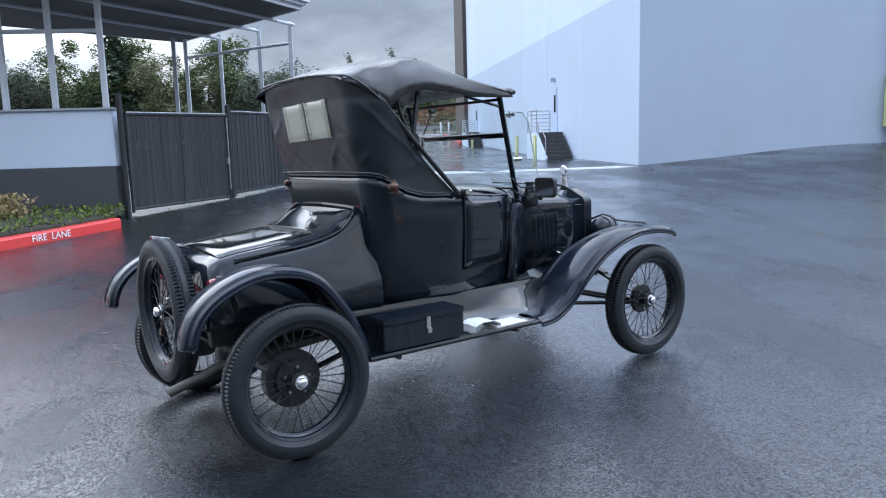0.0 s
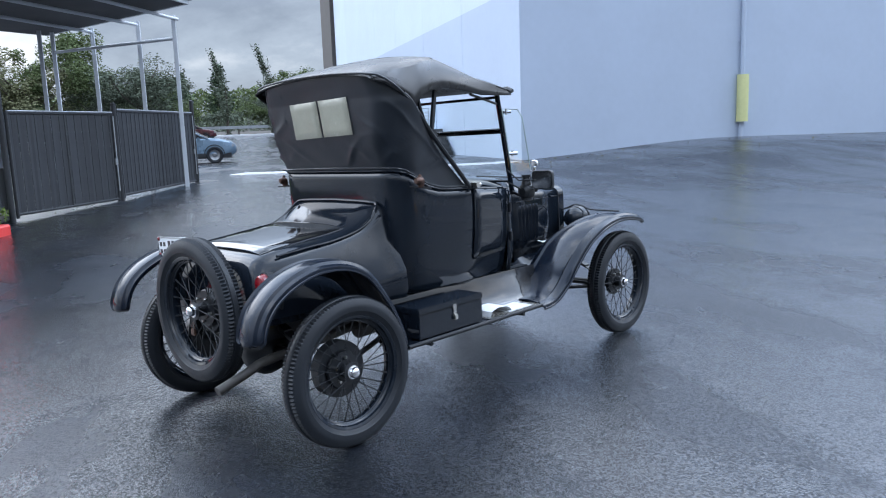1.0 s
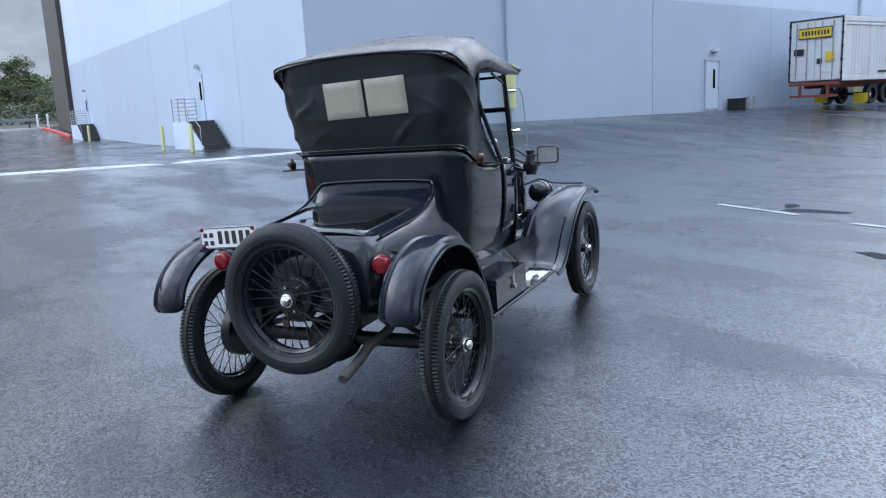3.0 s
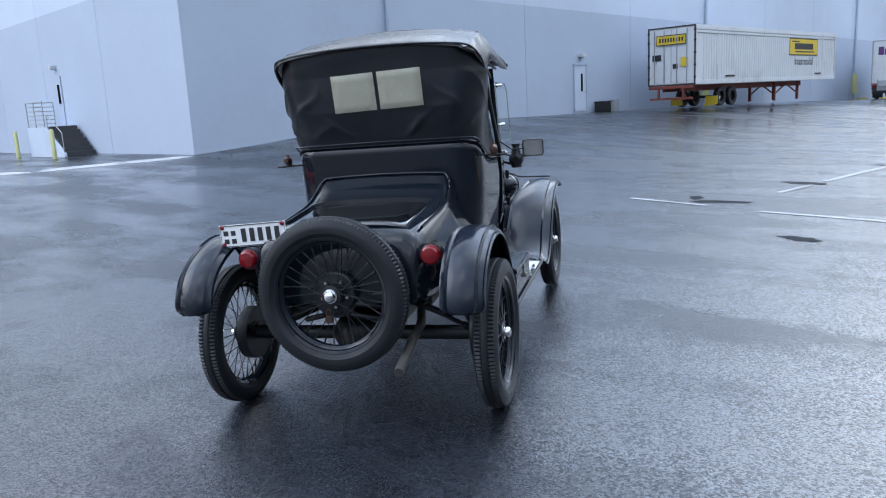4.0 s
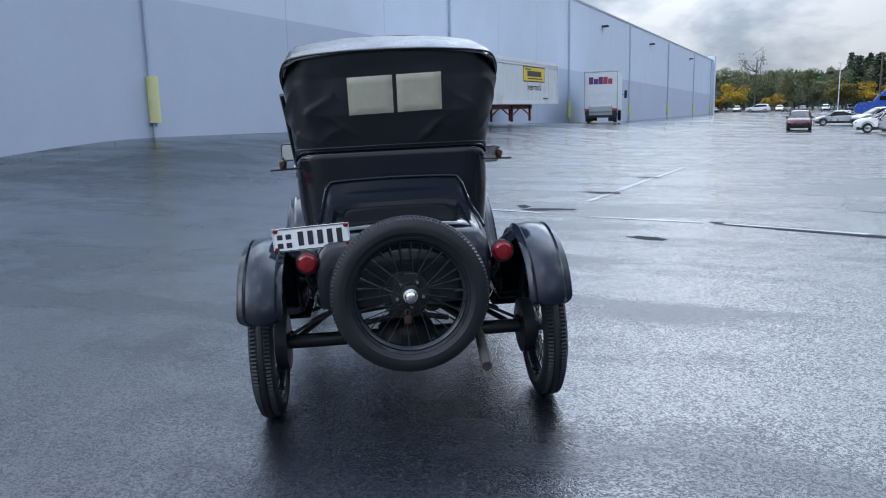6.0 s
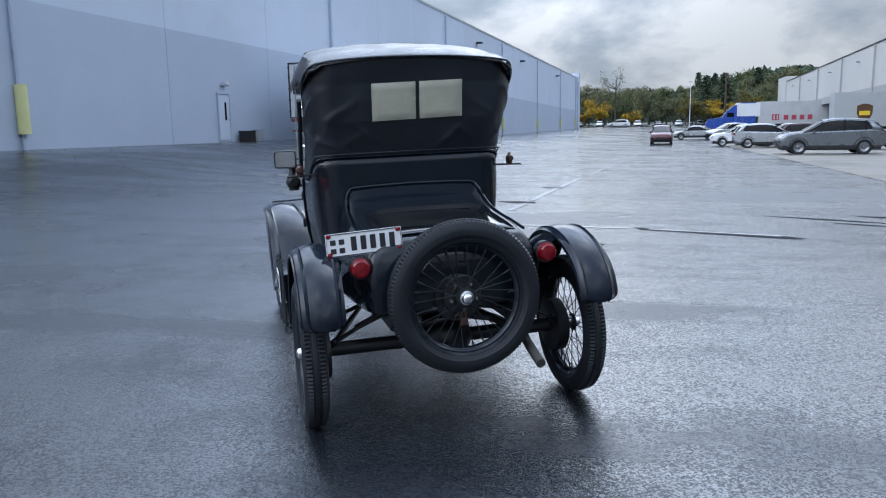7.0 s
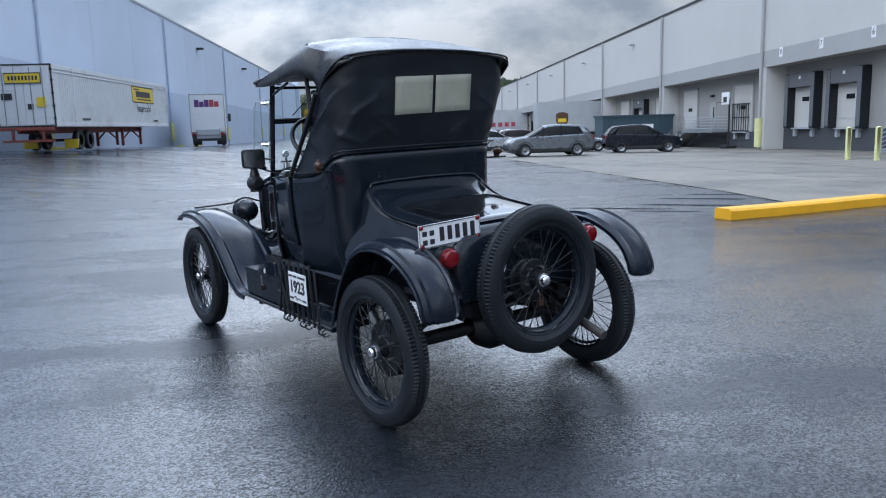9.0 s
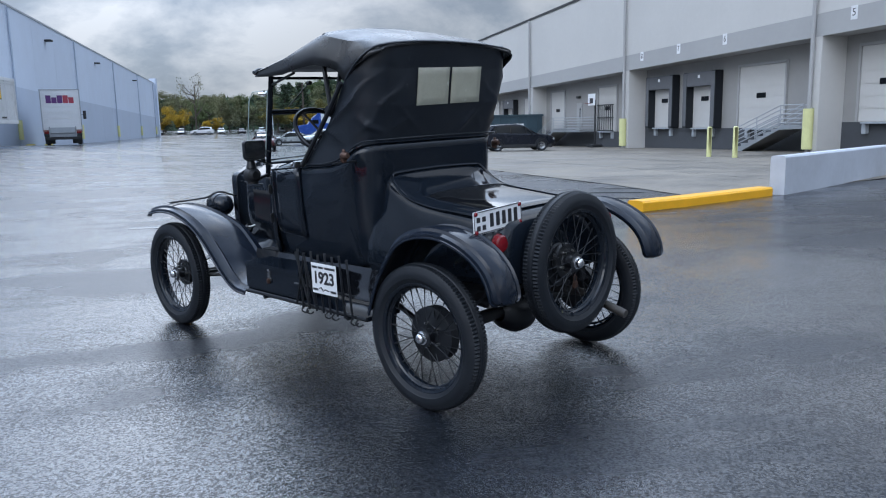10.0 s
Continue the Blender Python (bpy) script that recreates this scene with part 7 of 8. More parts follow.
def build_trailer():
    """Container trailer along x, tail towards -x."""
    X, Y = 33.4, 21.25
    tr = new("container_trailer")
    tr.matrix_world = pose(X, Y, 0.64, 0, 0, 0)
    tagged(tr, "white corrugated container on a red trailer chassis beside the wall", "semi-trailer")
    L, W = 19.2, 1.3
    box_panel(tr, "container", 0.02, L, -W, W, 1.18, 4.08, WHITE_BOX, 0.02)
    bm = B()
    k = 0
    while 0.9 + 0.28 * k < L - 0.4:
        x = 0.9 + 0.28 * k
        loft(bm, [[(x - 0.07, -W - 0.003, z), (x - 0.03, -W - 0.03, z), (x + 0.05, -W - 0.03, z), (x + 0.09, -W - 0.003, z)] for z in (1.42, 3.66)])
        k += 1
    part("corrugation", bm, WHITE_BOX, tr)
    for z0, z1 in ((1.16, 1.38), (3.70, 3.80), (3.86, 4.10)):
        box_panel(tr, "side_rail", 0, L, -W - 0.05, -W + 0.02, z0, z1, WHITE_BOX)
    for x in (0.06, 2.4, L - 2.3, L - 0.12):
        box_panel(tr, "post", x - 0.07, x + 0.07, -W - 0.055, -W + 0.02, 1.2, 4.1, WHITE_BOX)
    # tail doors
    for y0, y1 in ((-W + 0.06, -0.02), (0.02, W - 0.06)):
        dr = box_panel(tr, "tail_door", -0.03, 0.03, y0, y1, 1.25, 4.0, WHITE_BOX)
        for z in (1.6, 2.2, 2.9, 3.5):
            box_panel(dr, "door_rib", -0.05, -0.03, y0 + 0.05, y1 - 0.05, z, z + 0.06, WHITE_BOX, 0.005)
        for q in (0.3, 0.75):
            bm = B(); rod(bm, (-0.075, y0 + (y1 - y0) * q, 1.3), (-0.075, y0 + (y1 - y0) * q, 3.95), 0.025, seg=8); part("lock_rod", bm, GALV, dr)
    bm = B()
    for y in (-W, W):
        for z in (1.5, 2.1, 2.7, 3.3, 3.8):
            box(bm, -0.06, 0.02, y - 0.05, y + 0.05, z, z + 0.1, 0.01)
    part("door_hinge", bm, DARK_STEEL, tr)
    bm = B(); tube(bm, [(-0.02, -W, 1.2), (-0.02, W, 1.2), (-0.02, W, 4.08), (-0.02, -W, 4.08)], 0.045, 6, True); part("tail_frame", bm, DARK_STEEL, tr)
    s = box_panel(tr, "tail_sign", -0.09, -0.08, -0.80, 0.80, 3.24, 3.66, SIGN_YELLOW, 0)
    bm = B()
    for k in range(9):
        box(bm, -0.096, -0.09, -0.68 + 0.155 * k, -0.59 + 0.155 * k, 3.35, 3.55, 0)
    part("sign_bar", bm, INK, s)
    bm = B(); tube(bm, [(-0.088, -0.82, 3.22), (-0.088, 0.82, 3.22), (-0.088, 0.82, 3.68), (-0.088, -0.82, 3.68)], 0.025, 4, True); part("sign_edge", bm, INK, s)
    box_panel(tr, "placard", -0.085, -0.08, -0.95, -0.55, 2.1, 2.55, SIGN_YELLOW, 0)
    box_panel(tr, "placard", -0.085, -0.08, 0.55, 1.05, 2.45, 2.75, DARK_STEEL, 0)
    box_panel(tr, "placard", -0.085, -0.08, -0.38, -0.12, 2.0, 2.25, INK, 0)
    s = box_panel(tr, "side_sign", 11.6, 15.9, -W - 0.045, -W - 0.035, 2.72, 3.62, SIGN_YELLOW, 0)
    box_panel(s, "sign_edge", 11.53, 15.97, -W - 0.038, -W - 0.03, 2.66, 3.68, INK, 0)
    for z0, z1, x0, x1 in ((3.02, 3.38, 12.3, 15.2), (3.44, 3.52, 11.9, 13.0), (2.84, 2.92, 12.4, 15.4)):
        box_panel(s, "sign_bar", x0, x1, -W - 0.05, -W - 0.045, z0, z1, INK, 0)
    words("Intermodal", 0.66, pose(13.8, -W - 0.035, 2.30, 90, 0, 0), INK, tr)
    for x, w in ((3.2, 1.1), (15.6, 1.0)):
        box_panel(tr, "small_marking", x, x + w, -W - 0.055, -W - 0.05, 1.5, 1.6, INK, 0)
    # chassis
    for y in (-0.5, 0.5):
        box_panel(tr, "chassis_beam", 0.1, 15.4, y - 0.08, y + 0.08, 0.85, 1.15, RUST_RED)
    box_panel(tr, "tail_beam", -0.12, 0.05, -1.25, 1.25, 1.0, 1.16, RUST_RED)
    bm = B()
    box(bm, -0.1, 0.0, -1.2, 1.2, 0.45, 0.56, 0.01)
    for y in (-0.7, 0.7):
        box(bm, -0.1, 0.0, y - 0.05, y + 0.05, 0.5, 1.05)
    part("underride_bar", bm, RUST_RED, tr)
    for y in (-1.0, 1.0):
        box_panel(tr, "mud_flap", 2.35, 2.38, y - 0.34, y + 0.34, 0.10, 0.55, SIGN_YELLOW, 0.0)
    for x in (3.1, 4.4):
        for y, sg in ((-1.08, 1), (1.08, -1)):
            truck_wheel(tr, x, y, 0.5, sg, NICKEL if x < 4 else COPPER)
        bm = B(); rod(bm, (x, -1, 0.5), (x, 1, 0.5), 0.07, seg=10); part("axle", bm, DARK_STEEL, tr)
    for y in (-0.75, 0.75):
        bm = B()
        for x in (10.9, 14.4):
            box(bm, x - 0.07, x + 0.07, y - 0.07, y + 0.07, 0.02 if y < 0 else 0.02, 1.1)
        rod(bm, (10.9, y, 0.4), (12.6, y, 1.0), 0.05, seg=8); rod(bm, (14.4, y, 0.4), (12.6, y, 1.0), 0.05, seg=8)
        part("support_leg", bm, RUST_RED, tr)


def build_delivery_truck():
    x, y = 64.6, 19.75
    t = new("delivery_truck")
    t.matrix_world = pose(x, y, G(x, y), 0, 0, 10.5) @ Matrix.Diagonal((1.08, 1.13, 1.12, 1))
    tagged(t, "white box truck with purple and orange lettering shapes on its tail", "truck")
    box_panel(t, "cargo_box", 0, 8.0, -1.3, 1.3, 1.0, 4.05, WHITE_BOX, 0.03)
    bm = B(); tube(bm, [(-0.02, -1.28, 1.05), (-0.02, 1.28, 1.05), (-0.02, 1.28, 4.03), (-0.02, -1.28, 4.03)], 0.05, 6, True); part("tail_frame", bm, GREY_STEEL, t)
    dr = box_panel(t, "roll_door", -0.03, 0.0, -1.2, 1.2, 1.15, 3.95, WHITE, 0)
    for k in range(7):
        box_panel(dr, "door_panel", -0.05, -0.03, -1.18, 1.18, 1.17 + 0.395 * k, 1.545 + 0.395 * k, WHITE_BOX, 0.01)
    y = 0.93
    for k, (w, h, m) in enumerate(((0.34, 0.56, PURPLE), (0.34, 0.42, PURPLE), (0.34, 0.56, PURPLE), (0.34, 0.56, RED_SIGN), (0.34, 0.42, RED_SIGN))):
        box_panel(t, "sign_shape", -0.062, -0.05, y - w, y, 3.05, 3.05 + h, m, 0.02)
        y -= w + 0.03
    box_panel(t, "bumper", -0.35, 0.0, -1.2, 1.2, 0.42, 0.62, DARK_STEEL)
    box_panel(t, "tail_sill", -0.06, 0.0, -1.28, 1.28, 0.95, 1.12, RUST_RED)
    gate = box_panel(t, "lift_gate", -0.16, -0.06, -0.85, 0.85, 0.62, 1.30, GREY_STEEL)
    for q in (-0.86, 0.86):
        bm = B(); tube(bm, [(-0.2, q, 0.5), (-0.22, q, 1.3), (-0.12, q, 1.34)], 0.045, 6); part("gate_arm", bm, GALV, gate)
    bm = B(); rod(bm, (-0.24, -0.86, 0.92), (-0.24, 0.86, 0.92), 0.04, seg=6); part("gate_bar", bm, GALV, gate)
    box_panel(t, "step_frame", -0.05, 0.0, -1.25, 1.25, 0.66, 0.94, DARK_STEEL)
    for q in (-0.9, 0.9):
        box_panel(t, "mud_flap", 0.5, 0.53, q - 0.33, q + 0.33, 0.12, 0.85, DARK_STEEL)
    for q in (-1.05, 1.05):
        box_panel(t, "tail_light", -0.08, 0.0, q - 0.15, q + 0.15, 0.85, 0.98, RED_LENS)
    box_panel(t, "chassis", 0.2, 10.2, -0.5, 0.5, 0.6, 0.98, DARK_STEEL)
    box_panel(t, "cab", 8.2, 10.3, -1.15, 1.15, 0.7, 2.9, WHITE_BOX, 0.2)
    for sg in (1, -1):
        truck_wheel(t, 1.6, sg * 1.05, 0.5, -sg)
        truck_wheel(t, 9.2, sg * 1.05, 0.5, -sg)
        box_panel(t, "wing_mirror", 9.9, 10.1, sg * 1.55 - 0.12, sg * 1.55 + 0.12, 2.0, 2.7, DARK_STEEL, 0.03)
        bm = B(); rod(bm, (9.9, sg * 1.1, 2.3), (10, sg * 1.5, 2.4), 0.02, seg=6); part("mirror_arm", bm, DARK_STEEL, t)


def dock_trailer(x, y0, y1, z, h, material, label, mark):
    t = new("dock_trailer")
    t.matrix_world = pose(x, y0, z)
    tagged(t, label, "semi-trailer")
    L = y0 - y1
    box_panel(t, "box_body", 0, 2.5, -L, 0, 1.15, 1.15 + h, material, 0.03)
    k = 0
    bm = B()
    while 0.5 + 0.5 * k < L - 0.3:
        box(bm, -0.02, 0.0, -0.5 - 0.5 * k - 0.03, -0.5 - 0.5 * k + 0.03, 1.3, 1.0 + h)
        k += 1
    part("side_rib", bm, material, t)
    box_panel(t, "chassis", 0.6, 1.9, -L, -0.3, 0.8, 1.15, DARK_STEEL)
    for yy in (-L + 1.5, -L + 2.8):
        for xx, sg in ((0.2, 1), (2.3, -1)):
            bm = B()
            lathe(bm, [(0.2, -0.12), (0.46, -0.14), (0.5, -0.09), (0.5, 0.09), (0.46, 0.14), (0.2, 0.12)], 20, pose(xx, yy, 0.5))
            part("wheel", bm, RUBBER, t)
    for xx in (0.5, 2.0):
        box_panel(t, "support_leg", xx - 0.07, xx + 0.07, -2.6, -2.4, 0.02, 1.0, DARK_STEEL)
    if mark == "shield":
        bm = B()
        pr = [(0, -0.85), (0.45, -0.55), (0.66, -0.1), (0.66, 0.62), (0.3, 0.78), (0, 0.82)]
        ring = pr + [(-a, b) for a, b in pr[-2:0:-1]]
        loft(bm, [[(xx, -2.6 + a, 2.45 + b) for a, b in ring] for xx in (-0.04, -0.02)], True, True)
        sh = part("shield_mark", bm, SHIELD, t, "brown and gold shield shape")
        box_panel(sh, "gold_bar", -0.05, -0.04, -3.05, -2.15, 2.2, 2.6, SIGN_YELLOW, 0)
    else:
        box_panel(t, "mark_square", -0.04, -0.02, -2.9, -1.9, 1.7, 2.6, RED_SIGN, 0)
        for a in (-2.75, -2.3):
            box_panel(t, "mark_slot", -0.05, -0.04, a, a + 0.18, 1.8, 2.5, material, 0)
        for k in range(4):
            box_panel(t, "mark_bar", -0.04, -0.02, -4.2 - 1.1 * k, -3.55 - 1.1 * k, 1.75, 2.45, RED_SIGN, 0)
    return t


build_trailer()
build_delivery_truck()
dock_trailer(76.0, -11.95, -19.6, -0.85, 3.2, GREY_BOX, "grey box trailer with brown shield mark backed to the dock", "shield")
dock_trailer(122.0, -10.0, -19.6, -0.9, 3.35, PALE_BOX, "pale grey container trailer with red marks backed to the dock", "bars")


def build_tractor():
    t = new("truck_tractor")
    t.matrix_world = pose(122, -10.0, -0.9) @ Matrix.Diagonal((1.1, 1.0, 1.13, 1))
    tagged(t, "royal blue long-nose truck tractor with white sleeper fairing", "truck")
    bm = B()
    loft(bm, [[(x, 0.4, 0.6), (x, 0.4, 3.9), (x, 2.2, 3.95), (x, 3.6, 3.5), (x, 4.6, 2.7), (x, 5.2, 2.0), (x, 7.2, 1.75), (x, 7.6, 1.2), (x, 7.6, 0.5)] for x in (0.0, 2.45)], True, True)
    part("cab", bm, BLUE_CAB, t)
    box_panel(t, "sleeper_fairing", -0.02, 2.47, -0.3, 3.2, 2.0, 3.9, WHITE_BOX, 0.1)
    box_panel(t, "side_window", -0.04, 0.02, 3.5, 4.5, 2.05, 2.6, CAR_GLASS)
    box_panel(t, "bumper", 0, 2.45, 7.5, 7.75, 0.4, 0.9, NICKEL)
    for y in (0.6, 1.9, 6.3):
        for xx in (0.15, 2.3):
            bm = B()
            lathe(bm, [(0.2, -0.12), (0.46, -0.14), (0.5, -0.09), (0.5, 0.09), (0.46, 0.14), (0.2, 0.12)], 20, pose(xx, y, 0.5))
            part("wheel", bm, RUBBER, t)


build_tractor()


def build_dumpster():
    t = new("waste_container")
    t.matrix_world = pose(57, -13.45, -0.85)
    tagged(t, "dark teal roll-off waste container by the dock", "waste container")
    box_panel(t, "body", 0, 2.4, -5.9, 0, 0.2, 2.55, TEAL, 0.02)
    for k in range(7):
        box_panel(t, "rib", -0.08, 0, -0.4 - 0.85 * k - 0.06, -0.4 - 0.85 * k + 0.06, 0.3, 2.5, TEAL)
    box_panel(t, "top_rail", -0.1, 2.5, -6.0, 0.1, 2.5, 2.66, TEAL)
    box_panel(t, "placard", -0.1, -0.085, -4.2, -3.2, 1.3, 1.9, WHITE, 0)
    for y in (-5.4, -0.6):
        bm = B(); rod(bm, (0.1, y, 0.1), (2.3, y, 0.1), 0.12, seg=12); part("roller", bm, DARK_STEEL, t)


build_dumpster()


# ---- small things by the wall ----
bm = B(); box(bm, 31.15, 31.85, 23.85, 24.45, G(31.5, 24.1), G(31.5, 24.1) + 0.52, 0.04)
box(bm, 31.12, 31.88, 23.82, 24.48, G(31.5, 24.1) + 0.50, G(31.5, 24.1) + 0.56, 0.02)
tagged(link("crate", bm, DARK_STEEL), "dark plastic lidded crate standing by the wall", "crate")
x = 32.5
bm = B()
loft(bm, [[(x + r * math.cos(a), 24.1 + r * math.sin(a), z) for a in (2 * math.pi * k / 16 for k in range(16))] for r, z in ((0.22, G(x, 24.1)), (0.27, G(x, 24.1) + 0.58), (0.29, G(x, 24.1) + 0.60), (0.25, G(x, 24.1) + 0.59), (0.2, G(x, 24.1) + 0.05))], True)
tagged(link("bucket", bm, GREY_STEEL), "grey-brown bucket standing by the wall", "bucket")
for x in (43.2, 71.0, 77.5):
    bm = B(); box(bm, x - 1.0, x + 1.0, 23.7, 24.0, G(x, 23.8) - 0.05, G(x, 23.8) + 0.14, 0.03)
    tagged(link("wheel_stop", bm, YELLOW), "yellow concrete wheel stop at the foot of the wall", "wheel stop")


def build_hoop():
    h = new("basketball_hoop")
    h.matrix_world = pose(45.2, -18.6, G(45.2, -18.6) + 0.02)
    tagged(h, "freestanding basketball hoop with dark pole and white board", "basketball hoop")
    bm = B(); rod(bm, (0, 0, 0.1), (0, 0, 3.3), 0.06, seg=10); part("pole", bm, DARK_STEEL, h)
    box_panel(h, "base", -0.5, 0.5, -0.4, 0.4, 0, 0.2, DARK_STEEL, 0.05)
    box_panel(h, "backboard", -0.55, 0.55, 0.25, 0.3, 2.9, 3.7, WHITE, 0.01)
    box_panel(h, "board_mark", -0.25, 0.25, 0.3, 0.31, 3.05, 3.4, INK, 0)
    bm = B(); tube(bm, [(0.23 * math.cos(a), 0.55 + 0.23 * math.sin(a), 3.05) for a in (2 * math.pi * k / 20 for k in range(20))], 0.012, 6, True); part("rim", bm, RUST_RED, h)


build_hoop()
for k, (x, t) in enumerate(((38.7, "8"), (34.6, "7"), (30.3, "6"), (21.75, "5"), (15.5, "4"))):
    bm = B(); box(bm, x - 0.17, x + 0.17, -18.568, -18.55, 5.3 - 0.0168 * (x - 23.8) - 0.27, 5.3 - 0.0168 * (x - 23.8) + 0.27)
    sg = tagged(link("dock_number_sign", bm, WHITE), "small white dock number sign on grey fascia", "sign", "dock number signs")
    words(t, 0.42, pose(x, -18.546, 5.3 - 0.0168 * (x - 23.8), 90, 0, 180), INK, sg)


# ---- trees ----
def tree(kind, seed):
    rng = random.Random(seed)
    t = new("tree")
    H = 10.0
    bm = B()
    lean = rng.uniform(-0.3, 0.3)
    trunk = [(lean * k / 6 + rng.uniform(-0.08, 0.08), rng.uniform(-0.08, 0.08), H * (0.9 if kind == "conifer" else 0.62) * k / 6) for k in range(7)]
    tube(bm, trunk, [0.22 - 0.03 * k for k in range(7)], 7)
    pts = []
    if kind == "conifer":
        lab, m, size = "dark green conifer with drooping branches", "conifer_needles", 0.22
        for k in range(34):
            z = 1.2 + 8.7 * k / 34
            r = 2.1 * (1 - z / 10.4) ** 0.8 * rng.uniform(0.65, 1.15)
            for j in range(11):
                a = rng.uniform(0, 6.28)
                for q in np.linspace(0.15, 1, 6):
                    pts.append((Vector((r * q * math.cos(a) + rng.gauss(0, 0.12), r * q * math.sin(a) + rng.gauss(0, 0.12), z - 0.35 * q * q + rng.gauss(0, 0.1))), rng.uniform(0.5, 1.1)))
    elif kind == "bare":
        lab, m, size = "thin-crowned tree with few remaining leaves", "olive_leaves", 0.16
    elif kind == "poplar":
        lab, m, size = "slender wind-bent poplar with grey-green leaves", "grey_green_leaves", 0.15
        for k in range(46):
            z0 = rng.uniform(0.8, 8.6)
            a = rng.uniform(0, 6.28)
            reach = (1.0 if z0 < 5 else 0.9 * (10.2 - z0) / 5.2) * rng.uniform(0.5, 1.1)
            for q in np.linspace(0.1, 1, 9):
                z = z0 + 1.5 * q * q + 0.3 * q
                bend = 0.03 * max(0, z - 3.5) ** 2
                for _ in range(8):
                    pts.append((Vector((reach * q * math.cos(a) + bend + rng.gauss(0, 0.1), reach * q * math.sin(a) + rng.gauss(0, 0.1), z + rng.gauss(0, 0.12))), rng.uniform(0.4, 1.0)))
    else:
        lab, m, size = {"broad": ("green broadleaf tree with uneven crown", "broad_leaves", 0.13), "olive": ("olive-green broadleaf tree with uneven crown", "olive_leaves", 0.13), "grey": ("grey-green willow-like tree with loose crown", "grey_green_leaves", 0.12),
                        "yellow": ("broadleaf tree in bright yellow autumn leaf", "yellow_leaves", 0.15), "ochre": ("broadleaf tree turning ochre", "ochre_leaves", 0.15), "red": ("small tree in red autumn leaf", "red_leaves", 0.22)}[kind]
    n_limb = 11 if kind not in ("conifer", "poplar") else 0
    for k in range(n_limb):
        z = rng.uniform(2.2, 6.0)
        a = rng.uniform(0, 6.28)
        R = rng.uniform(1.4, 3.0) * (1.1 - abs(z - 4.5) * 0.12)
        e = Vector((R * math.cos(a), R * math.sin(a), z + rng.uniform(1.0, 3.4)))
        mid = Vector((e.x * 0.5, e.y * 0.5, z + (e.z - z) * 0.35))
        tube(bm, [(0, 0, z), mid, e], [0.09, 0.06, 0.02], 5)
        for c in range(6 if kind != "bare" else 4):
            cc = mid.lerp(e, rng.uniform(0.2, 1.25)) + Vector((rng.gauss(0, 0.6), rng.gauss(0, 0.6), rng.gauss(0, 0.5)))
            if kind == "bare":
                tube(bm, [mid.lerp(e, 0.6), cc], [0.025, 0.01], 4)
            rad = rng.uniform(0.5, 1.0)
            for j in range(210 if kind != "bare" else 14):
                v = Vector((rng.gauss(0, 1), rng.gauss(0, 1), rng.gauss(0, 0.8)))
                pts.append((cc + v.normalized() * rad * rng.random() ** 0.4, rng.uniform(0.5, 1.1)))
    part("trunk", bm, BARK, t)
    cr = quads("crown", pts, size, LEAF[m], rng)
    cr.parent = t
    tagged(t, lab, "tree", "trees")
    return t


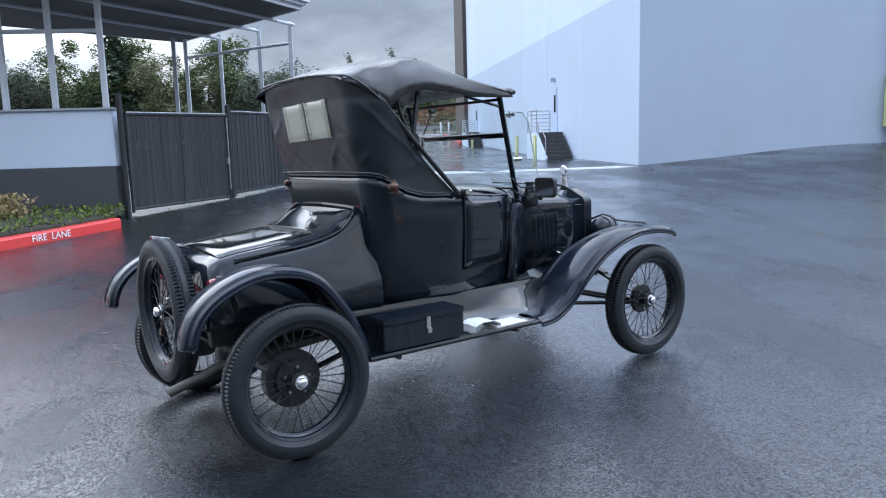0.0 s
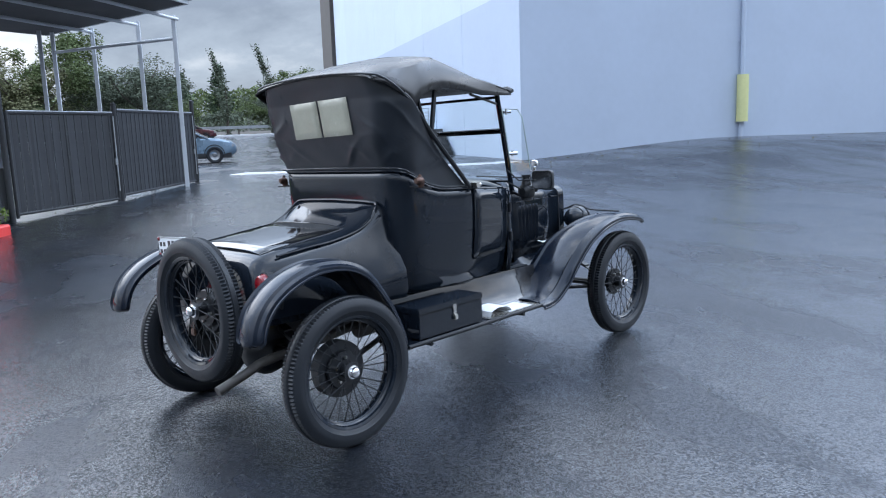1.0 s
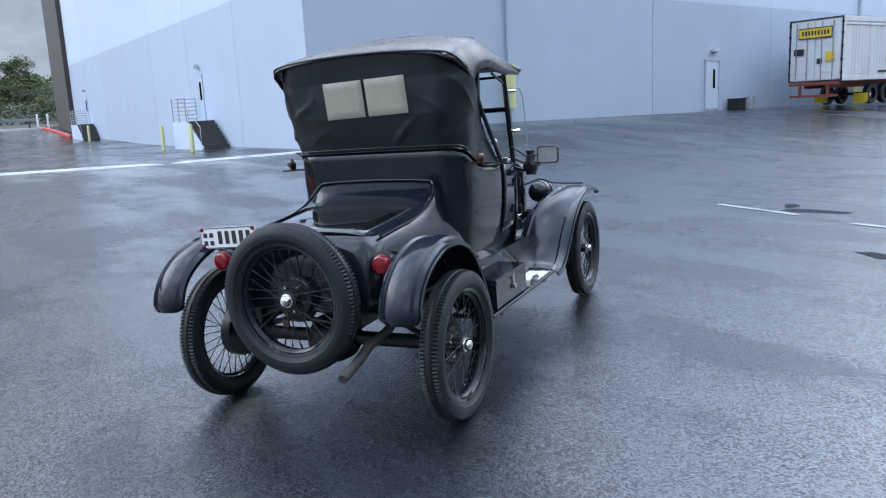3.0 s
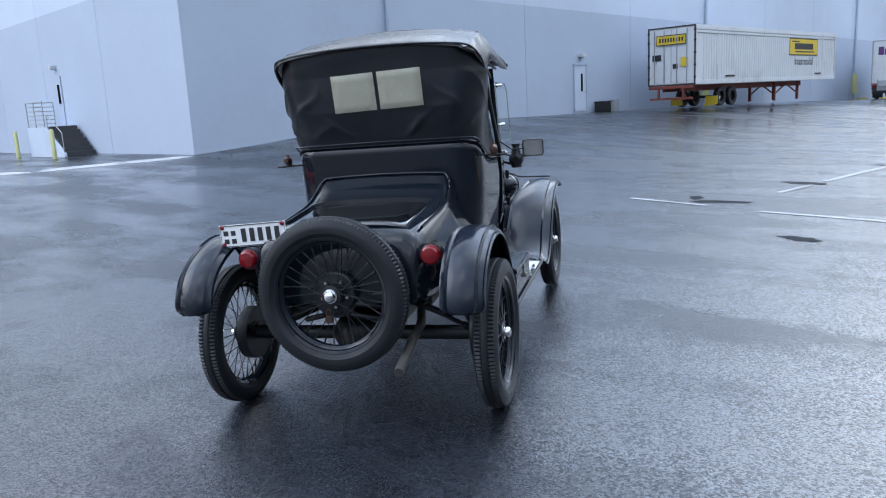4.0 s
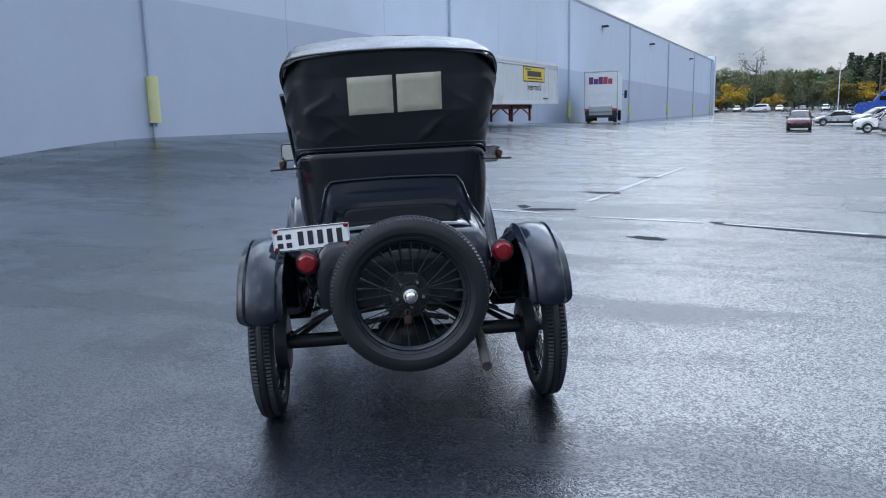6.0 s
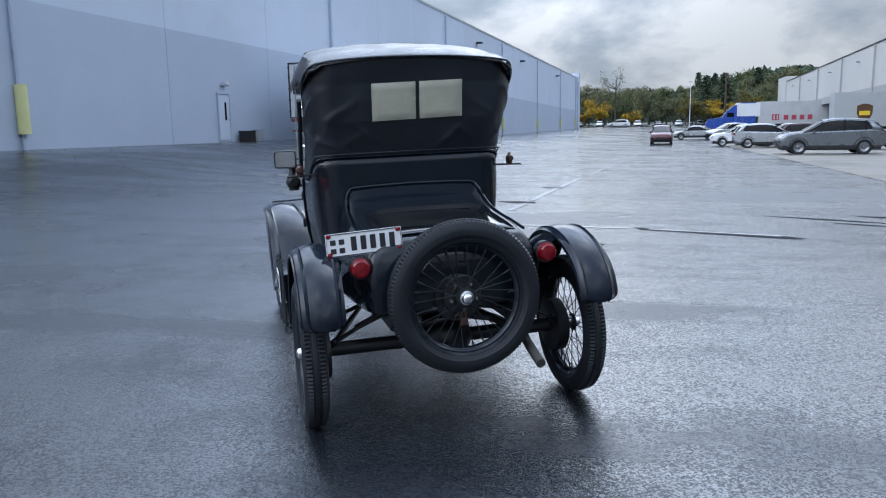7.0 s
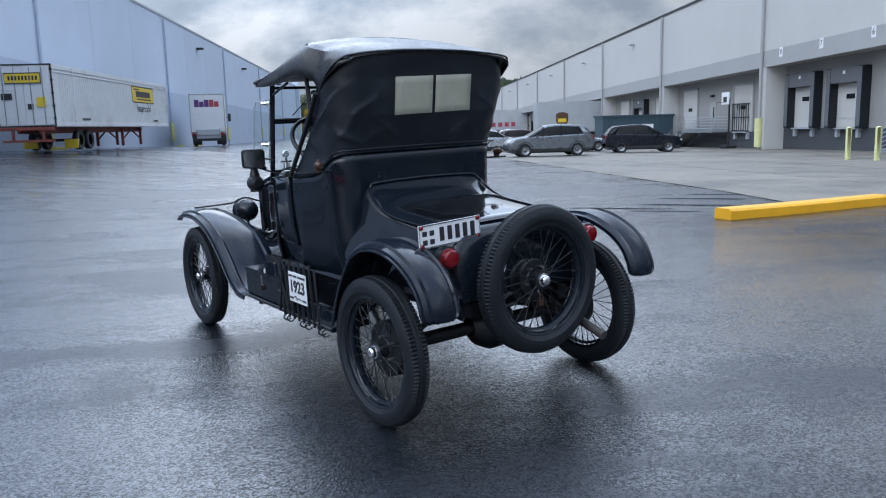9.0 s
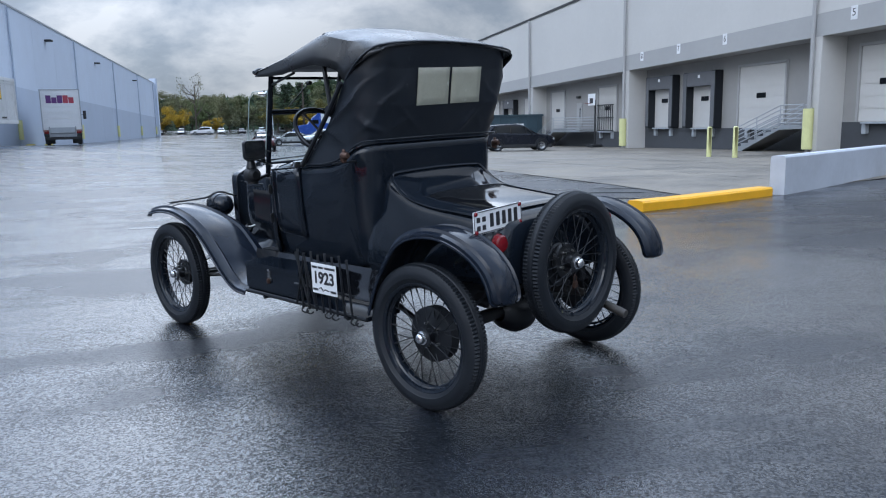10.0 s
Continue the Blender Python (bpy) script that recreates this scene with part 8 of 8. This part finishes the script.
def build_trees():
    rng = random.Random(9)
    base = {k: tree(k, 10 + i) for i, k in enumerate(("conifer", "broad", "olive", "grey", "yellow", "ochre", "red", "bare", "poplar"))}
    used = set()

    def put(kind, x, y, h, wide_=1.0, z=None, turn=None):
        s = h / 10.0
        m = pose(x, y, (G(x, y) if z is None else z) - 0.1, 0, 0, rng.uniform(0, 360) if turn is None else turn) @ Matrix.Diagonal((s * wide_, s * wide_, s, 1))
        if kind in used:
            copy_thing(base[kind], m)
        else:
            base[kind].matrix_world = m
            used.add(kind)

    # east: beyond the far lot
    for k in range(46):
        y = 60 - 150 * k / 45 + rng.uniform(-2, 2)
        put(rng.choice(("conifer", "conifer", "conifer", "broad", "olive")), 300 + rng.uniform(0, 30), y, rng.uniform(11.0, 14.0) * (1.35 if y < -4 else 1.0), rng.uniform(0.9, 1.4), -1)
    for k in range(30):
        y = 58 - 130 * k / 29 + rng.uniform(-2, 2)
        put(rng.choice(("ochre", "olive", "broad", "grey", "broad")), 250 + rng.uniform(0, 25), y, rng.uniform(7.5, 11.5), rng.uniform(1.0, 1.4), -1)
    put("yellow", 232, 23.5, 9.0, 1.3, -1); put("yellow", 238, 29.5, 7, 1.2, -1); put("yellow", 240, 14.5, 6, 1.2, -1); put("ochre", 236, 38.0, 8, 1.3, -1)
    put("bare", 228, 18.5, 19, 0.7, -1)
    put("conifer", 215, -6.0, 12.0, 1.5, -1); put("conifer", 219, -11.0, 12.5, 1.6, -1)
    put("yellow", 210, -10.5, 8.5, 1.3, -1); put("ochre", 206, -3.5, 8, 1.2, -1); put("ochre", 212, -15.5, 9, 1.3, -1)
    put("red", 178, -12.6, 4.6, 1.3, -1)
    # north: past the gate and the guard rail
    for k in range(16):
        x = -75 + 90 * k / 15 + rng.uniform(-1.5, 1.5)
        put(rng.choice(("broad", "olive", "grey", "broad", "conifer")), x, 132 + rng.uniform(-8, 14), rng.uniform(9.0, 11.4), rng.uniform(1.1, 1.4), 1.1)
    for k in range(14):
        x = -70 + 80 * k / 13 + rng.uniform(-2, 2)
        put(rng.choice(("olive", "grey", "broad", "grey")), x, 108 + rng.uniform(-6, 6), rng.uniform(4.2, 6.4), rng.uniform(1.3, 1.7), 1.1)
    put("poplar", -1.7, 86, 10.2, 0.9, 0, 180); put("poplar", 3.0, 82, 10.0, 1.1, 0, 180)
    for kind, x, y, h in (("grey", -31, 70, 11.3), ("grey", -35, 72, 12.3), ("broad", -25, 71, 8.2), ("conifer", -22.4, 70, 8.8), ("broad", -19.5, 72, 7.4), ("olive", -17, 70, 6.4), ("broad", -15.2, 73, 8.4), ("grey", -12.0, 72, 8.0), ("grey", -8.8, 70, 10.4), ("grey", -38, 70, 11)):
        put(kind, x, y, h * 1.12, 1.2, 0.5)


build_trees()


def build_far():
    """Wooded hill far to the east, guard rail and low poles."""
    rng = random.Random(3)
    pts = []
    for _ in range(16000):
        y = rng.uniform(-260, 190)
        h = 18.5 + 4 * noise.noise((y * 0.012, 2.0, 0)) + 13 * (1 - sst(-70, 5, y))
        q = rng.random()
        pts.append((Vector((420 + 120 * q + rng.uniform(-6, 6), y, -1 + h * (0.15 + 0.85 * q) + rng.uniform(-2, 2.0))), rng.uniform(0.4, 1.2)))
    tagged(quads("far_woods", pts, 3.4, LEAF["conifer_needles"], rng, 1.5), "dark wooded hillside far behind the lots", "woods", kind="stuff")
    bm = B()
    ys = np.linspace(-300, 220, 40)
    loft(bm, [[(420, y, -3), (470, y, 12), (545, y, 15.5 + 4 * noise.noise((y * 0.012, 2.0, 0)) + 13 * (1 - sst(-70, 5, y))), (700, y, 12)] for y in ys])
    tagged(link("backdrop", bm, LEAF["conifer_needles"]), "dark wooded hill under the far trees", "hill", kind="structure")
    # dense mixed woods and scrub past the northern guard rail
    for name, leaf, n, y0, dy, top, label in (("north_woods", "broad_leaves", 50000, 135, 26, 10.6, "dense green woods beyond the guard rail"), ("north_scrub", "grey_green_leaves", 30000, 100, 16, 4.4, "grey-green scrub along the guard rail")):
        pts = []
        for _ in range(n):
            x = rng.uniform(-110, 32)
            h = top * (0.82 + 0.26 * noise.noise((x * 0.09, 5.0, y0)) + 0.16 * noise.noise((x * 0.4, 1.0, y0)))
            q = rng.random() ** 0.7
            pts.append((Vector((x, y0 + dy * (q - 0.5) + rng.gauss(0, 1.5), 0.9 + h * q + rng.gauss(0, 0.25))), rng.uniform(0.5, 1.2)))
        tagged(quads(name, pts, 0.36 if top > 6 else 0.22, LEAF[leaf], rng, 1.0), label, "woods", kind="stuff")
    bm = B()
    loft(bm, [[(x, 85, 0.9), (x, 92, 1.7), (x, 104, 1.9), (x, 140, 2.4), (x, 170, 5.0)] for x in np.linspace(-130, 45, 36)])
    tagged(link("backdrop", bm, SOIL), "dark earth bank under the northern woods", "bank", kind="structure")
    rail = tagged(new("guard_rail"), "weathered grey guard rail along the far kerb", "guard rail")
    bm = B(); box(bm, -40, 7.2, 83.0, 83.1, 2.0, 2.3, 0.02); part("beam", bm, GALV, rail)
    for k in range(14):
        bm = B(); box(bm, -38 + 3.4 * k, -37.85 + 3.4 * k, 83.1, 83.25, 1.0, 2.3); part("post", bm, BROWN, rail)
    kerb_piece("kerb", [(-40, 79.5), (-10, 79.5), (6.9, 79.1)], 0.25, 0.16, WHITE, "pale concrete kerb at the far edge of the lot", "kerb")
    kerb_piece("kerb", [(6.95, 79.0), (7.3, 73.0), (7.45, 67.5)], 0.25, 0.16, KERB_RED, "red painted kerb along the building", "kerb")
    for x, y in ((6.7, 80.5), (7.5, 80.0)):
        bollard(x, y, 1.3, 0.09, WHITE)
    bm = B(); rod(bm, (183, -1.4, -1), (183, -1.4, 9.5), 0.10, 0.07, 10); box(bm, 182.6, 183.4, -1.9, -0.9, 9.4, 9.6)
    tagged(link("lamp_pole", bm, WHITE_STEEL), "tall white lamp pole in the far lot", "lamp pole")
    bm = B(); rod(bm, (208, -10.6, -1), (208, -10.6, 12.5), 0.28, 0.2, 10); rod(bm, (208, -12, 11.8), (208, -9.2, 11.8), 0.08, seg=6)
    tagged(link("utility_pole", bm, BARK), "dark wooden utility pole before the trees", "utility pole")


build_far()


# ---- things carried on the old roadster ----
def on_car(name, label, category):
    o = new(name)
    o.matrix_world = CAR
    return tagged(o, label, category)


def tool_box(x0, x1, y0, y1, s, label):
    t = on_car("tool_box", label, "tool box")
    bm = B(); box(bm, x0, x1, y0, y1, 0.418, 0.545, 0.004); part("body", bm, PAINT, t)
    bm = B(); box(bm, x0 - 0.004, x1 + 0.004, y0 - 0.004, y1 + 0.004, 0.548, 0.582, 0.006); part("lid", bm, PAINT, t)
    o = max(x0, x1) if s > 0 else min(x0, x1)
    q = (y0 + y1) / 2 + 0.02
    bm = B(); box(bm, o - 0.006, o + 0.006, q - 0.015, q + 0.015, 0.49, 0.565, 0.003); part("hasp", bm, NICKEL, t)
    bm = B(); box(bm, o + s * 0.010 - 0.007, o + s * 0.010 + 0.007, q - 0.014, q + 0.014, 0.475, 0.505, 0.004); part("padlock", bm, COPPER if s < 0 else NICKEL, t)


tool_box(0.56, 0.742, 0.46, 0.965, 1, "black metal tool box strapped to the running board")
tool_box(-0.742, -0.545, 0.97, 1.53, -1, "black metal tool box with brass padlock on the running board")


def build_carried():
    c = on_car("folded_towel", "white folded towel lying on the running board", "towel")
    bm = B()
    loft(bm, [[(x, y, 0.419 + h + 0.004 * noise.noise((x * 30, y * 30, 1))) for y, h in ((1.04, 0.0), (1.05, 0.03), (1.10, 0.045), (1.18, 0.042), (1.225, 0.02), (1.23, 0.0))] for x in np.linspace(0.60, 0.74, 8)])
    part("cloth", bm, WHITE, c)
    bm = B(); box(bm, 0.61, 0.745, 1.20, 1.42, 0.4185, 0.424); part("flat_fold", bm, WHITE, c)
    r = on_car("luggage_rack", "black folding luggage rack with upright bars on the running board", "luggage rack")
    for z in (0.41, 0.52):
        bm = B(); tube(bm, [(-0.765, 0.45, z), (-0.765, 0.98, z)], 0.006, 6); part("rail", bm, BLACK_IRON, r)
    for k in range(8):
        y = 0.475 + 0.062 * k
        top = 0.708 + 0.014 * (k % 2)
        bm = B(); tube(bm, [(-0.772, y - 0.012, 0.39), (-0.772, y + 0.012, top - 0.012), (-0.770, y + 0.016, top), (-0.764, y + 0.018, top - 0.004)], 0.0068, 6); part("bar", bm, BLACK_IRON, r)
    for y0, y1 in ((0.98, 0.87), (0.86, 0.955), (0.80, 0.88)):
        bm = B(); tube(bm, [(-0.778, y0 - 0.03, 0.41), (-0.778, y1 - 0.02, 0.71)], 0.0068, 6); part("brace", bm, BLACK_IRON, r)
    for y in (0.43, 0.47, 0.63, 0.69, 0.86, 0.905):
        bm = B(); tube(bm, smooth_path([(-0.75, y, 0.398), (-0.774, y, 0.388), (-0.777, y, 0.372), (-0.762, y - 0.01, 0.36), (-0.745, y - 0.02, 0.37)], 3), 0.0048, 6); part("clamp_hook", bm, BLACK_IRON, r)
    s = on_car("year_sign", "square white sign with black year number tied to the rack", "sign")
    m = pose(-0.788, 0.668, 0.586, 0, 0, 0)
    bm = B(); box(bm, -0.002, 0.002, -0.108, 0.108, -0.084, 0.084, 0.0015, m); part("board", bm, WHITE, s)
    lm = Matrix(((0, 0, -1, -0.791), (-1, 0, 0, 0.668), (0, 1, 0, 0.588), (0, 0, 0, 1)))
    words("1923", 0.092, lm, INK, s, 0.0015, 0.0022)
    for z, y0, y1 in ((0.062, 0.055, 0.1), (0.062, 0.0, 0.045), (0.062, -0.1, -0.012), (-0.062, 0.055, 0.1), (-0.062, -0.1, -0.055)):
        bm = B(); box(bm, -0.0035, -0.002, y0, y1, z - 0.006, z + 0.006, 0, m); part("small_bar", bm, INK, s)
    bm = B(); tube(bm, smooth_path([(-0.0035, 0.045, -0.055), (-0.0035, 0.025, -0.048), (-0.0035, 0.01, -0.066), (-0.0035, -0.01, -0.055), (-0.0035, -0.04, -0.062)], 3), 0.003, 5)
    bmesh.ops.transform(bm, matrix=m, verts=bm.verts[:])
    part("scroll_mark", bm, INK, s)


build_carried()


# ---- fallen leaves along the foot of the warehouse ----
def build_litter():
    rng = random.Random(21)
    pts = []
    for _ in range(170):
        x = 8 + 34 * rng.random() ** 1.4
        y = 24.3 - abs(rng.gauss(0, 1.6))
        pts.append((Vector((x, y, G(x, y) + 0.012)), rng.uniform(0.5, 1.4)))
    for _ in range(36):
        x, y = rng.uniform(-9, 14), rng.uniform(2, 22)
        pts.append((Vector((x, y, G(x, y) + 0.012)), rng.uniform(0.4, 0.9)))
    tagged(quads("fallen_leaves", pts, 0.03, LEAF["ochre_leaves"], rng, 0.1), "scattered wet brown leaves on the asphalt by the wall", "leaves", kind="stuff")


build_litter()
